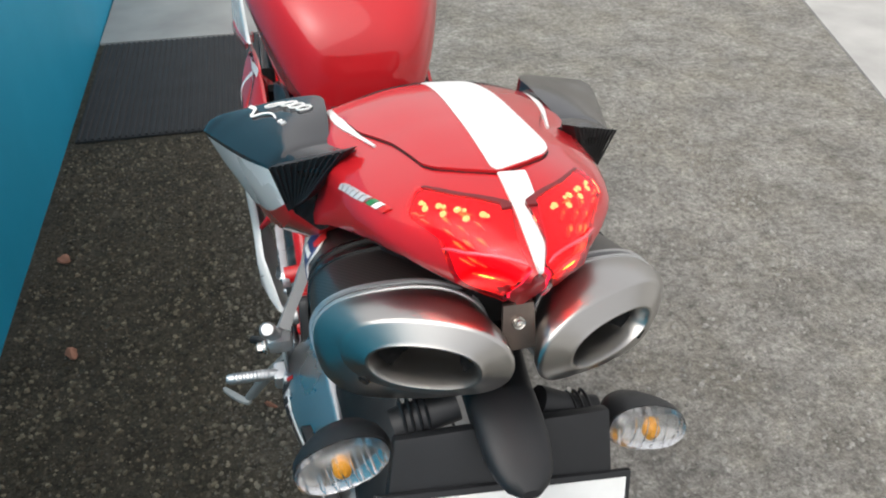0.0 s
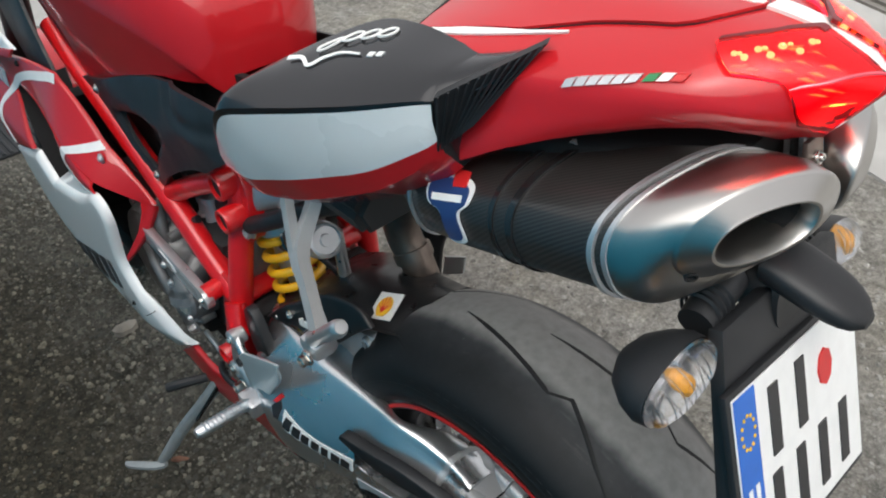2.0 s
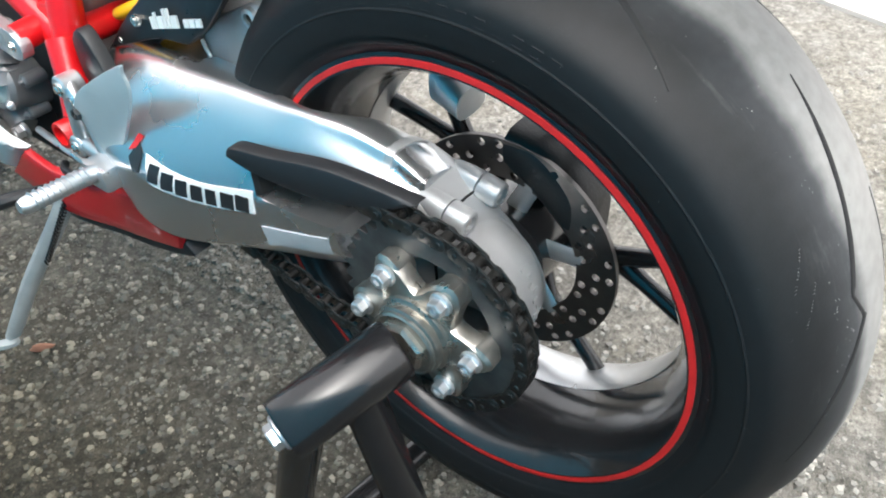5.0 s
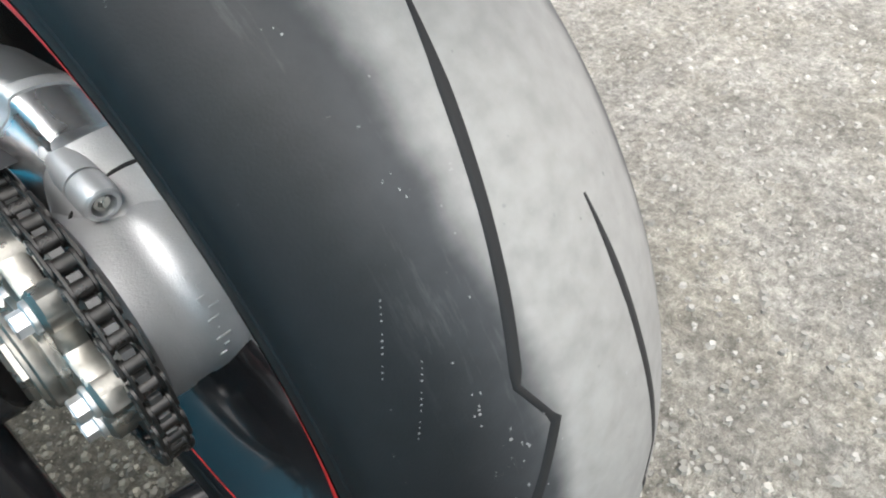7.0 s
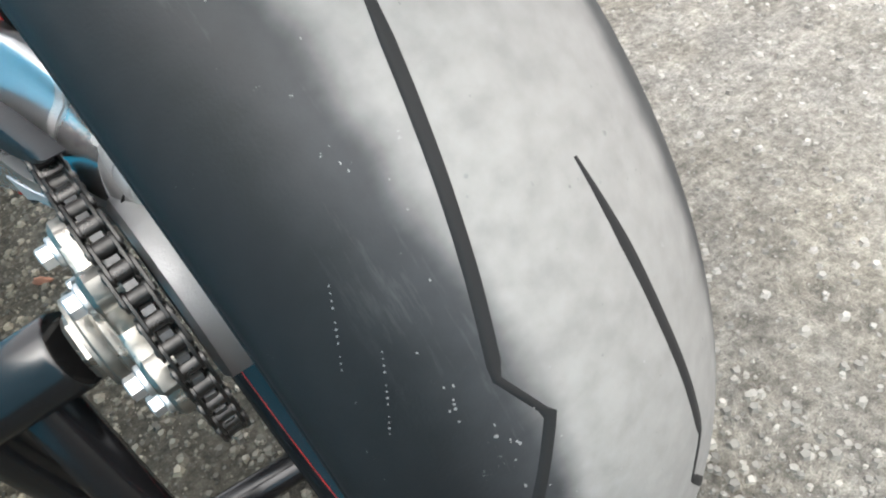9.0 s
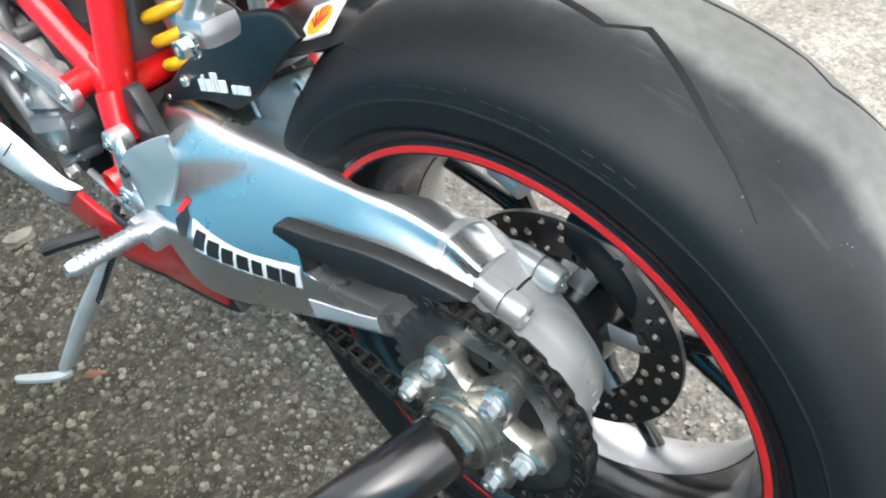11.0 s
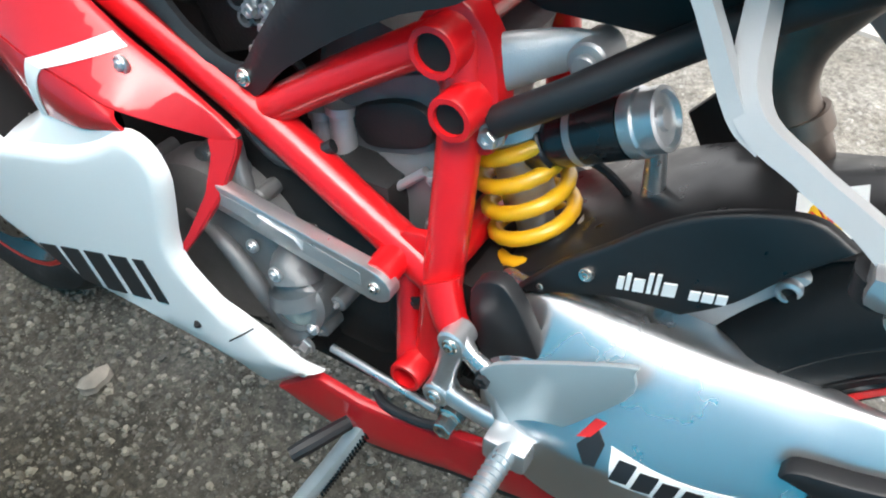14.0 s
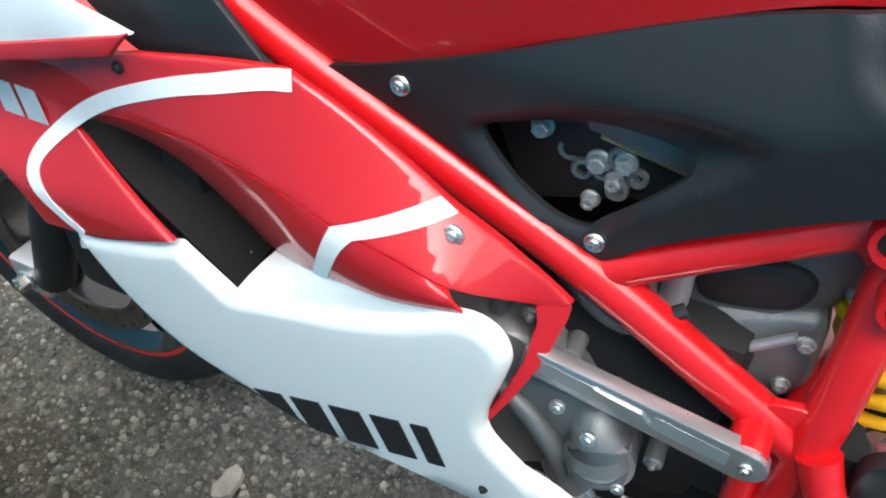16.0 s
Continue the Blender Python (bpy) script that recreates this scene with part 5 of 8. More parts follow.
# white lettering replaced by bars: a tall group and a low group
bm = bmesh.new()
hn = Vector((-1, 0, 0))
def hug_line(t, up):
    a, b = Vector((-0.0975, 0.341, 0.588)), Vector((-0.0945, 0.264, 0.6075))
    return a.lerp(b, t) + Vector((0, 0.004, 1)).normalized() * up
for t0, t1, h in ((0.0, 0.06, 0.012), (0.08, 0.12, 0.016), (0.15, 0.25, 0.012), (0.28, 0.32, 0.019), (0.35, 0.39, 0.019), (0.42, 0.54, 0.012), (0.66, 0.75, 0.008), (0.77, 0.87, 0.008), (0.89, 0.98, 0.008)):
    bm = bmesh.new()
    skin(bm, [[hug_line(t0, -0.006) + e, hug_line(t1, -0.006) + e, hug_line(t1, h - 0.006) + e, hug_line(t0, h - 0.006) + e] for e in (hn * 0.0005, hn * 0.0025)])
    part("decal_bar", bm, WHITE_DECAL, hug)
sc = Vector((-0.038, 0.226, 0.658))
su2, sv2 = Vector((0.10, -0.86, 0.42)).normalized(), Vector((0.80, 0.20, 0.42)).normalized()
sn = su2.cross(sv2).normalized()
if sn.x > 0:
    sn = -sn
part("decal_field", slab([sc + su2 * a * 0.022 + sv2 * b * 0.019 for a, b in ((-1, -1), (1, -1), (1, 1), (-1, 1))], 0.002, sn), WHITE_DECAL, hug)
bm = bmesh.new()
fan = [sc + sn * 0.0012 + su2 * 0.014 * math.cos(radians(t)) + sv2 * (0.014 * math.sin(radians(t)) - 0.001) for t in range(-30, 211, 20)] + [sc + sn * 0.0012 - sv2 * 0.015 - su2 * 0.006, sc + sn * 0.0012 - sv2 * 0.015 + su2 * 0.006]
skin(bm, [fan, [p - sn * 0.001 for p in fan]])
part("decal_mark", bm, YELLOW_DECAL, hug)
bm = bmesh.new()
for t in range(10, 171, 32):
    p = sc + sn * 0.0014
    q = p + su2 * 0.012 * math.cos(radians(t)) + sv2 * 0.012 * math.sin(radians(t))
    add_tube(bm, [p - sv2 * 0.010, q], 0.0007, 5)
part("decal_line", bm, RED_DECAL, hug)

# ---- foot controls and side stand ----
rest = empty("rider_footrest", "", "")
rest.parent = bike
tagged(rest, "bare aluminium rider footrest with heel guard")
A, B, C, D = Vector((-0.148, 0.449, 0.512)), Vector((-0.148, 0.466, 0.434)), Vector((-0.157, 0.414, 0.498)), Vector((-0.160, 0.388, 0.440))
for a, b, r0, r1 in ((A, C, 0.0135, 0.0105), (C, D, 0.0105, 0.013), (A, B, 0.012, 0.0125), (B, D, 0.012, 0.013)):
    part("bracket_arm", tube([a, a.lerp(b, 0.5) + Vector((-0.002, 0, 0)), b], [r0, min(r0, r1) * 0.85, r1], 14, 3, flat=0.75, up=(1, 0, 0)), ALU, rest)
for p in (A, B):
    bm = bmesh.new()
    add_disc(bm, p + Vector((0.012, 0, 0)), p + Vector((-0.012, 0, 0)), 0.0135, 24, 0.002)
    part("bracket_eye", bm, ALU, rest)
    part("bracket_bolt", button_bolt(p + Vector((-0.012, 0, 0)), (-1, 0, 0), 0.0075), STEEL, rest)
part("bracket_bolt", hex_bolt(C + Vector((-0.006, 0, 0)), C + Vector((-0.014, 0, 0)), 0.0065), BLACK_PLASTIC, rest)
part("heel_guard", panel([(0.418, 0.506, 1), (0.395, 0.530), (0.308, 0.5805), (0.301, 0.575), (0.304, 0.545), (0.372, 0.445), (0.386, 0.438), (0.394, 0.450)], lambda y, z: -0.166, 0.003, 0.001, 0.05), GUARD, rest, "flat aluminium heel guard")
bm = box((-0.190, 0.362, 0.430), (-0.150, 0.402, 0.458), 0.006)
part("peg_hinge", bm, ALU, rest)
bm = bmesh.new()
add_tube(bm, [(-0.178, 0.380, 0.449), (-0.200, 0.380, 0.452), (-0.262, 0.379, 0.456), (-0.268, 0.379, 0.457)], [0.0085, 0.0098, 0.0088, 0.006], 14)
peg = part("peg", bm, ALU, rest, "ribbed bare aluminium peg")
for k in range(10):
    x = -0.198 - k * 0.0062
    part("peg_rib", lathe([(-0.0012, 0.0094), (0, 0.0106), (0.0012, 0.0094)], (x, 0.380, 0.452 + (-0.198 - x) * 0.06), (1, 0, 0), 14), ALU, peg)
part("gear_lever", tube([(-0.150, 0.540, 0.378), (-0.160, 0.520, 0.382), (-0.165, 0.480, 0.392), (-0.165, 0.450, 0.405)], 0.0050, 10, 4), BLACK_PLASTIC, rest)
part("gear_rod", tube([(-0.140, 0.600, 0.400), (-0.150, 0.470, 0.400)], 0.0045, 10), ALU, rest)
part("lever_pivot", hex_bolt((-0.15, 0.452, 0.405), (-0.172, 0.452, 0.405), 0.010), STEEL, rest)

kick = empty("side_stand", "", "")
kick.parent = bike
tagged(kick, "grey painted side stand swung down clear of the ground")
part("leg", tube([(-0.150, 0.545, 0.345), (-0.185, 0.578, 0.275), (-0.225, 0.615, 0.200), (-0.262, 0.645, 0.125), (-0.272, 0.657, 0.102)], [0.014, 0.0135, 0.013, 0.012, 0.010], 12, 4, flat=0.8), GREY_PAINT, kick)
part("foot", panel([(0.652, 0.0), (0.664, 0.018), (0.690, 0.044), (0.702, 0.058), (0.690, 0.060), (0.655, 0.030), (0.642, 0.008)], None, 0.006, 0.0015, 0.05, place=lambda u, v, d: Vector((-0.268 - v, u, 0.102 - d))), GREY_PAINT, kick)
hel = []
for k in range(180):
    t = k / 179
    c = Vector((-0.150, 0.530, 0.365)).lerp(Vector((-0.205, 0.588, 0.235)), t)
    a = k * 0.9
    hel.append(c + Vector((0.004, 0.004, 0)) * math.cos(a) + Vector((0, 0.003, 0.005)) * math.sin(a))
part("return_spring", tube(hel, 0.0016, 5), STAND_BLACK, kick)
part("stand_tang", tube([(-0.175, 0.560, 0.345), (-0.215, 0.575, 0.348), (-0.235, 0.585, 0.345)], [0.008, 0.009, 0.008], 10, 3), BLACK_PLASTIC, kick)

for s in (-1, 1):
    m3 = lambda p: p
    pr = empty("passenger_footrest", "", "")
    pr.parent = bike
    tagged(pr, "cast aluminium passenger footrest hanger")
    face = (-0.5 if s < 0 else 0.5, -0.3, 0.8)
    if s > 0:
        part("hanger", panel([(0.330, 0.760, 1), (0.265, 0.775, 1), (0.218, 0.704), (0.189, 0.714), (0.166, 0.719), (0.167, 0.710), (0.185, 0.697, 1), (0.187, 0.665), (0.200, 0.652), (0.217, 0.656), (0.225, 0.668)], lambda y, z: 0.205 - 0.35 * max(0, z - 0.70), 0.010, 0.003, 0.02, inward=1), HANGER, pr, "broad cast aluminium hanger")
        part("peg", tube([(0.203, 0.178, 0.712), (0.203, 0.160, 0.730), (0.203, 0.136, 0.762)], [0.009, 0.0095, 0.0085], 14, 3), ALU, pr)
        for k in range(6):
            part("peg_rib", lathe([(-0.0012, 0.0092), (0, 0.0108), (0.0012, 0.0092)], Vector((0.203, 0.166, 0.724)).lerp(Vector((0.203, 0.140, 0.757)), k / 5), (0, -0.62, 0.78), 14), ALU, pr)
        part("hinge", box((0.190, 0.166, 0.672), (0.200, 0.186, 0.700), 0.002), ALU, pr)
        continue
    part("hanger", tube([m3(p) for p in ((-0.072, 0.362, 0.850), (-0.095, 0.323, 0.800), (-0.114, 0.290, 0.754), (-0.124, 0.270, 0.744))], [0.0085, 0.0082, 0.0085, 0.008], 4, 4, flat=0.8, up=face), HANGER, pr)
    part("hanger", tube([m3(p) for p in ((-0.044, 0.306, 0.862), (-0.073, 0.299, 0.802), (-0.110, 0.285, 0.757), (-0.130, 0.246, 0.740), (-0.146, 0.212, 0.731), (-0.155, 0.192, 0.723))], [0.0105, 0.0105, 0.0125, 0.0105, 0.0105, 0.0125], 4, 5, flat=0.8, up=face), HANGER, pr)
    part("hinge_pad", tube([m3((-0.158, 0.196, 0.700)), m3((-0.158, 0.196, 0.716))], [0.013, 0.015], 14), BLACK_PLASTIC, pr)
    lo, hi = m3((-0.177, 0.170, 0.702)), m3((-0.144, 0.204, 0.725))
    part("hinge", box([min(lo[i], hi[i]) for i in range(3)], [max(lo[i], hi[i]) for i in range(3)], 0.0095), ALU, pr)
    part("peg", tube([m3(p) for p in ((-0.166, 0.188, 0.722), (-0.168, 0.165, 0.748), (-0.169, 0.130, 0.785), (-0.169, 0.123, 0.793))], [0.0095, 0.0085, 0.0100, 0.0070], 16, 3), ALU, pr)
    part("hinge_pin", hex_bolt(m3((-0.178, 0.182, 0.708)), m3((-0.190, 0.182, 0.708)), 0.007), STEEL, pr)

# black cover over the chain where it passes the swingarm's front
part("chain_cover", panel([[0.449, 0.548], [0.423, 0.573], [0.4, 0.552], [0.377, 0.501], [0.395, 0.479], [0.437, 0.483]], lambda y, z: -0.130 - 0.10 * (0.45 - y), 0.012, 0.004, 0.03), BLACK_PLASTIC, bike, "black plastic chain cover")


# ---- tail ----
TAIL = [  # y, top z, shoulder half-width and z, side half-width and z, lower half-width and z
    (0.160, 1.046, 0.055, 1.040, 0.088, 1.024, 0.092, 0.960),
    (0.115, 1.084, 0.060, 1.076, 0.100, 1.060, 0.116, 0.962),
    (0.050, 1.107, 0.060, 1.096, 0.110, 1.074, 0.126, 0.988),
    (-0.020, 1.120, 0.057, 1.108, 0.104, 1.083, 0.109, 1.030),
    (-0.080, 1.127, 0.054, 1.117, 0.094, 1.096, 0.092, 1.059),
    (-0.125, 1.129, 0.051, 1.121, 0.080, 1.103, 0.074, 1.074),
    (-0.160, 1.126, 0.041, 1.118, 0.059, 1.100, 0.048, 1.070),
    (-0.190, 1.118, 0.026, 1.111, 0.034, 1.096, 0.022, 1.062),
    (-0.207, 1.109, 0.003, 1.105, 0.0035, 1.095, 0.003, 1.066),
]


def tail_half(row):
    y, zt, a, za, b, zb, c, zc = row
    return [(0.0, zt), (a * 0.55, zt - (zt - za) * 0.25), (a, za), (a + (b - a) * 0.55, za + (zb - za) * 0.42), (b, zb), (b + 0.004, zb + (zc - zb) * 0.45), (c, zc), (c * 0.7, zc - 0.004)]


def tail_ring(y):
    rows = sorted(TAIL)
    ys = [r[0] for r in rows]
    i = max(0, min(len(rows) - 2, sum(1 for q in ys if q <= y) - 1))
    p = [rows[max(0, i - 1)], rows[i], rows[i + 1], rows[min(len(rows) - 1, i + 2)]]
    t = (y - p[1][0]) / (p[2][0] - p[1][0])
    row = [0.5 * (2 * p[1][k] + (p[2][k] - p[0][k]) * t + (2 * p[0][k] - 5 * p[1][k] + 4 * p[2][k] - p[3][k]) * t * t + (3 * p[1][k] - p[0][k] - 3 * p[2][k] + p[3][k]) * t ** 3) for k in range(8)]
    h = spline([(0, x, z) for x, z in tail_half(row)], 3)
    # the tip is undercut: its lower edge lies further forward
    q = max(0.0, min(1.0, (-0.10 - y) / 0.10))
    return [y + 0.62 * q * q * max(0.0, row[1] - 0.006 - v.z) for v in h], [(v.y, v.z) for v in h]


def on_tail(y, u, lift=0.0, side=-1):
    """The tail's skin at y, with u from 0 at the middle of the top to 1 at the lower edge."""
    ys, h = tail_ring(y)
    k = min(len(h) - 2, int(u * (len(h) - 1)))
    t = u * (len(h) - 1) - k
    (x1, z1), (x2, z2) = h[k], h[k + 1]
    nx, nz = -(z2 - z1), (x2 - x1)
    q = math.hypot(nx, nz) or 1
    x, z = x1 + (x2 - x1) * t + nx / q * lift, z1 + (z2 - z1) * t + nz / q * lift
    return Vector((X0 + side * x, ys[k] + (ys[k + 1] - ys[k]) * t, z))


tail = empty("tail_unit", "", "")
tail.parent = bike
tagged(tail, "glossy red tail with white centre stripe")
bm = bmesh.new()
rings = []
for k in range(46):
    ys, h = tail_ring(0.155 - 0.361 * k / 45)
    ring = [Vector((X0 - x, y, z)) for y, (x, z) in zip(reversed(ys), reversed(h))] + [Vector((X0 + x, y, z)) for y, (x, z) in zip(ys[1:], h[1:])]
    rings.append(ring)
skin(bm, rings)
part("tail_shell", bm, RED, tail)


def tail_patch(v0, v1, u0, u1, lift, nv=24, nu=10, side=-1, thick=0.003):
    """A skin lying on the tail. u0, u1: the edges at each v from 0 to 1."""
    bm = bmesh.new()
    rings = []
    for i in range(nv + 1):
        v = i / nv
        y = v0 + (v1 - v0) * v
        row = [on_tail(y, u0(v) + (u1(v) - u0(v)) * j / nu, lift, side) for j in range(nu + 1)]
        low = [on_tail(y, u0(v) + (u1(v) - u0(v)) * j / nu, lift - thick, side) for j in range(nu + 1)]
        rings.append(row + list(reversed(low)))
    skin(bm, rings)
    return bm


def along(table):
    """A value read off (y, value) pairs by straight lines, held at the ends."""
    table = sorted(table)

    def value(y):
        if y <= table[0][0]:
            return table[0][1]
        for (a, p), (b, q) in zip(table, table[1:]):
            if y <= b:
                return p + (q - p) * (y - a) / (b - a)
        return table[-1][1]
    return value


# raised seat cowl, with its stripe
seam = along([(0.116, 0.50), (0.06, 0.425), (0.01, 0.385), (-0.015, 0.335), (-0.035, 0.30), (-0.088, 0.24), (-0.100, 0.20), (-0.112, 0.11), (-0.121, 0.01)])
C0, C1 = 0.108, -0.121
cy = lambda v: C0 + (C1 - C0) * v
for s in (-1, 1):
    part("seat_cowl", tail_patch(C0, C1, lambda v: 0.0, lambda v: seam(cy(v)), 0.0026, 48, 12, s, 0.006), RED, tail)
    part("cowl_seam", tail_patch(C0, C1 - 0.001, lambda v: seam(cy(v)) - 0.002, lambda v: seam(cy(v)) + 0.0055, 0.0006, 48, 2, s, 0.002), DARK, tail)
part("cowl_stripe", tail_patch(C0, C1 + 0.001, lambda v: 0.0, lambda v: min(0.16 + 0.11 * v, seam(cy(v)) - 0.004), 0.0033, 48, 6, 1, 0.003), WHITE_DECAL, tail)
part("cowl_stripe", tail_patch(C0, C1 + 0.001, lambda v: 0.0, lambda v: min(0.025, seam(cy(v))), 0.0033, 48, 3, -1, 0.003), WHITE_DECAL, tail)
part("tail_stripe", tail_patch(-0.1225, -0.206, lambda v: 0.0, lambda v: 0.085 + 0.055 * v ** 6, 0.0022, 20, 4, 1, 0.004), WHITE_DECAL, tail)
part("tail_stripe", tail_patch(-0.1225, -0.206, lambda v: 0.0, lambda v: 0.012 + 0.01 * v, 0.0022, 20, 4, -1, 0.004), WHITE_DECAL, tail)
part("cowl_front", tube([on_tail(0.1075, 0.48, 0.000, -1), on_tail(0.109, 0.2, 0.001, -1), on_tail(0.1095, 0.0, 0.001), on_tail(0.109, 0.2, 0.001, 1), on_tail(0.1075, 0.48, 0.000, 1)], 0.0025, 8, 4), DARK, tail)
for s in (-1, 1):
    part("cowl_lip", tail_patch(0.145, 0.110, lambda v: 0.0, lambda v: 0.20 if s > 0 else 0.10, 0.0015, 6, 6, s, 0.003), WHITE, tail, "white cowl lip")

# tail lamp
lamp = empty("tail_lamp", "", "")
lamp.parent = bike
tagged(lamp, "lit red tail lamp in two halves")
lens_top = along([(-0.122, 0.29), (-0.142, 0.18), (-0.160, 0.03), (-0.185, 0.07), (-0.205, 0.12)])
lens_low = along([(-0.122, 0.31), (-0.130, 0.38), (-0.139, 0.45), (-0.154, 0.437), (-0.166, 0.430), (-0.172, 0.475), (-0.184, 0.62), (-0.205, 0.78)])
for s in (-1, 1):
    ly = lambda v: -0.1225 - 0.0815 * v
    part("lamp_bowl", tail_patch(-0.1225, -0.204, lambda v: lens_top(ly(v)), lambda v: lens_low(ly(v)), 0.0012, 28, 12, s, 0.004), LED_GLOW, lamp)
    lens = part("lens", tail_patch(-0.1222, -0.2045, lambda v: lens_top(ly(v)) - 0.004, lambda v: lens_low(ly(v)) + 0.008, 0.006, 28, 14, s, 0.0025), RED_LENS, lamp, "clear red lens")
    lens.visible_shadow = False
    # raised strip coloured as the shade along the lens's upper edge
    part("brow_shade_strip", tail_patch(-0.1222, -0.164, lambda v: lens_top(-0.1222 - 0.0418 * v) - 0.006, lambda v: lens_top(-0.1222 - 0.0418 * v) + 0.010 + 0.030 * v, 0.0066, 18, 3, s, 0.003), BROW_SHADE, lamp, "dark red strip drawn as shade under the lamp brow")
    for y, u, r in ((-0.1345, 0.345, 0.0020), (-0.1370, 0.335, 0.0016), (-0.1405, 0.350, 0.0025), (-0.1435, 0.285, 0.0024), (-0.1460, 0.270, 0.0020), (-0.1510, 0.292, 0.0026), (-0.1525, 0.228, 0.0028), (-0.1550, 0.205, 0.0018), (-0.1615, 0.222, 0.0026), (-0.1630, 0.150, 0.0026), (-0.1650, 0.140, 0.0018)):
        bm = bmesh.new()
        bmesh.ops.create_icosphere(bm, subdivisions=2, radius=r * 0.92, matrix=Matrix.Translation(on_tail(y, u, 0.0035, s)))
        part("led", bm, LED, lamp)
    for y, u, y2, u2, r in ((-0.1375, 0.425, -0.1415, 0.405, 0.0014), (-0.1425, 0.415, -0.1445, 0.380, 0.0010), (-0.1455, 0.420, -0.1490, 0.400, 0.0012), (-0.1500, 0.415, -0.1515, 0.390, 0.0009),
                            (-0.1440, 0.290, -0.1490, 0.268, 0.0011), (-0.1530, 0.235, -0.1580, 0.200, 0.0012), (-0.1580, 0.215, -0.1610, 0.185, 0.0009)):
        part("lit_facet", tube([on_tail(y, u, 0.0030, s), on_tail((y + y2) / 2, (u + u2) / 2, 0.0038, s), on_tail(y2, u2, 0.0030, s)], [r * 0.7, r, r * 0.6], 8, flat=0.5), LED_STREAK, lamp)
    for row, fr in enumerate((0.42, 0.62, 0.80)):
        for k in range(4):
            y = -0.143 - 0.0105 * k - 0.008 * row
            u = lens_top(y) + (lens_low(y) - lens_top(y)) * fr
            part("lit_facet", tube([on_tail(y, u, 0.0022, s), on_tail(y - 0.004, u - 0.012, 0.0028, s), on_tail(y - 0.0088 - 0.001 * (k % 2), u - 0.016, 0.0022, s)], [0.0008, 0.0016 + 0.0006 * ((k + row) % 2), 0.0008], 8, flat=0.5), LED_DIM, lamp)
    # thin tube drawn as the reflection running along the crease
    part("crease_glint_line", tube([on_tail(-0.1730 - 0.0315 * k / 8, 0.480 - 0.345 * k / 8, 0.0078, s) for k in range(9)], [0.0006] + [0.0013] * 7 + [0.0006], 8), CREASE_GLINT, lamp)

# lettering on the tail side: seven slanted bars and a small flag
text_top = along([(-0.046, 0.578), (-0.118, 0.502)])
text_low = along([(-0.046, 0.618), (-0.118, 0.540)])
for k in range(9):
    w = 0.0066 if k < 6 else 0.0066
    y = -0.048 - 0.0078 * k - (0.002 if k > 5 else 0)
    e = 0.0 if k > 5 else 0.0012
    q = [on_tail(y, text_low(y), 0.0020), on_tail(y - w, text_low(y - w), 0.0020), on_tail(y - w - 0.0012, text_top(y - w), 0.0020), on_tail(y - 0.0012, text_top(y), 0.0020)]
    bm = bmesh.new()
    skin(bm, [q, [p + Vector((0.003, 0, 0)) for p in q]])
    part("decal_bar" if k < 6 else "flag_field", bm, (SILVER_DECAL, SILVER_DECAL, SILVER_DECAL, SILVER_DECAL, SILVER_DECAL, SILVER_DECAL, GREEN_DECAL, WHITE_DECAL, RED_DECAL)[k], tail)

# side wings
WING = [  # y: inner top, outer top, outer bottom, inner bottom as (x, z)
    (0.026, (-0.084, 1.083), (-0.133, 1.063), (-0.120, 1.016), (-0.080, 1.000)),
    (0.040, (-0.083, 1.083), (-0.140, 1.060), (-0.126, 1.000), (-0.078, 0.985)),
    (0.090, (-0.080, 1.082), (-0.160, 1.044), (-0.134, 0.956), (-0.070, 0.945)),
    (0.140, (-0.085, 1.072), (-0.179, 1.030), (-0.141, 0.926), (-0.060, 0.905)),
    (0.180, (-0.130, 1.050), (-0.193, 1.019), (-0.148, 0.905), (-0.060, 0.885)),
    (0.212, (-0.172, 1.024), (-0.203, 1.008), (-0.150, 0.890), (-0.070, 0.865)),
    (0.245, (-0.165, 0.985), (-0.195, 0.975), (-0.162, 0.886), (-0.085, 0.860)),
    (0.280, (-0.150, 0.940), (-0.180, 0.935), (-0.170, 0.898), (-0.115, 0.872)),
]
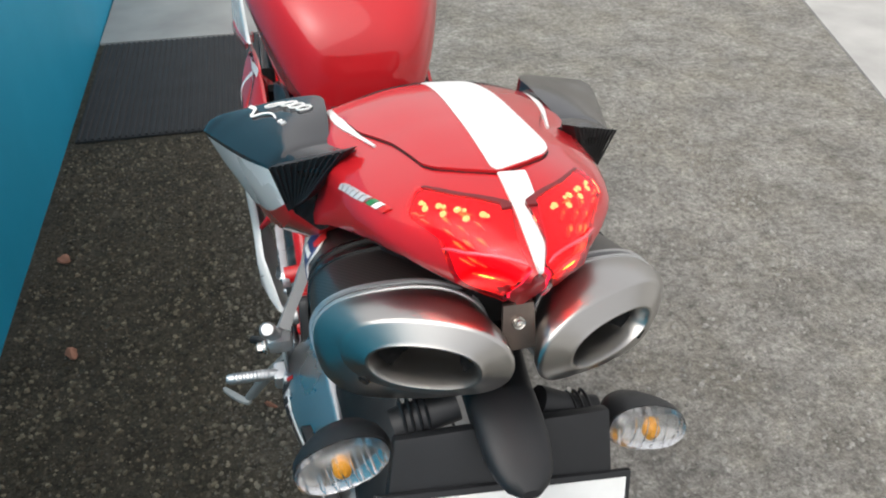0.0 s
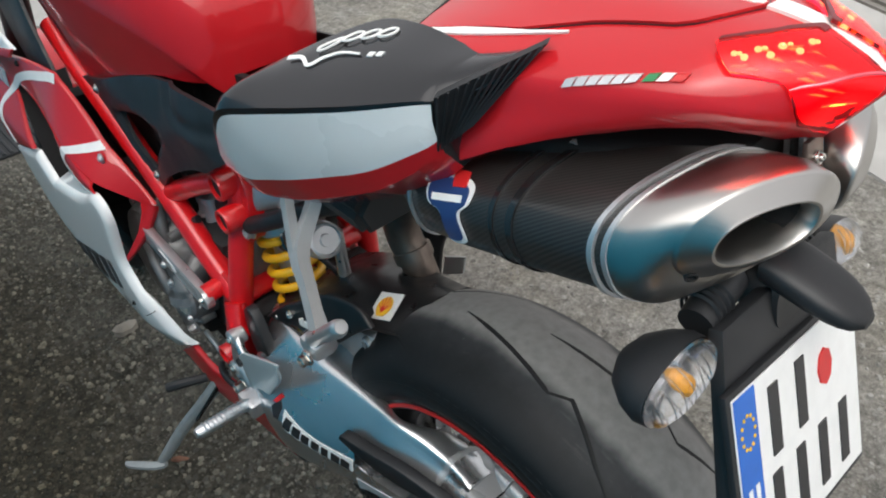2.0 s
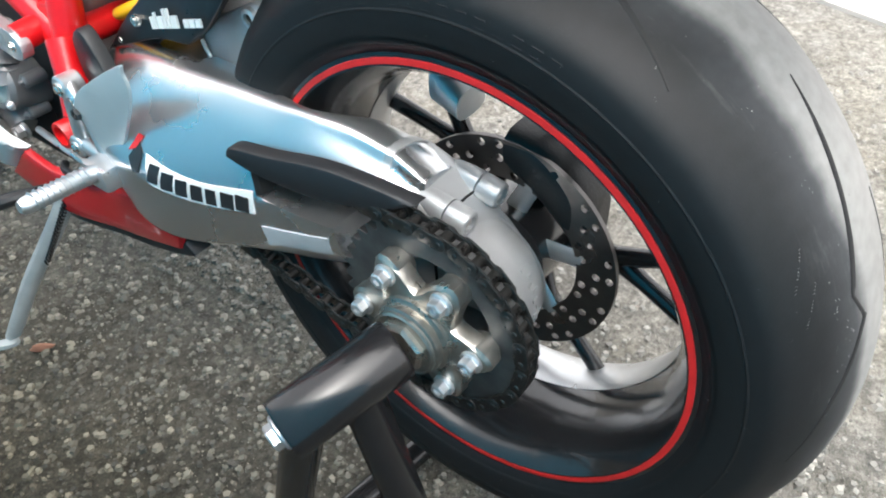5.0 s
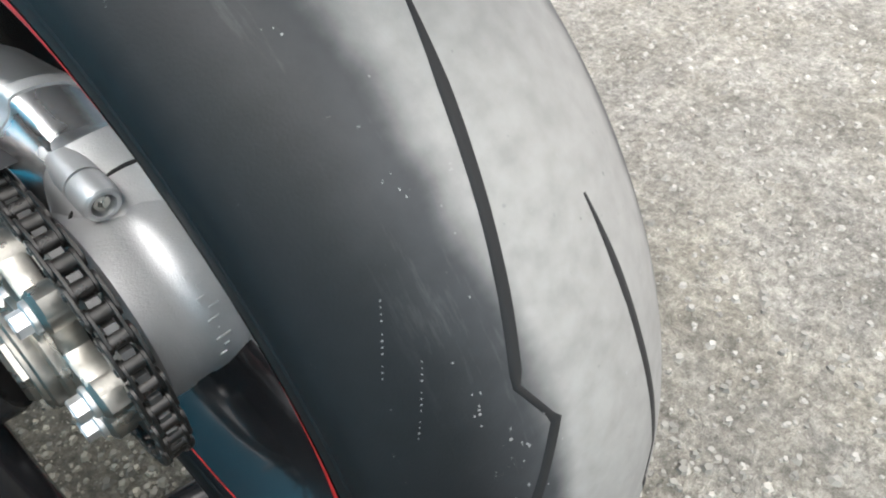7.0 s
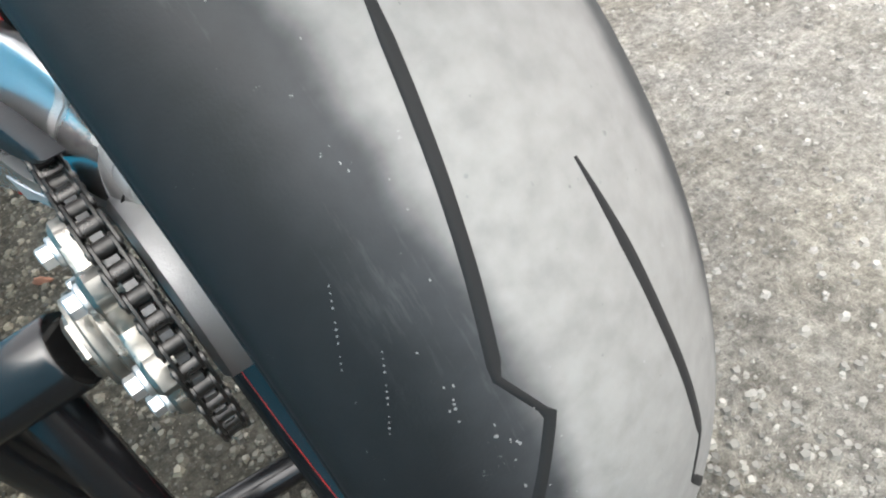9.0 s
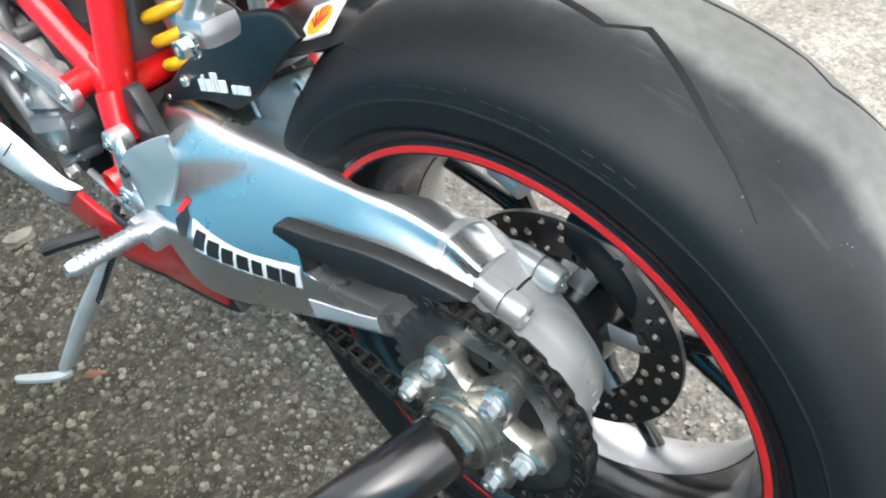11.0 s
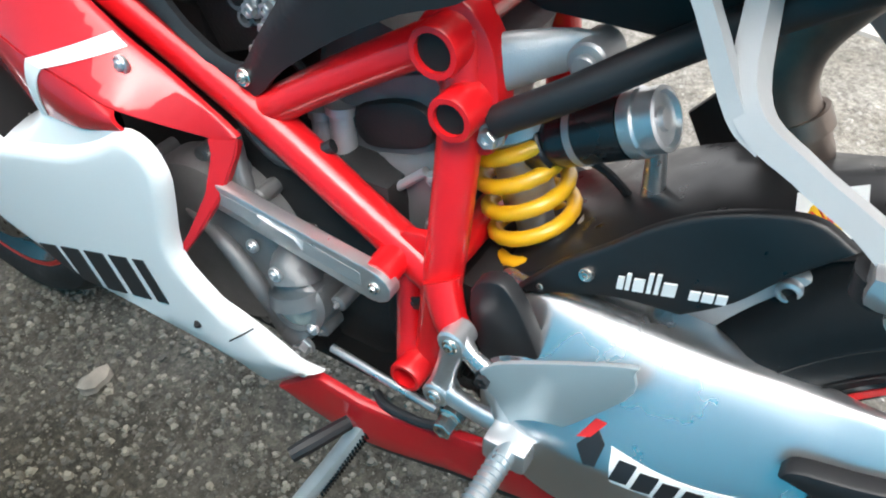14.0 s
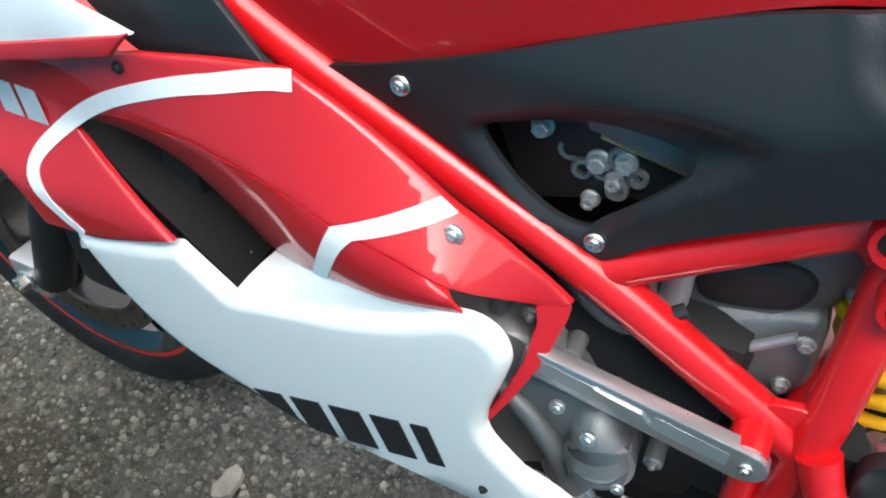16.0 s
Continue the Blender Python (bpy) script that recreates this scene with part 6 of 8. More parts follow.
for s in (-1, 1):
    m3 = (lambda p: Vector(p)) if s < 0 else (lambda p: Vector(mirror_x(p, X0)))
    cur = [spline([(r[1 + j][0], r[0], r[1 + j][1]) for r in WING], 6) for j in range(4)]
    bm = bmesh.new()
    rings, n = [], len(cur[0])
    for i in range(n):
        a, b, c, d = (cur[j][i] for j in range(4))
        ring = [a, a.lerp(b, 0.25) + Vector((0, 0, 0.004)), a.lerp(b, 0.5) + Vector((0, 0, 0.007)), a.lerp(b, 0.75) + Vector((0, 0, 0.007)), a.lerp(b, 0.93) + Vector((0, 0, 0.003)), b,
                b.lerp(c, 0.06), b.lerp(c, 0.35) + Vector((-0.003, 0, 0)), b.lerp(c, 0.74) + Vector((-0.003, 0, 0)), b.lerp(c, 0.95), c, c.lerp(d, 0.5) + Vector((0, 0, -0.014)), d]
        rings.append([m3(p) for p in ring])
    skin(bm, rings, mats=[0, 0, 0, 0, 0, 0, 1, 1, 2, 2, 2, 2, 0])
    wing = part("side_wing", bm, [WING_BLACK, WHITE, RED], bike, "black-topped white side wing of the seat")
    # mesh vent behind the wing
    c4 = [m3(p) for p in ((-0.137, 0.018, 1.070), (-0.075, -0.026, 1.104), (-0.1075, 0.008, 1.043), (-0.124, 0.029, 1.018))]
    part("vent_mesh", slab(c4, 0.01, (-1, -0.6, 0) if s < 0 else (1, -0.6, 0)), BLACK_PLASTIC, wing, "black mesh vent")
    for k in range(11):
        q = (k + 0.5) / 11
        part("mesh_rib", tube([c4[0].lerp(c4[1], q) + Vector((-0.002 if s < 0 else 0.002, -0.0012, 0)), c4[3].lerp(c4[2], q) + Vector((-0.002 if s < 0 else 0.002, -0.0012, 0))], 0.0009, 6), BLACK_PLASTIC, wing)
    # black shoulder that runs from the wing's top into the tail
    bm = bmesh.new()
    skin(bm, [[m3(p) for p in [Vector((xi, y, zi)).lerp(Vector((xo, y, zo)), t) + Vector((0, 0, e)) for t, e in ((0, 0), (0.25, 0.004), (0.5, 0.007), (0.75, 0.007), (0.93, 0.003), (1, 0))] + [Vector((xo + 0.004, y, zo - 0.007)), Vector((xi, y, zo - 0.010))]]
              for y, xo, zo, xi, zi in ((0.026, -0.1330, 1.0630, -0.084, 1.083), (0.014, -0.1235, 1.0680, -0.080, 1.086), (0.004, -0.1140, 1.0720, -0.075, 1.089), (-0.005, -0.1020, 1.0770, -0.069, 1.092), (-0.014, -0.0820, 1.0860, -0.062, 1.095))])
    part("shoulder", bm, WING_BLACK, wing)
    # white sweep along the top, and a short script line as plain bars
    sweep_lo, sweep_hi = along([(0.14, 0.55), (0.113, 0.525), (0.036, 0.445), (-0.024, 0.368)]), along([(0.14, 0.475), (0.113, 0.460), (0.003, 0.387), (-0.024, 0.358)])
    part("white_edge", tail_patch(0.14, -0.025, lambda v: sweep_hi(0.14 - 0.165 * v), lambda v: sweep_lo(0.14 - 0.165 * v), 0.0020, 24, 4, s, 0.003), WHITE_DECAL, wing)
    if s < 0:
        def wing_pt(y, q, lift=0.0012):
            for r1, r2 in zip(WING, WING[1:]):
                if r1[0] <= y <= r2[0]:
                    w = (y - r1[0]) / (r2[0] - r1[0])
                    p = [Vector((r[1 + j][0], r[0], r[1 + j][1])) for r in (r1, r2) for j in (0, 1)]
                    c = p[0].lerp(p[2], w).lerp(p[1].lerp(p[3], w), q)
                    return c + Vector((-0.3 * lift, 0, lift + 0.007 * min(1, q / 0.35, (1 - q) / 0.12)))
        part("script_line", ribbon([wing_pt(y, q) for y, q in ((0.176, 0.36), (0.163, 0.44), (0.150, 0.60), (0.143, 0.54), (0.130, 0.49), (0.112, 0.50))], lambda t: 0.0045 - 0.0025 * t, (-0.35, 0, 0.94), 0.0009), WHITE_DECAL, wing)
        for y, q in ((0.105, 0.485), (0.097, 0.48)):
            part("script_bar", slab([wing_pt(y, q - 0.02), wing_pt(y - 0.005, q - 0.02), wing_pt(y - 0.005, q + 0.03), wing_pt(y, q + 0.03)], 0.002, (-0.35, 0, 0.94)), WHITE_DECAL, wing)
        for k in range(4):
            y, q = 0.150 - 0.0135 * k, 0.33 - 0.045 * k
            ring = [wing_pt(y - 0.0060 * math.cos(t) + 0.002 * math.sin(t), q + 0.075 * math.sin(t), 0.0014) for t in (2 * math.pi * j / 14 for j in range(15))]
            part("script_bar", tube(ring, 0.0011, 6), WHITE_DECAL, wing)

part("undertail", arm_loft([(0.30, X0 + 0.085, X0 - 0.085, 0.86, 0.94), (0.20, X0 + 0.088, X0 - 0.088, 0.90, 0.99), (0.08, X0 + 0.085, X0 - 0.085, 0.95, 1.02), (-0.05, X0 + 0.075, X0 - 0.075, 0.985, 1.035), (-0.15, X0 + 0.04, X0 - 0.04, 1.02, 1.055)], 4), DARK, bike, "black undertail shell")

# ---- silencers ----
def silencer(s):
    m3 = (lambda p: Vector(p)) if s < 0 else (lambda p: Vector(mirror_x(p, X0)))
    root = empty("silencer", "", "")
    root.parent = bike
    tagged(root, "carbon-sleeved silencer with brushed steel end cap")
    p0, p1 = m3((-0.056, 0.085, 0.931)), m3((-0.058, -0.145, 1.011))
    a = (p1 - p0).normalized()
    side = Vector((1, 0, 0))
    up = side.cross(a).normalized()
    if up.z < 0:
        up = -up
    tw = -0.16 * s
    right, upv = (side * math.cos(tw) + up * math.sin(tw)), (up * math.cos(tw) - side * math.sin(tw))
    slant = lambda t: -s * 0.42 * max(0.0, min(1.0, (t - 0.3) / 0.5))
    ring = lambda t, hw, hh, pw=2.5: super_ring(p0.lerp(p1, t), right + a * slant(t), upv, hw, hh, pw, 48)
    bm = bmesh.new()
    skin(bm, [ring(-0.12, 0.036, 0.028), ring(-0.04, 0.046, 0.034), ring(0.03, 0.0525, 0.0380), ring(0.25, 0.0575, 0.0400), ring(0.45, 0.0592, 0.0408), ring(0.6, 0.0605, 0.0412), ring(0.8, 0.0610, 0.0416), ring(1.01, 0.0615, 0.0420)])
    part("sleeve", bm, CARBON, root)
    for t0, t1 in ((0.02, 0.035), (0.49, 0.515), (0.59, 0.625), (0.955, 0.972)):
        g = lambda t: (0.0525 + 0.0095 * min(1, t * 1.3), 0.0380 + 0.0038 * min(1, t * 1.3))
        bm = bmesh.new()
        rr = []
        for t, e in ((t0, 0.0), (t0, 0.0022), (t1, 0.0022), (t1, 0.0)):
            hw, hh = g(t)
            rr.append(ring(t, hw + e, hh + e))
        skin(bm, rr, caps=False)
        part("band", bm, ALU if t0 > 0.8 or t0 < 0.1 else BLACK_GLOSS, root)
    # end cap: from the oval sleeve to a slanted mouth
    f = m3((-0.0505, -0.1895, 1.0255))
    nf = m3((-0.0505 - 0.37, -0.1895 - 0.90, 1.0255 - 0.02)) - f
    nf.normalize()
    fr = m3((-0.0505 + 0.90, -0.1895 - 0.37, 1.0255 + 0.05)) - f
    fr.normalize()
    if s > 0:
        fr = -fr
    fu = nf.cross(fr).normalized()
    if fu.z < 0:
        fu = -fu
    mouth = lambda d, hw, hh, pw=2.3: super_ring(f + nf * d, fr, fu, hw, hh, pw, 48)
    base0 = ring(1.0, 0.0620, 0.0424)
    base1 = ring(1.05, 0.0620, 0.0424)
    base2 = [q.lerp(r, 0.55) + (q - p1).normalized() * 0.003 for q, r in zip(base1, mouth(-0.010, 0.0605, 0.0360))]
    bm = bmesh.new()
    skin(bm, [base0, base1, base2, mouth(-0.0105, 0.0612, 0.0365), mouth(-0.0085, 0.0605, 0.0360), mouth(-0.0072, 0.0585, 0.0345), mouth(-0.0010, 0.0425, 0.0232), mouth(0.0006, 0.0402, 0.0214), mouth(0.0004, 0.0382, 0.0200), mouth(-0.003, 0.0366, 0.0188), mouth(-0.012, 0.0350, 0.0178), mouth(-0.05, 0.031, 0.016)], caps=False)
    part("end_cap", bm, BRUSHED, root, "brushed steel end cap with oval mouth", sharp=40)
    bm = bmesh.new()
    skin(bm, [mouth(-0.012, 0.0338, 0.0184), mouth(-0.05, 0.030, 0.0158), mouth(-0.0501, 0.001, 0.001)], caps=False)
    part("baffle", bm, DARK, root)
    bm = bmesh.new()
    skin(bm, [ring(0.997, 0.0620, 0.0424), ring(0.997, 0.0630, 0.0434), ring(1.012, 0.0630, 0.0434), ring(1.012, 0.0620, 0.0424)], caps=False)
    part("band", bm, ALU, root)
    c = m3((-0.0885, -0.1660, 0.9985))
    out = (c - f).normalized() * 0.4 + nf
    part("cap_rivet", lathe([(-0.004, 0.0045), (0.0012, 0.0045), (0.0014, 0.003), (-0.002, 0.0025), (-0.002, 0)], c, out, 14), DARK, root)
    # clamp bolt on top
    top = p0.lerp(p1, 0.61) + upv * 0.044 + right * (0.030 if s < 0 else -0.030)
    part("clamp_bolt", tube([top - right * 0.02 * -s, top + right * 0.012 * -s], 0.0045, 10), ALU, root)
    if s < 0:
        # shield-shaped badge as plain fields
        def wrap(u, v, d):
            q = p0.lerp(p1, 0.165 + u)
            ang = math.pi + v * 1.12 - 0.42
            hw, hh = 0.0580 - d, 0.0403 - d
            ca, sa = math.cos(ang), math.sin(ang)
            return q + right * hw * math.copysign(abs(ca) ** 0.8, ca) + upv * hh * math.copysign(abs(sa) ** 0.8, sa)
        shield = [(0.02, -0.50), (0.12, -0.55), (0.20, -0.40), (0.195, -0.10), (0.15, 0.10), (0.145, 0.52), (0.06, 0.60), (0.055, 0.15), (-0.005, -0.02), (-0.02, -0.35)]
        part("badge", panel(shield, None, 0.0012, 0.0, 0.05, place=lambda u, v, d: wrap(u, v, d - 0.0022)), WHITE_DECAL, root)
        small = [(0.085 + (u - 0.085) * 0.86, 0.03 + (v - 0.03) * 0.86) for u, v in shield]
        part("badge", panel(small, None, 0.0012, 0.0, 0.05, place=lambda u, v, d: wrap(u, v, d - 0.0030)), NAVY_DECAL, root)
        part("badge", panel([(0.09, -0.62, 1), (0.16, -0.60, 1), (0.17, -0.35, 1), (0.11, -0.33, 1)], None, 0.0012, 0.0, 0.05, place=lambda u, v, d: wrap(u, v, d - 0.0038)), RED_DECAL, root)
        part("badge", panel([(0.02, -0.18, 1), (0.165, -0.22, 1), (0.165, -0.10, 1), (0.02, -0.06, 1)], None, 0.0012, 0.0, 0.05, place=lambda u, v, d: wrap(u, v, d - 0.0038)), WHITE_DECAL, root)
    return root


silencer(-1)
silencer(1)
part("link_pipe", tube([(0.060, 0.245, 0.58), (0.050, 0.258, 0.645), (0.045, 0.287, 0.700), (0.040, 0.275, 0.76), (0.010, 0.20, 0.86), (-0.03, 0.12, 0.92), (-0.05, 0.085, 0.934)], [0.023, 0.023, 0.024, 0.025, 0.026, 0.028, 0.03], 20, 5), HEATED, bike, "heat-tinted exhaust pipe")
part("pipe_clamp", lathe([(-0.008, 0.023), (-0.008, 0.027), (0.008, 0.027), (0.008, 0.023)], (0.048, 0.270, 0.668), (0, 0.5, 0.85), 24), HEATED, bike)
part("pipe_shield", panel([(0.362, 0.614, 1), (0.300, 0.690), (0.262, 0.735, 1), (0.262, 0.705), (0.273, 0.681), (0.290, 0.640), (0.300, 0.609), (0.306, 0.540, 1), (0.333, 0.562)], lambda y, z: 0.125 - 0.2 * (y - 0.30), 0.004, 0.003, 0.03), BLACK_PLASTIC, bike, "black heat shield")
part("pipe_flange", slab([(0.185, 0.356, 0.524), (0.185, 0.309, 0.552), (0.185, 0.314, 0.514), (0.185, 0.362, 0.481)], 0.004, (-1, 0, 0), 0.001), GREY_PAINT, bike, "grey folded bracket")
part("silencer_bracket", slab([(X0 - 0.010, -0.176, 1.058), (X0 + 0.012, -0.176, 1.058), (X0 + 0.014, -0.186, 1.024), (X0 - 0.012, -0.186, 1.024)], 0.004, (0, -1, 0.2), 0.001), HEATED, bike, "folded steel bracket between the silencers")
part("bracket_screw", button_bolt((X0, -0.181, 1.046), (0, -0.9, 0.4), 0.005), STEEL, bike)

# ---- plate carrier, indicators, number plate ----
carrier_root = empty("plate_carrier", "", "")
carrier_root.parent = bike
tagged(carrier_root, "black plastic number plate carrier")
bm = bmesh.new()
rings = []
for t in range(9):
    k = t / 8
    c = Vector((X0, -0.085 - 0.115 * k, 0.965 - 0.03 * math.sin(k * 1.5)))
    rings.append(super_ring(c, (1, 0, 0), (0, 0.25, 0.97), 0.030 - 0.004 * k, 0.022, 3.0, 24))
skin(bm, rings)
part("arm", bm, BLACK_PLASTIC, carrier_root)
bm = bmesh.new()
rings = []
for t in range(11):
    k = t / 10
    c = Vector((X0 - 0.006, -0.180 - 0.072 * k, 0.964 - 0.010 * k - 0.004 * k * k))
    w = 0.026 * math.sqrt(max(0.02, 1 - (k * 0.98) ** 4))
    rings.append(super_ring(c, (1, 0, 0), (0, 0.2, 0.98), w, 0.0135 * math.sqrt(max(0.03, 1 - (k * 0.98) ** 4)), 2.6, 24))
skin(bm, rings)
part("plate_lamp", bm, BLACK_PLASTIC, carrier_root, "rounded black plate lamp hood")
PL = [Vector((-0.092, -0.212, 0.922)), Vector((0.114, -0.214, 0.895))]
right = (PL[1] - PL[0]).normalized()
down = Vector((-0.03, -0.42, -0.90))
down = (down - right * down.dot(right)).normalized()
pn = right.cross(down).normalized()
if pn.y > 0:
    pn = -pn
part("backing", slab([(X0 - 0.09, -0.19, 0.955), (X0 + 0.08, -0.19, 0.945), PL[1] + down * 0.12 - pn * 0.008, PL[0] + down * 0.12 - pn * 0.008], 0.012, pn, 0.003), BLACK_PLASTIC, carrier_root)
plate = part("number_plate", slab([PL[0], PL[1], PL[1] + down * 0.165, PL[0] + down * 0.165], 0.006, pn, 0.002), BLACK_PLASTIC, bike, "white number plate in a black frame")
at = lambda u, v, lift=0.0: PL[0] + right * u + down * v + pn * lift
W = 0.2075
part("plate_face", slab([at(0.005, 0.005, 0.0012), at(W - 0.005, 0.005, 0.0012), at(W - 0.005, 0.158, 0.0012), at(0.005, 0.158, 0.0012)], 0.001, pn), WHITE_DECAL, plate)
part("plate_band", slab([at(0.006, 0.006, 0.0020), at(0.034, 0.006, 0.0020), at(0.034, 0.108, 0.0020), at(0.006, 0.108, 0.0020)], 0.001, pn), BLUE_DECAL, plate)
bm = bmesh.new()
for k in range(12):
    t = 2 * math.pi * k / 12
    c = at(0.020 + 0.009 * math.cos(t), 0.036 + 0.013 * math.sin(t), 0.0022)
    skin(bm, [[c + right * 0.0016 * math.cos(q * 1.2566) + down * 0.0016 * math.sin(q * 1.2566) + pn * e for q in range(5)] for e in (0, 0.0006)])
part("plate_star", bm, YELLOW_DECAL, plate)
for u0, u1, v0, v1 in ((0.052, 0.066, 0.018, 0.074), (0.094, 0.108, 0.018, 0.074), (0.048, 0.062, 0.088, 0.144), (0.086, 0.100, 0.088, 0.144), (0.124, 0.138, 0.088, 0.144), (0.162, 0.176, 0.088, 0.144)):
    part("plate_bar", slab([at(u0, v0, 0.0024), at(u1, v0, 0.0024), at(u1, v1, 0.0024), at(u0, v1, 0.0024)], 0.0012, pn), BLACK_DECAL, plate)
bm = bmesh.new()
skin(bm, [[at(0.142 + 0.012 * math.cos(q * math.pi / 4), 0.044 + 0.016 * math.sin(q * math.pi / 4), e) for q in range(8)] for e in (0.0012, 0.0026)])
part("plate_seal", bm, RED_DECAL, plate)
for u0 in (0.012, 0.022):
    part("plate_bar", slab([at(u0, 0.080, 0.0028), at(u0 + 0.005, 0.080, 0.0028), at(u0 + 0.005, 0.096, 0.0028), at(u0, 0.096, 0.0028)], 0.0006, pn), WHITE_DECAL, plate)

for s in (-1, 1):
    lift = 0.0 if s < 0 else -0.026
    m3 = (lambda p: Vector(p)) if s < 0 else (lambda p: Vector(mirror_x((p[0], p[1], p[2] - 0.026), 0.0135)))
    ind = empty("indicator", "", "")
    ind.parent = bike
    tagged(ind, "rear turn indicator with clear lens and amber bulb")
    bm = bmesh.new()
    add_tube(bm, [m3((-0.020, -0.165, 0.955 if s < 0 else 0.965)), m3((-0.050, -0.168, 0.950)), m3((-0.070, -0.170, 0.946))], 0.0135, 16, 3)
    for k in range(4):
        c = m3((-0.044 - k * 0.006, -0.1675, 0.951))
        add_lathe(bm, [(-0.0014, 0.0135), (0, 0.0158), (0.0014, 0.0135)], c, (1, 0.05, 0.1), 16)
    part("stalk", bm, BLACK_PLASTIC, ind)
    c = m3((-0.111, -0.182, 0.932))
    al = (m3((-0.145, -0.190, 0.9225)) - m3((-0.077, -0.190, 0.9435))).normalized()
    bk = Vector((0.0, -0.93, 0.30))
    bk = (bk - al * bk.dot(al)).normalized()
    uu = al.cross(bk).normalized()
    ring = lambda d, hw, hh: super_ring(c + bk * d, al, uu, hw, hh, 2.3, 32)
    bm = bmesh.new()
    skin(bm, [ring(0.004, 0.0375, 0.0205), ring(-0.006, 0.0382, 0.0212), ring(-0.018, 0.034, 0.0190), ring(-0.032, 0.024, 0.0145), ring(-0.040, 0.010, 0.008)])
    part("housing", bm, BLACK_PLASTIC, ind)
    bm = bmesh.new()
    skin(bm, [ring(0.002, 0.0365, 0.0198), ring(0.005, 0.0372, 0.0202), ring(0.011, 0.034, 0.0175), ring(0.0155, 0.026, 0.0125), ring(0.0175, 0.013, 0.006)])
    lens = part("lens", bm, CLEAR, ind, "clear ribbed lens")
    lens.visible_shadow = False
    bm = bmesh.new()
    for k in range(7):
        x = -0.028 + k * 0.0093
        hh = 0.0170 * math.sqrt(max(0.05, 1 - (x / 0.036) ** 2))
        pp = [c + bk * (0.0075 + 0.009 * (1 - (q / 6) ** 2) * (1 - (x / 0.036) ** 2)) + al * x + uu * hh * q / 6 for q in range(-6, 7, 2)]
        add_tube(bm, pp, 0.0008, 5)
    part("lens_rib", bm, CLEAR, ind)
    bm = bmesh.new()
    skin(bm, [ring(0.0045, 0.036, 0.0195), ring(0.0042, 0.020, 0.012), ring(0.002, 0.008, 0.006)])
    part("reflector", bm, REFLECTOR, ind)
    bm = bmesh.new()
    add_tube(bm, [c + bk * 0.003, c + bk * 0.008, c + bk * 0.012], [0.0065, 0.0068, 0.0032], 14)
    part("bulb", bm, AMBER, ind)


# ---- side fairing ----
def white_x(y, z):
    """The lower fairing's side: nearly flat, turning under at its lower edge, tucking in to the nose."""
    low = 0.405 + 0.10 * max(0, y - 0.95)
    under = 0.42 + 0.48 * max(0.0, min(1.0, (y - 0.67) / 0.10))
    x = -0.205 + under * max(0, low - z) + 0.012 * max(0, y - 1.0)
    if y < 0.68:
        x += (0.68 - y) * 0.30
    return x


def ease(t):
    t = max(0.0, min(1.0, t))
    return t * t * (3 - 2 * t)


# the upper panel is folded along a ridge that ends as the duct's lip
EDGE_Z = along([(0.679, 0.621), (0.722, 0.657), (0.7675, 0.691), (0.7815, 0.701), (0.830, 0.730), (0.890, 0.763), (0.920, 0.768)])
EDGE_X = along([(0.679, -0.133), (0.722, -0.141), (0.7675, -0.147), (0.830, -0.149), (0.900, -0.153), (0.980, -0.153), (1.20, -0.177)])
RIDGE = [(-0.140, 0.690, 0.6130), (-0.146, 0.704, 0.6180), (-0.168, 0.729, 0.6340), (-0.190, 0.758, 0.6520), (-0.1925, 0.800, 0.6655), (-0.1915, 0.850, 0.6755), (-0.186, 0.892, 0.6840), (-0.178, 0.948, 0.6900), (-0.171, 1.005, 0.6920), (-0.166, 1.078, 0.6850), (-0.163, 1.145, 0.6680)]
RIDGE_Z = along([(p.y, p.z) for p in spline(RIDGE, 6)])
RIDGE_X = along([(p.y, p.x) for p in spline(RIDGE, 6)])


def red_x(y, z):
    """The upper fairing's side: leaning out from its top edge to the ridge, flaring to the white panel before the duct."""
    top, low = EDGE_Z(y), RIDGE_Z(y)
    t = max(-0.3, min(1.15, (top - z) / max(0.004, top - low)))
    rear = EDGE_X(y) + (RIDGE_X(y) - EDGE_X(y)) * t
    front = -0.165 - 0.039 * ease((0.672 - z) / 0.077)
    w = ease(((y - 1.16) * 0.456 - (z - 0.668) * 0.89 + 0.03) / 0.025)
    return rear * (1 - w) + front * w


def strip(pts, width, xf, lift=0.0012, thick=0.001, n=8):
    """A band of paint along (y, z) points, both edges lying on the surface x = xf(y, z)."""
    P = spline([(0, y, z) for y, z in pts], n)
    rings = []
    for i, q in enumerate(P):
        d = (P[min(i + 1, len(P) - 1)] - P[max(i - 1, 0)]).normalized()
        w = (width(i / (len(P) - 1)) if callable(width) else width) / 2
        row = [(q.y - d.z * e * w, q.z + d.y * e * w) for e in (-1, -0.5, 0, 0.5, 1)]
        rings.append([Vector((xf(y, z) - lift, y, z)) for y, z in row] + [Vector((xf(y, z) - lift + thick, y, z)) for y, z in reversed(row)])
    bm = bmesh.new()
    skin(bm, rings)
    return bm


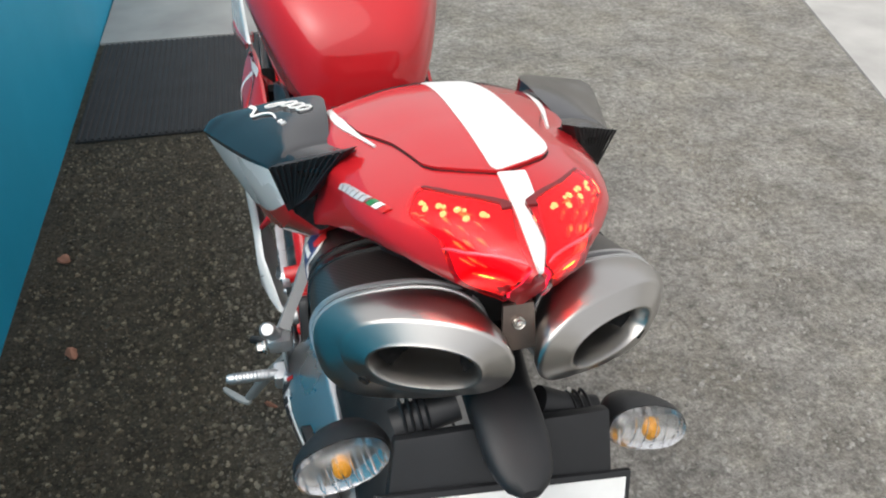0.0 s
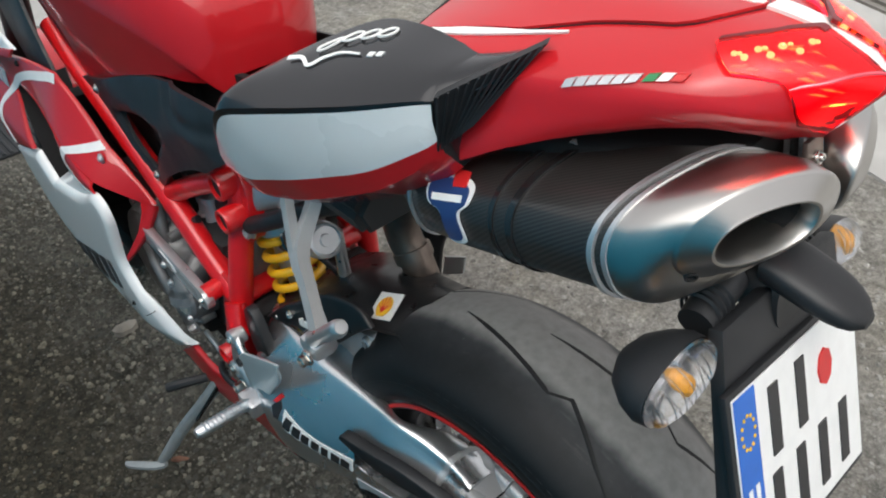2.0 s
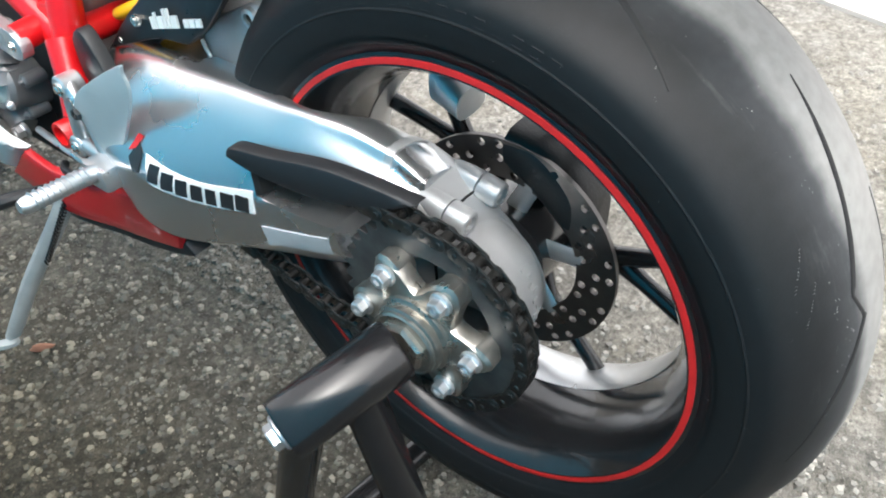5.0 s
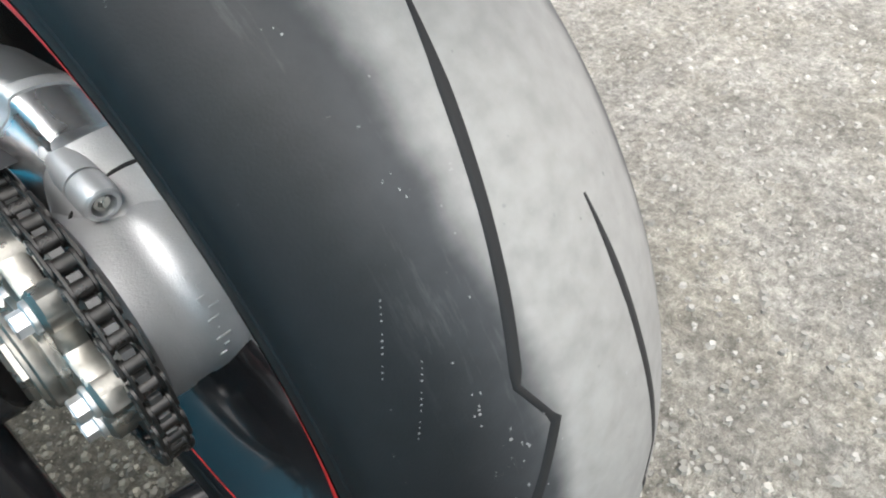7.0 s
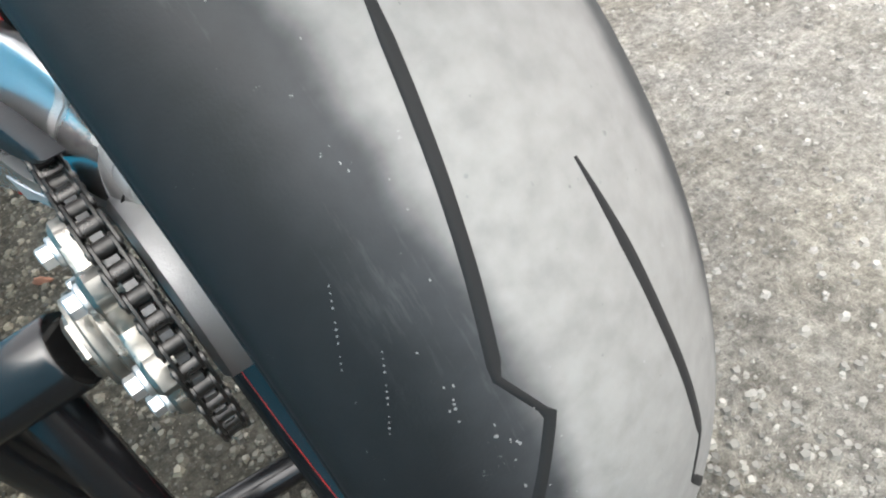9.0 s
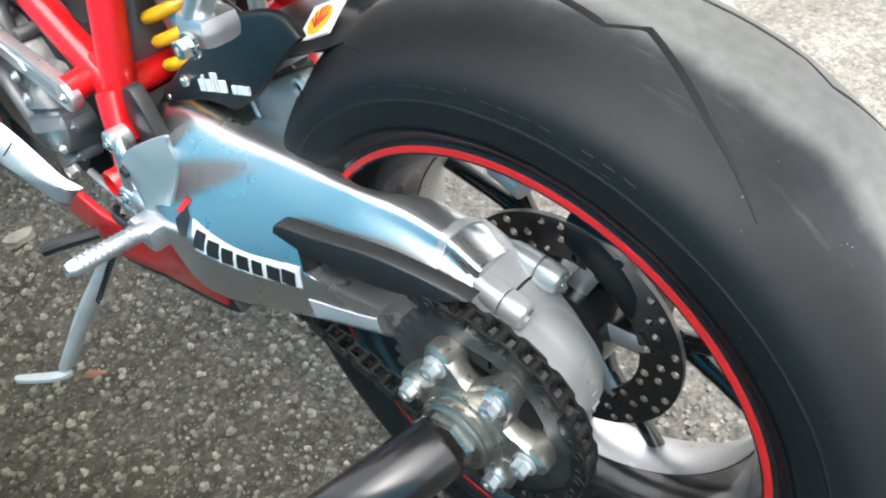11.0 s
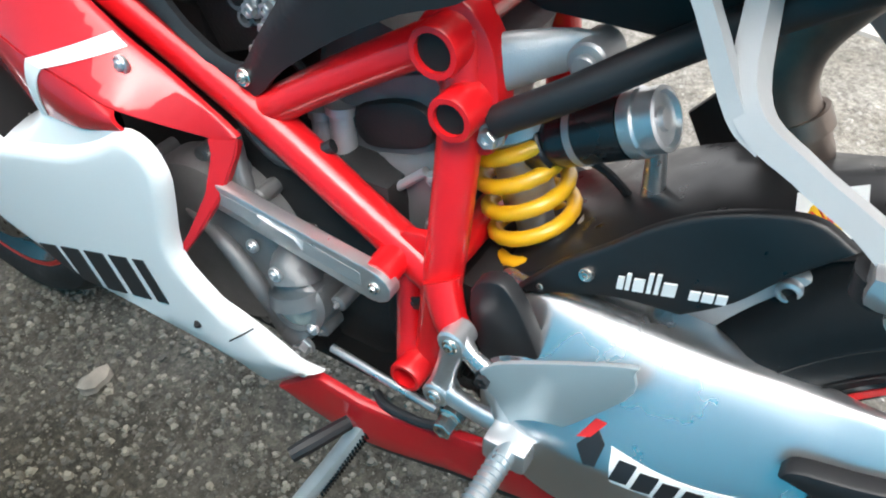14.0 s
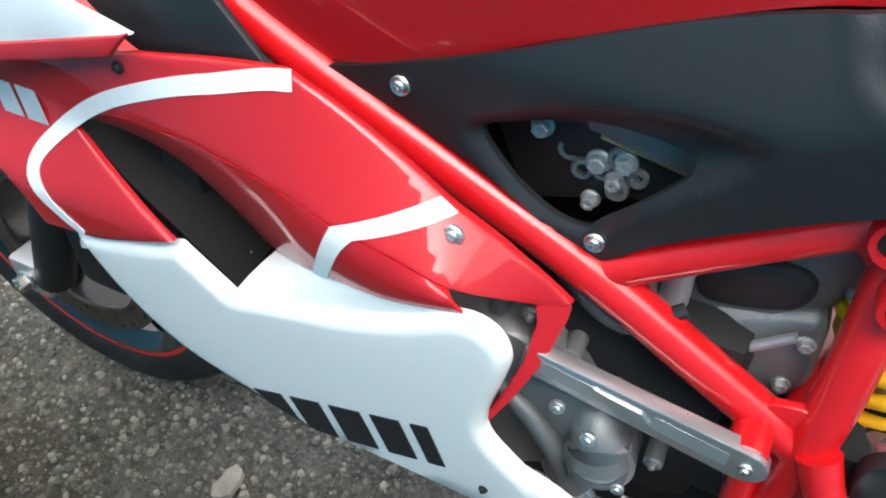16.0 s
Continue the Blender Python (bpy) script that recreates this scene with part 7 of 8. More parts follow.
fairing = empty("side_fairing", "", "")
fairing.parent = bike
tagged(fairing, "red and white side fairing with an air duct")
LOWER = [(1.150, 0.553, 1), (1.060, 0.578), (1.010, 0.596, 1), (0.962, 0.557, 1), (0.900, 0.575), (0.840, 0.592), (0.790, 0.614), (0.745, 0.640), (0.716, 0.636), (0.703, 0.612), (0.707, 0.580),
         (0.717, 0.535), (0.714, 0.508), (0.690, 0.482), (0.650, 0.447), (0.597, 0.3865, 1), (0.613, 0.3765), (0.664, 0.330, 1), (0.705, 0.346), (0.780, 0.368), (0.880, 0.390), (0.970, 0.414), (1.050, 0.440), (1.110, 0.490)]
part("lower_panel", panel(LOWER, white_x, 0.004, 0.014, 0.02, 4), WHITE, fairing, "white lower fairing panel")
# shoulder between the lower panel and the red upper panel
inner = spline([(-0.152, 0.945, 0.5775), (-0.1790, 0.890, 0.605), (-0.1890, 0.840, 0.6155), (-0.1930, 0.800, 0.6225), (-0.1945, 0.745, 0.6395)], 6)
outer = spline([(-0.193, 0.962, 0.5565), (-0.193, 0.900, 0.5745), (-0.193, 0.840, 0.5915), (-0.193, 0.790, 0.6135), (-0.193, 0.745, 0.6395)], 6)
bm = bmesh.new()
skin(bm, [[a, a.lerp(b, 0.33) + Vector((0, 0, 0.002)), a.lerp(b, 0.67) + Vector((0, 0, 0.002)), b, b - Vector((0, 0, 0.006)), a - Vector((0, 0, 0.006))] for a, b in zip(inner, outer)])
part("shoulder", bm, WHITE, fairing)
UPPER = [(0.679, 0.620, 1), (0.722, 0.657), (0.768, 0.6905), (0.830, 0.730), (0.890, 0.763), (0.920, 0.768), (1.011, 0.756), (1.051, 0.750), (1.120, 0.735), (1.210, 0.720), (1.32, 0.690, 1), (1.30, 0.64), (1.212, 0.604), (1.180, 0.556, 1), (1.142, 0.561),
         (1.109, 0.566), (1.056, 0.584), (1.012, 0.601, 1), (1.040, 0.615), (1.075, 0.631), (1.113, 0.648), (1.145, 0.668, 1), (1.078, 0.685), (1.005, 0.692), (0.948, 0.690), (0.892, 0.684), (0.850, 0.6755), (0.800, 0.6655), (0.758, 0.652), (0.729, 0.634), (0.704, 0.618), (0.690, 0.613, 1)]
part("upper_panel", panel(UPPER, red_x, 0.004, 0.003, 0.010, 4), RED, fairing, "glossy red upper fairing panel")
# face below the ridge: narrow at the rear, turning in to the duct in front
FOLD = spline(RIDGE[3:], 6)
FOOT = spline([(-0.1955, 0.742, 0.6405), (-0.1940, 0.800, 0.6235), (-0.1900, 0.840, 0.6165), (-0.1800, 0.890, 0.6060), (-0.1540, 0.941, 0.5795), (-0.135, 0.988, 0.580), (-0.123, 1.035, 0.610), (-0.130, 1.090, 0.655)], 6)


def below_ridge(s, u, lift=0.0):
    """A point of that face: s from the rear end to the duct's tip, u from the ridge down."""
    n = len(FOLD) - 1
    k = min(n - 1, int(s * n))
    a, b = FOLD[k].lerp(FOLD[k + 1], s * n - k), FOOT[k].lerp(FOOT[k + 1], s * n - k)
    bow = 4 * u * (1 - u) * 0.004
    return a.lerp(b, u) + Vector((-lift - bow, 0, bow * 0.5))


bm = bmesh.new()
skin(bm, [[below_ridge(k / 60, j / 8) for j in range(9)] + [below_ridge(k / 60, j / 8) + Vector((0.004, 0, -0.001)) for j in range(8, -1, -1)] for k in range(61)])
part("lower_face", bm, RED, fairing)
# strut from the panel's rear tip down to the white panel
bm = bmesh.new()
skin(bm, [[Vector(p) for p in ring] for ring in (
    [(-0.1335, 0.678, 0.620), (-0.1455, 0.704, 0.619), (-0.134, 0.704, 0.612), (-0.124, 0.681, 0.612)],
    [(-0.1385, 0.679, 0.606), (-0.1490, 0.700, 0.605), (-0.138, 0.700, 0.600), (-0.130, 0.682, 0.600)],
    [(-0.1570, 0.688, 0.570), (-0.1640, 0.702, 0.571), (-0.153, 0.703, 0.568), (-0.147, 0.690, 0.566)],
    [(-0.1780, 0.704, 0.536), (-0.1825, 0.713, 0.537), (-0.172, 0.714, 0.535), (-0.169, 0.706, 0.533)],
    [(-0.1940, 0.7190, 0.512), (-0.1955, 0.7230, 0.514), (-0.186, 0.725, 0.513), (-0.185, 0.720, 0.510)])])
bmesh.ops.bevel(bm, geom=bm.edges[:], offset=0.0015, segments=2, affect="EDGES")
part("rear_strut", bm, RED, fairing)
# duct: throat sheet and front wall, near-black to paint the shade inside
part("throat_shade", panel([(1.18, 0.68), (1.05, 0.685), (0.95, 0.66), (0.91, 0.60), (0.93, 0.54), (0.99, 0.53), (1.05, 0.57), (1.14, 0.62)], lambda y, z: -0.112, 0.004, 0.0, 0.05), DARK, fairing)
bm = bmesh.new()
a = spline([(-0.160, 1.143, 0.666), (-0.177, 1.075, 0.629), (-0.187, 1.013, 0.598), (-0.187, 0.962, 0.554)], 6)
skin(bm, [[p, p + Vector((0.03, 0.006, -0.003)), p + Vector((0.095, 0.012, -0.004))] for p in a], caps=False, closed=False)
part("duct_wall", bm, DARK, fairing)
part("duct_screw", button_bolt((-0.150, 0.981, 0.556), (-0.8, -0.3, 0.5), 0.005), STEEL, fairing)
# white stripes
part("white_stripe", strip(((0.897, 0.764), (0.921, 0.760), (0.963, 0.747), (1.017, 0.730), (1.077, 0.704), (1.128, 0.672), (1.165, 0.640), (1.174, 0.619), (1.162, 0.598), (1.145, 0.581), (1.125, 0.567)), lambda t: 0.0145 if t < 0.8 else 0.0145 - 0.03 * (t - 0.8), red_x), WHITE_DECAL, fairing)
bm = bmesh.new()
rows = []
for k in range(13):
    t = k / 12
    (ya, za), (yb, zb) = [(p[0] + (q[0] - p[0]) * t, p[1] + (q[1] - p[1]) * t) for p, q in (((0.7820, 0.7000), (0.8520, RIDGE_Z(0.852))), ((0.7680, 0.6900), (0.8320, RIDGE_Z(0.832))))]
    row = [(ya + (yb - ya) * j / 4, za + (zb - za) * j / 4) for j in range(5)]
    rows.append([Vector((red_x(y, z) - 0.0016, y, z)) for y, z in row] + [Vector((red_x(y, z) - 0.0004, y, z)) for y, z in reversed(row)])
skin(bm, rows)
part("white_stripe", bm, WHITE_DECAL, fairing)
bm = bmesh.new()
band = [(0.232 + 0.123 * u, 0.290 + 0.110 * u, u) for u in [k / 10 for k in range(11)]]
skin(bm, [[below_ridge(s0, u, 0.0016), below_ridge(s0 * 0.5 + s1 * 0.5, u, 0.0018), below_ridge(s1, u, 0.0016), below_ridge(s1, u, 0.0004), below_ridge(s0, u, 0.0004)] for s0, s1, u in band])
part("white_stripe", bm, WHITE_DECAL, fairing)
for p, r in (((-0.1535, 0.925, 0.744), 0.0085), ((-0.1600, 0.766, 0.679), 0.0085), ((-0.162, 1.056, 0.738), 0.0055)):
    part("fairing_screw", button_bolt((p[0] - 0.002, p[1], p[2]), (-1, 0, 0.1), r), ALU if r > 0.008 else DARK, fairing)
part("panel_screw", button_bolt((-0.2050, 0.711, 0.434), (-1, 0, 0), 0.0045), DARK, fairing)
part("panel_seam", ribbon([(-0.1945, 0.643, 0.456), (-0.1990, 0.657, 0.443), (-0.2035, 0.672, 0.430)], 0.0015, (-1, 0, 0), 0.0006), DARK, fairing)
# large dark lettering as plain slanted bars along the lower edge
low_edge = along([(1.05, 0.446), (0.97, 0.420), (0.88, 0.396), (0.78, 0.382), (0.60, 0.366)])
for y0, w in ((0.748, 0.017), (0.776, 0.030), (0.817, 0.034), (0.862, 0.034), (0.907, 0.034), (0.950, 0.030)):
    zb, zt = 0.443 - (y0 - 0.748) * 0.30, 0.493 - (y0 - 0.748) * 0.33
    zb = max(zb, low_edge(y0) + 0.004)
    part("decal_bar", panel([(y0, zb, 1), (y0 + w, max(zb - w * 0.30, low_edge(y0 + w) + 0.003), 1), (y0 + w + 0.018, zt - w * 0.33, 1), (y0 + 0.018, zt, 1)], lambda y, z: white_x(y, z) - 0.0012, 0.001, 0.0, 0.02), BLACK_DECAL, fairing)
for k in range(2):
    y0 = 1.165 + k * 0.03
    q = [Vector((red_x(y0, z) - 0.0015, y0 + w + (z - 0.66) * 0.3, z)) for z, w in ((0.655, 0.0), (0.655, 0.024), (0.685, 0.024), (0.685, 0.0))]
    bm = bmesh.new()
    skin(bm, [q, [p + Vector((0.001, 0, 0)) for p in q]])
    part("decal_bar", bm, SILVER_DECAL, fairing)
# upper white flash and black inner panel by the tank
part("cockpit_panel", panel([(0.925, 0.764, 1), (0.973, 0.752), (1.029, 0.744), (1.062, 0.752), (1.12, 0.80), (1.20, 0.90, 1), (1.05, 0.90), (0.98, 0.82)], lambda y, z: -0.145 + 0.1 * (z - 0.77), 0.004, 0.003, 0.05), BLACK_PLASTIC, fairing)
part("upper_flash", panel([(1.03, 0.772, 1), (1.20, 0.722, 1), (1.34, 0.70), (1.36, 0.78), (1.24, 0.85, 1), (1.12, 0.80)], lambda y, z: -0.168 - 0.09 * max(0, y - 1.0) + 0.12 * (z - 0.75), 0.004, 0.004, 0.04), WHITE, fairing, "white upper fairing flash")
part("upper_flash", panel([(1.05, 0.753, 1), (1.21, 0.716, 1), (1.33, 0.69), (1.33, 0.715), (1.20, 0.735), (1.03, 0.774, 1)], lambda y, z: -0.169 - 0.09 * max(0, y - 1.0) + 0.12 * (z - 0.75) - 0.002, 0.003, 0.003, 0.04), RED, fairing)
# belly pan
part("belly_panel", panel([(0.663, 0.328, 1), (0.612, 0.3745), (0.597, 0.3840, 1), (0.560, 0.3800), (0.525, 0.3770), (0.470, 0.380), (0.400, 0.395), (0.372, 0.398), (0.314, 0.374, 1), (0.322, 0.352, 1), (0.430, 0.325), (0.540, 0.310), (0.610, 0.316)], lambda y, z: -0.158 - 0.012 * max(0.0, min(1.0, (y - 0.45) / 0.10)), 0.005, 0.006, 0.04), RED, fairing, "red belly pan")
part("belly_edge", panel([(0.330, 0.353, 1), (0.316, 0.362, 1), (0.310, 0.344), (0.420, 0.312), (0.540, 0.298), (0.612, 0.306, 1), (0.610, 0.318, 1), (0.540, 0.312), (0.430, 0.327)], lambda y, z: -0.152 - 0.012 * max(0.0, min(1.0, (y - 0.45) / 0.10)), 0.02, 0.003, 0.04), BLACK_PLASTIC, fairing)
# the far side: one plain mirrored panel closing the fairing
part("far_panel", panel([(0.676, 0.640, 1), (0.769, 0.697), (0.890, 0.763), (1.05, 0.750), (1.32, 0.690, 1), (1.33, 0.58), (1.15, 0.50), (0.97, 0.40), (0.70, 0.37), (0.60, 0.36, 1), (0.60, 0.40), (0.70, 0.52)], lambda y, z: 0.19, 0.004, 0.005, 0.05, inward=-1), RED, bike, "red right-hand fairing")

# ---- tank, seat, side infill ----
def tank_section(y, zt, w, zb, wb):
    return [(0.0, zt), (w * 0.55, zt - 0.004), (w * 0.86, zt - 0.020), (w * 0.98, zt - 0.055), (w, zt - 0.10), ((w + wb) / 2, (zt - 0.10 + zb) / 2), (wb, zb)]


TANK = [(0.488, 0.930, 0.045, 0.880, 0.045), (0.505, 0.975, 0.082, 0.872, 0.072), (0.540, 1.012, 0.108, 0.868, 0.095), (0.600, 1.048, 0.132, 0.862, 0.112), (0.700, 1.075, 0.158, 0.828, 0.122), (0.800, 1.075, 0.168, 0.786, 0.120), (0.900, 1.050, 0.155, 0.757, 0.114), (1.000, 0.990, 0.120, 0.772, 0.102), (1.050, 0.930, 0.080, 0.800, 0.07)]
bm = bmesh.new()
rings = []
cols = [spline([(sec[j][0], row[0], sec[j][1]) for row, sec in ((r, tank_section(*r)) for r in TANK)], 5) for j in range(7)]
for i in range(len(cols[0])):
    half = spline([cols[j][i] for j in range(7)], 3)
    rings.append([Vector((0.008 - v.x, v.y, v.z)) for v in reversed(half)] + [Vector((0.008 + v.x, v.y, v.z)) for v in half[1:]])
skin(bm, rings)
part("fuel_tank", bm, RED, bike, "glossy red fuel tank")
bm = bmesh.new()
skin(bm, [[Vector((x, y, z)) for x, z in ((-0.085, 0.82), (-0.10, 0.855), (-0.07, 0.892), (0.016, 0.898), (0.10, 0.892), (0.13, 0.855), (0.115, 0.82))] for y in (0.18, 0.26, 0.34, 0.43)])
bmesh.ops.bevel(bm, geom=bm.edges[:], offset=0.008, segments=2, affect="EDGES")
part("seat", bm, RUBBER, bike, "black rider seat pad")

INFILL = [(0.905, 0.752, 1), (0.845, 0.770), (0.740, 0.812), (0.640, 0.850), (0.540, 0.872), (0.400, 0.885), (0.300, 0.895, 1), (0.320, 0.870), (0.370, 0.846), (0.427, 0.810), (0.465, 0.782), (0.509, 0.765), (0.563, 0.735), (0.631, 0.688), (0.664, 0.656), (0.690, 0.652), (0.720, 0.676), (0.765, 0.704), (0.845, 0.733)]
def infill_x(y, z):
    """The panel's face: a soft ridge with the upper face leaning in, a flatter one below."""
    zr = 0.795 + 0.026 * min(1, max(0, (0.575 - y) / 0.065))
    s = z - zr
    x = -0.127 + (0.30 if s > 0 else 0.11) * (math.sqrt(s * s + 0.0001) - 0.010)
    return x + (0.012 if y > 0.85 else 0.012 * max(0, (y - 0.74) / 0.11)) + 0.03 * max(0, 0.42 - y)


WINDOW = [(0.769, 0.738), (0.736, 0.756), (0.682, 0.767), (0.636, 0.763), (0.623, 0.752), (0.638, 0.730), (0.671, 0.690), (0.686, 0.676), (0.712, 0.681), (0.748, 0.708)]


RECESS = [(0.584, 0.789, 1), (0.592, 0.766), (0.615, 0.741), (0.645, 0.712), (0.667, 0.680), (0.688, 0.668), (0.716, 0.675), (0.756, 0.704), (0.782, 0.738), (0.740, 0.767), (0.691, 0.785), (0.659, 0.792), (0.624, 0.794)]
PAD = [(0.575, 0.900), (0.558, 0.863), (0.554, 0.846), (0.543, 0.835), (0.528, 0.829), (0.505, 0.828), (0.460, 0.835), (0.410, 0.855), (0.350, 0.900), (0.450, 0.930)]


def inside(q, poly):
    """How far q lies inside a closed outline (outside: minus)."""
    best, odd = 9.0, False
    for a, b in zip(poly, poly[1:] + poly[:1]):
        e, w = b - a, q - a
        t = max(0, min(1, w.dot(e) / max(1e-9, e.dot(e))))
        best = min(best, (w - e * t).length)
        if (a.y > q.y) != (b.y > q.y) and q.x < a.x + (q.y - a.y) / (b.y - a.y) * (b.x - a.x):
            odd = not odd
    return best if odd else -best


def infill_bm():
    """The moulded panel: a pierced window in a pointed recess, and a padded field with a groove round it."""
    o, w, rec, pad = outline(INFILL, 3), outline(WINDOW, 4), outline(RECESS, 4), outline(PAD, 4)
    bm = bmesh.new()
    ov = [bm.verts.new((0, p.x, p.y)) for p in o]
    wv = [bm.verts.new((0, p.x, p.y)) for p in w]
    es = [bm.edges.new((a, b)) for a, b in zip(ov, ov[1:] + ov[:1])] + [bm.edges.new((a, b)) for a, b in zip(wv, wv[1:] + wv[:1])]
    bmesh.ops.triangle_fill(bm, use_beauty=True, use_dissolve=False, edges=es)
    for axis, lo, hi in ((1, 0.303, 0.90), (2, 0.656, 0.89)):
        c = lo
        while c < hi:
            bmesh.ops.bisect_plane(bm, geom=bm.verts[:] + bm.edges[:] + bm.faces[:], plane_co=(0, c, c), plane_no=(0, 1, 0) if axis == 1 else (0, 0, 1), dist=1e-5)
            c += 0.006
    front = bm.verts[:]
    rim = [e for e in bm.edges if len(e.link_faces) == 1]
    dup = bmesh.ops.duplicate(bm, geom=bm.verts[:] + bm.edges[:] + bm.faces[:])
    vm = dup["vert_map"]
    for e in rim:
        a, b = e.verts
        bm.faces.new((a, b, vm[b], vm[a]))
    for v in front:
        q = Vector((v.co.y, v.co.z))
        d, g = inside(q, rec), inside(q, pad)
        t = max(0, min(1, (d + 0.001) / 0.019))
        x = infill_x(q.x, q.y) + 0.015 * t
        x -= 0.0015 * max(0, min(1, (g + 0.018) / 0.012))
        x += 0.0050 * math.exp(-((g - 0.006) / 0.0095) ** 2)
        vm[v].co = (x + 0.006, q.x, q.y)
        v.co = (x, q.x, q.y)
    return bm


infill = part("side_infill", infill_bm(), BLACK_PLASTIC, bike, "matt black plastic side panel with a window", sharp=50)
for y, z in ((0.832, 0.757), (0.675, 0.671)):
    part("infill_screw", button_bolt((infill_x(y, z) - 0.001, y, z), (-1, 0, 0.1), 0.008), STEEL, infill)
# near-black sheet added as the shade behind the window
part("infill_shade", panel([(0.90, 0.75), (0.60, 0.86), (0.30, 0.90), (0.42, 0.83), (0.50, 0.79), (0.60, 0.79), (0.80, 0.76)], lambda y, z: -0.045, 0.01, 0.0, 0.1), DARK, infill)
for r, pts in ((0.0045, [(-0.075, 0.692, 0.735), (-0.075, 0.623, 0.722)]), (0.0075, [(-0.07, 0.664, 0.742), (-0.07, 0.627, 0.735)])):
    part("gold_bar", tube(pts, r, 10, flat=0.7), GOLD, infill, "pale gold bar behind the window")
for c, r in (((-0.075, 0.676, 0.718), 0.010), ((-0.075, 0.687, 0.704), 0.008), ((-0.075, 0.702, 0.701), 0.009), ((-0.075, 0.661, 0.705), 0.008), ((-0.08, 0.673, 0.694), 0.009), ((-0.07, 0.714, 0.713), 0.011)):
    part("turned_boss", lathe([(0.02, r), (0.0, r), (-0.002, r * 0.85), (-0.002, r * 0.55), (0.004, r * 0.5), (0.004, 0.0)], c, (1, 0.1, -0.1), 18), ENGINE, infill)
part("infill_far", panel([(0.905, 0.752), (0.640, 0.850), (0.300, 0.895), (0.420, 0.775), (0.664, 0.656), (0.765, 0.704)], lambda y, z: 0.125, 0.005, 0.002, 0.05, inward=-1), BLACK_PLASTIC, bike)
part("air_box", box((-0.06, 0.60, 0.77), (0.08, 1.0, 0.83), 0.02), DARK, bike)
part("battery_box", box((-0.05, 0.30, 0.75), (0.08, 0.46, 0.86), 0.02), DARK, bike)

# ---- handlebars ----
for s in (-1, 1):
    bars = empty("handlebar", "", "")
    bars.parent = bike
    tagged(bars, "clip-on handlebar with black grip and lever")
    part("bar", tube([(s * 0.10, 1.10, 0.94), (s * 0.20, 1.07, 0.93), (s * 0.33, 1.01, 0.91)], 0.012, 12), BLACK_PLASTIC, bars)
    part("grip", tube([(s * 0.21, 1.067, 0.928), (s * 0.335, 1.008, 0.909)], 0.0165, 14), RUBBER, bars)
    part("lever", tube([(s * 0.17, 1.13, 0.925), (s * 0.25, 1.12, 0.915), (s * 0.34, 1.075, 0.90), (s * 0.36, 1.06, 0.897)], [0.007, 0.006, 0.006, 0.009], 10, 4), STAND_BLACK, bars)
    part("bar_cap", tube([(s * 0.337, 1.007, 0.909), (s * 0.352, 1.0, 0.906)], 0.013, 12), RED, bars)

# ---- front wheel ----
FC = Vector((0.0, 1.425, 0.30))
FP = tyre_profile(0.120, 0.300, 0.222)
fwheel = part("front_wheel", lathe([(-0.05, 0.012), (-0.05, 0.028), (0.05, 0.028), (0.05, 0.012)], FC, seg=24), BLACK_GLOSS, bike, "black front wheel with red rim tape")
part("tyre", lathe(FP + [(0.04, 0.216), (-0.04, 0.216)], FC, seg=96, closed_profile=True), TYRE, fwheel, sharp=60)
part("rim", lathe([(-0.055, 0.214), (-0.055, 0.227), (-0.048, 0.227), (-0.02, 0.205), (0.048, 0.227), (0.055, 0.227), (0.055, 0.214), (0.03, 0.195), (-0.03, 0.195)], FC, seg=72, closed_profile=True), BLACK_GLOSS, fwheel)
part("rim_stripe", lathe([(-0.0555, 0.217), (-0.0560, 0.221), (-0.0555, 0.225), (-0.054, 0.225), (-0.054, 0.217)], FC, seg=72, closed_profile=True), RED_DECAL, fwheel)
for k in range(5):
    a = radians(72 * k + 10)
    P = lambda r, t: FC + Vector((0, -r * math.sin(a + t), r * math.cos(a + t)))
    bm = bmesh.new()
    for sg in (-1, 1):
        add_tube(bm, [P(0.02, 0), P(0.10, sg * 0.08), P(0.20, sg * 0.22)], [0.013, 0.010, 0.010], 10, 3)
    part("spoke", bm, BLACK_GLOSS, fwheel)
disc_rotor(FC + Vector((-0.062, 0, 0)), 0.120, 0.160, 0.005, "brake_disc", fwheel, 36, 2)
fork = empty("front_fork", "", "")
fork.parent = bike
tagged(fork, "front fork with caliper and axle clamp")
for s in (-1, 1):
    part("stanchion", tube([(s * 0.105, 1.400, 0.29), (s * 0.105, 1.30, 0.52), (s * 0.105, 1.14, 0.90)], [0.026, 0.028, 0.027], 18), BLACK_PLASTIC, fork)
    part("axle_clamp", box((s * 0.105 - 0.022, 1.395, 0.265), (s * 0.105 + 0.022, 1.455, 0.325), 0.008), CAST, fork)
    part("caliper", box((s * 0.085 - 0.03, 1.24, 0.33), (s * 0.085 + 0.03, 1.32, 0.45), 0.012), ENGINE_DARK, fork)
part("axle_bolt", hex_bolt((-0.127, 1.425, 0.295), (-0.145, 1.425, 0.295), 0.012), STEEL, fork)
part("front_mudguard", panel([(1.15, 0.47), (1.25, 0.60), (1.42, 0.63), (1.58, 0.58), (1.42, 0.59), (1.28, 0.55), (1.19, 0.45)], lambda y, z: -0.068, 0.13, 0.006, 0.05), RED, bike, "red front mudguard")
part("lower_radiator", box((-0.14, 1.03, 0.36), (0.15, 1.07, 0.66), 0.006), DARK, bike, "black radiator")
part("inner_belly", box((-0.13, 0.62, 0.36), (0.14, 1.03, 0.42), 0.02), DARK, bike)


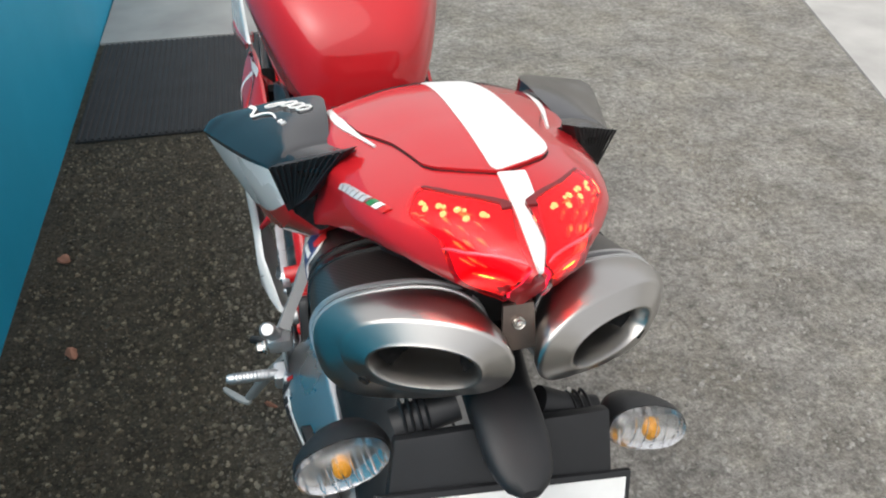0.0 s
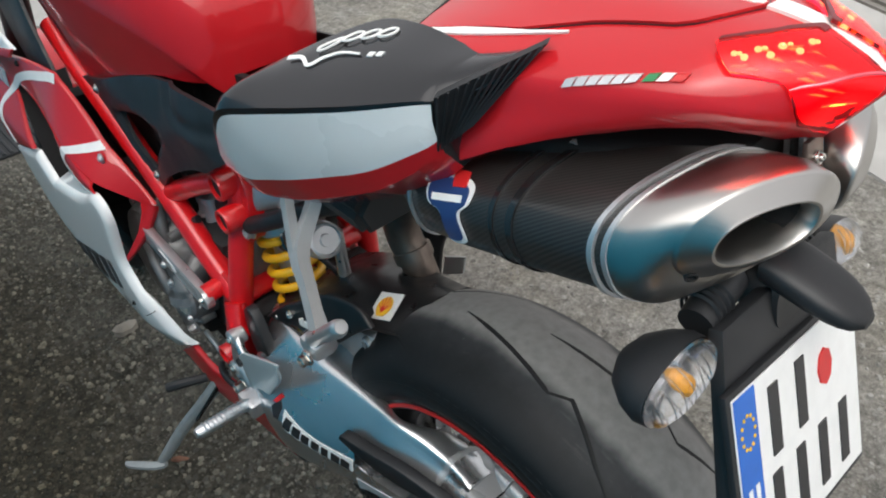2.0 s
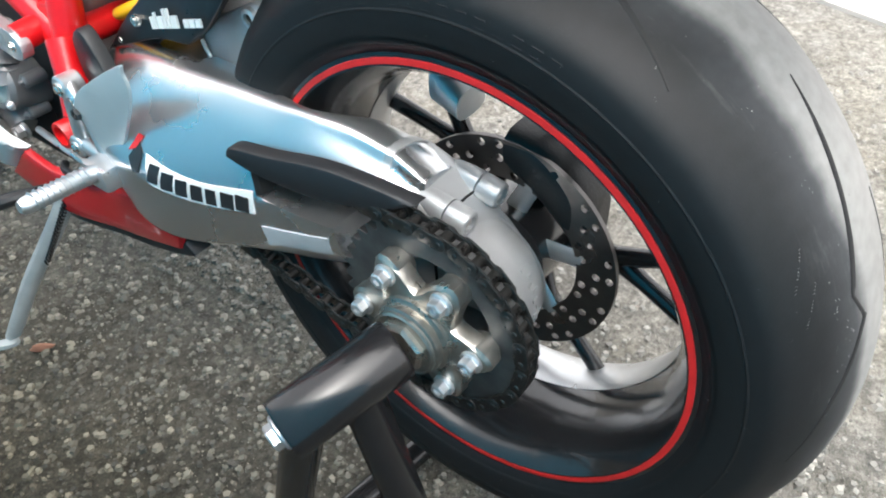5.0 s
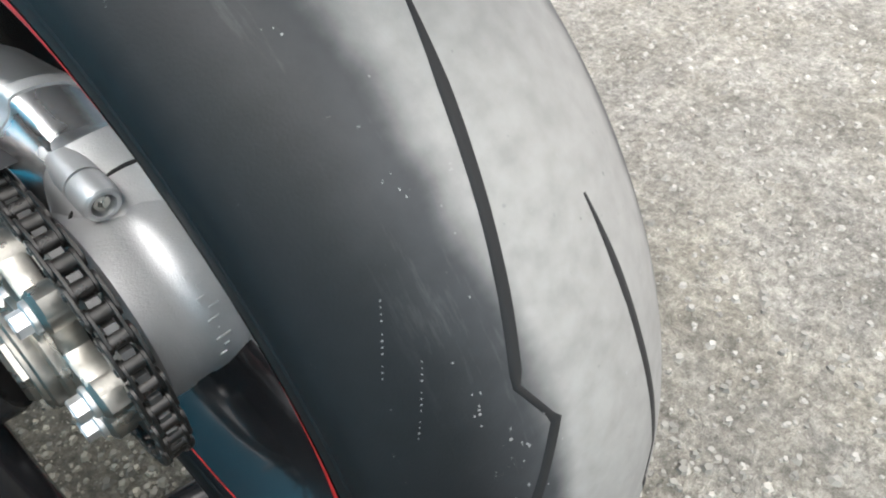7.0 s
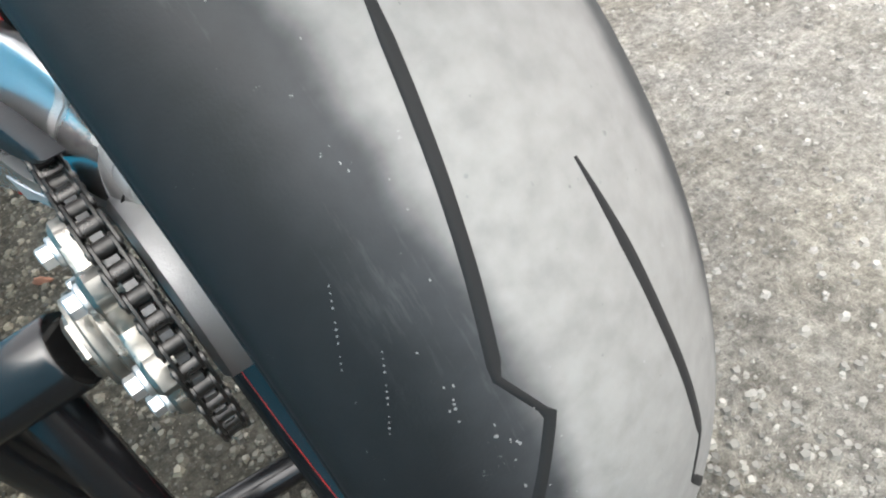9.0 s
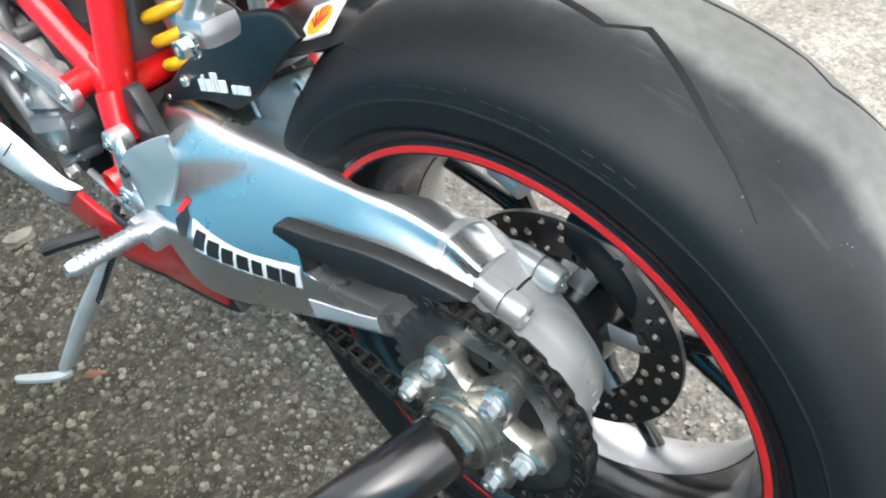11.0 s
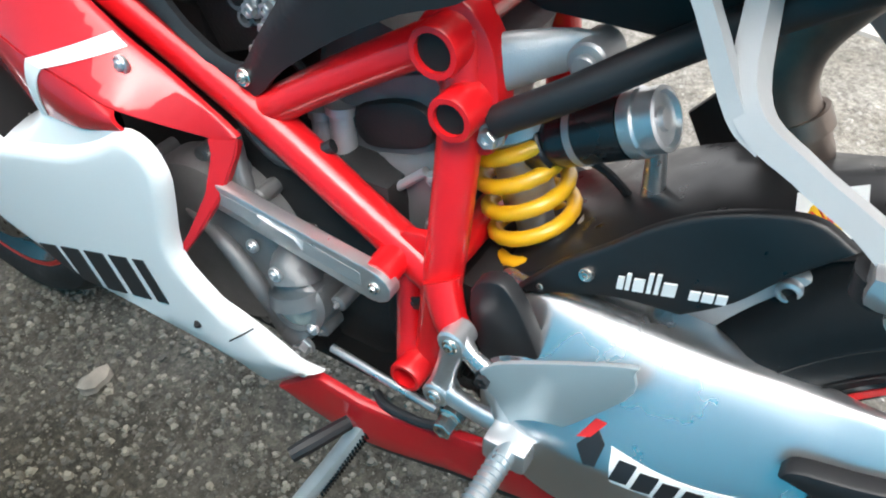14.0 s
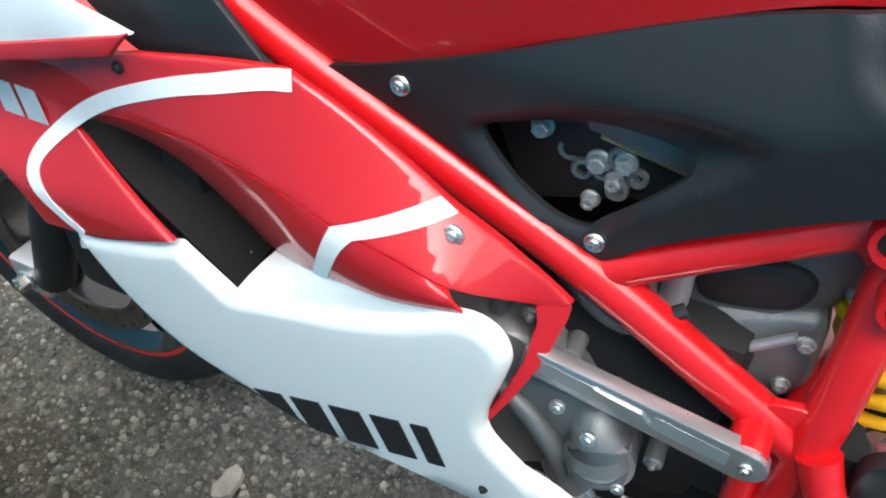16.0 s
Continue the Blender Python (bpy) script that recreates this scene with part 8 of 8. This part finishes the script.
# ---- rear brake caliper ----
part("rear_caliper", arm_loft([(0.005, 0.055, -0.002, 0.495, 0.535), (-0.03, 0.056, -0.004, 0.475, 0.53), (-0.065, 0.055, -0.002, 0.44, 0.505), (-0.08, 0.05, 0.004, 0.425, 0.48)], 3.5), ENGINE_DARK, bike, "dark rear brake caliper")
part("caliper_bracket", arm_loft([(0.075, 0.03, -0.015, 0.545, 0.585), (0.045, 0.03, -0.015, 0.535, 0.562)], 3.0), CAST, bike)
part("bleed_nipple", tube([(0.005, -0.012, 0.520), (0.005, -0.030, 0.512)], 0.006, 10), ALU, bike)


# ---- loose stones ----
def stone(name, c, size, mat, label, seed):
    rnd = random.Random(seed)
    bm = bmesh.new()
    bmesh.ops.create_icosphere(bm, subdivisions=2, radius=1)
    ph = [rnd.uniform(0, 6) for _ in range(4)]
    for v in bm.verts:
        k = 1 + 0.16 * math.sin(3 * v.co.x + ph[0]) + 0.14 * math.sin(4 * v.co.y + ph[1]) + 0.1 * math.sin(5 * v.co.z + ph[2])
        v.co = Vector((v.co.x * size[0], v.co.y * size[1], v.co.z * size[2])) * k
    low = min(v.co.z for v in bm.verts)
    for v in bm.verts:
        v.co = Matrix.Rotation(ph[3], 3, "Z") @ v.co + Vector((c[0], c[1], -low * 0.8))
    return tagged(part(name, bm, mat, sharp=30), label, "stone")


stone("stone", (-0.151, 1.131), (0.020, 0.026, 0.014), STONE, "tan stone lying on the grit", 1)
stone("stone", (-0.80, 1.40), (0.016, 0.02, 0.012), STONE_RED, "reddish stone lying near the wall", 2)
stone("stone", (-0.72, 0.99), (0.016, 0.02, 0.012), STONE_RED, "reddish stone lying near the wall", 3)
stone("brick_chip", (-0.235, 0.710), (0.007, 0.017, 0.007), STONE_RED, "small orange brick chip on the grit", 4)


def gravel(count=58000):
    """Loose pebbles scattered over the grit round the motorcycle, thickest along the wall side."""
    rnd = np.random.default_rng(11)
    x, y = rnd.uniform(-0.88, 1.45, count * 2), rnd.uniform(-0.5, 2.1, count * 2)
    keep = rnd.random(count * 2) < np.where(x < 0.35, 1.0, 0.22)
    x, y = x[keep][:count], y[keep][:count]
    k = len(x)
    r = 0.0013 + 0.0075 * rnd.random(k) ** 3.8
    h = r * rnd.uniform(0.5, 0.95, k)
    turn = rnd.uniform(0, 6.28, k)
    verts = np.zeros((k, 10, 3))
    for j in range(5):
        a = turn + j * 1.2566
        q = r * rnd.uniform(0.55, 1.3, k)
        verts[:, j] = np.stack([x + q * np.cos(a), y + q * np.sin(a), np.full(k, -0.0005)], 1)
        a, q = a + 0.3, r * rnd.uniform(0.45, 0.75, k)
        verts[:, 5 + j] = np.stack([x + q * np.cos(a), y + q * np.sin(a), h * rnd.uniform(0.8, 1.1, k)], 1)
    faces = []
    for b in range(0, k * 10, 10):
        faces += [(b + j, b + (j + 1) % 5, b + 5 + (j + 1) % 5, b + 5 + j) for j in range(5)]
        faces.append((b + 5, b + 6, b + 7, b + 8, b + 9))
    me = bpy.data.meshes.new("gravel")
    me.from_pydata(verts.reshape(-1, 3).tolist(), [], faces)
    m = material("mixed_pebbles", (0.2, 0.19, 0.17), 0.85)
    n, l = m.node_tree.nodes, m.node_tree.links
    g, cr, tc, sep = n.new("ShaderNodeNewGeometry"), n.new("ShaderNodeValToRGB"), n.new("ShaderNodeTexCoord"), n.new("ShaderNodeSeparateXYZ")
    cr.color_ramp.elements[0].color = (0.55, 0.54, 0.52, 1)
    cr.color_ramp.elements[1].color = (3.3, 3.2, 2.95, 1)
    half = cr.color_ramp.elements.new(0.75)
    half.color = (1.7, 1.63, 1.48, 1)
    l.new(g.outputs["Random Per Island"], cr.inputs[0])
    # stones by the wall are browner, with its shade painted in; yard stones paler
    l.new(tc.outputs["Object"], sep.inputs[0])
    yard_mix, wall_shade, out = n.new("ShaderNodeMapRange"), n.new("ShaderNodeMix"), n.new("ShaderNodeMix")
    yard_mix.inputs[1].default_value, yard_mix.inputs[2].default_value = -0.4, 0.5
    l.new(sep.outputs[0], yard_mix.inputs[0])
    wall_shade.data_type, out.data_type, out.blend_type = "RGBA", "RGBA", "MULTIPLY"
    wall_shade.inputs[6].default_value, wall_shade.inputs[7].default_value = (0.070, 0.062, 0.046, 1), (0.135, 0.129, 0.113, 1)
    l.new(yard_mix.outputs[0], wall_shade.inputs[0])
    out.inputs[0].default_value = 1.0
    l.new(wall_shade.outputs[2], out.inputs[6])
    l.new(cr.outputs[0], out.inputs[7])
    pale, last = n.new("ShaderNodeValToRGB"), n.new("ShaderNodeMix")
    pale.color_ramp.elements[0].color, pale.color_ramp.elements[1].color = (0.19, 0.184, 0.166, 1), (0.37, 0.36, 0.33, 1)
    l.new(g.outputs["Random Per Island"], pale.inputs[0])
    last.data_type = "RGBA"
    l.new(yard_mix.outputs[0], last.inputs[0])
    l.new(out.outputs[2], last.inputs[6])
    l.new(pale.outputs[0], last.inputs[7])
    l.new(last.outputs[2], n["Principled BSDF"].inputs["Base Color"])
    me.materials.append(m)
    return tagged(new("gravel", me), "loose grey and tan pebbles on the yard", "gravel", kind="stuff")


gravel()
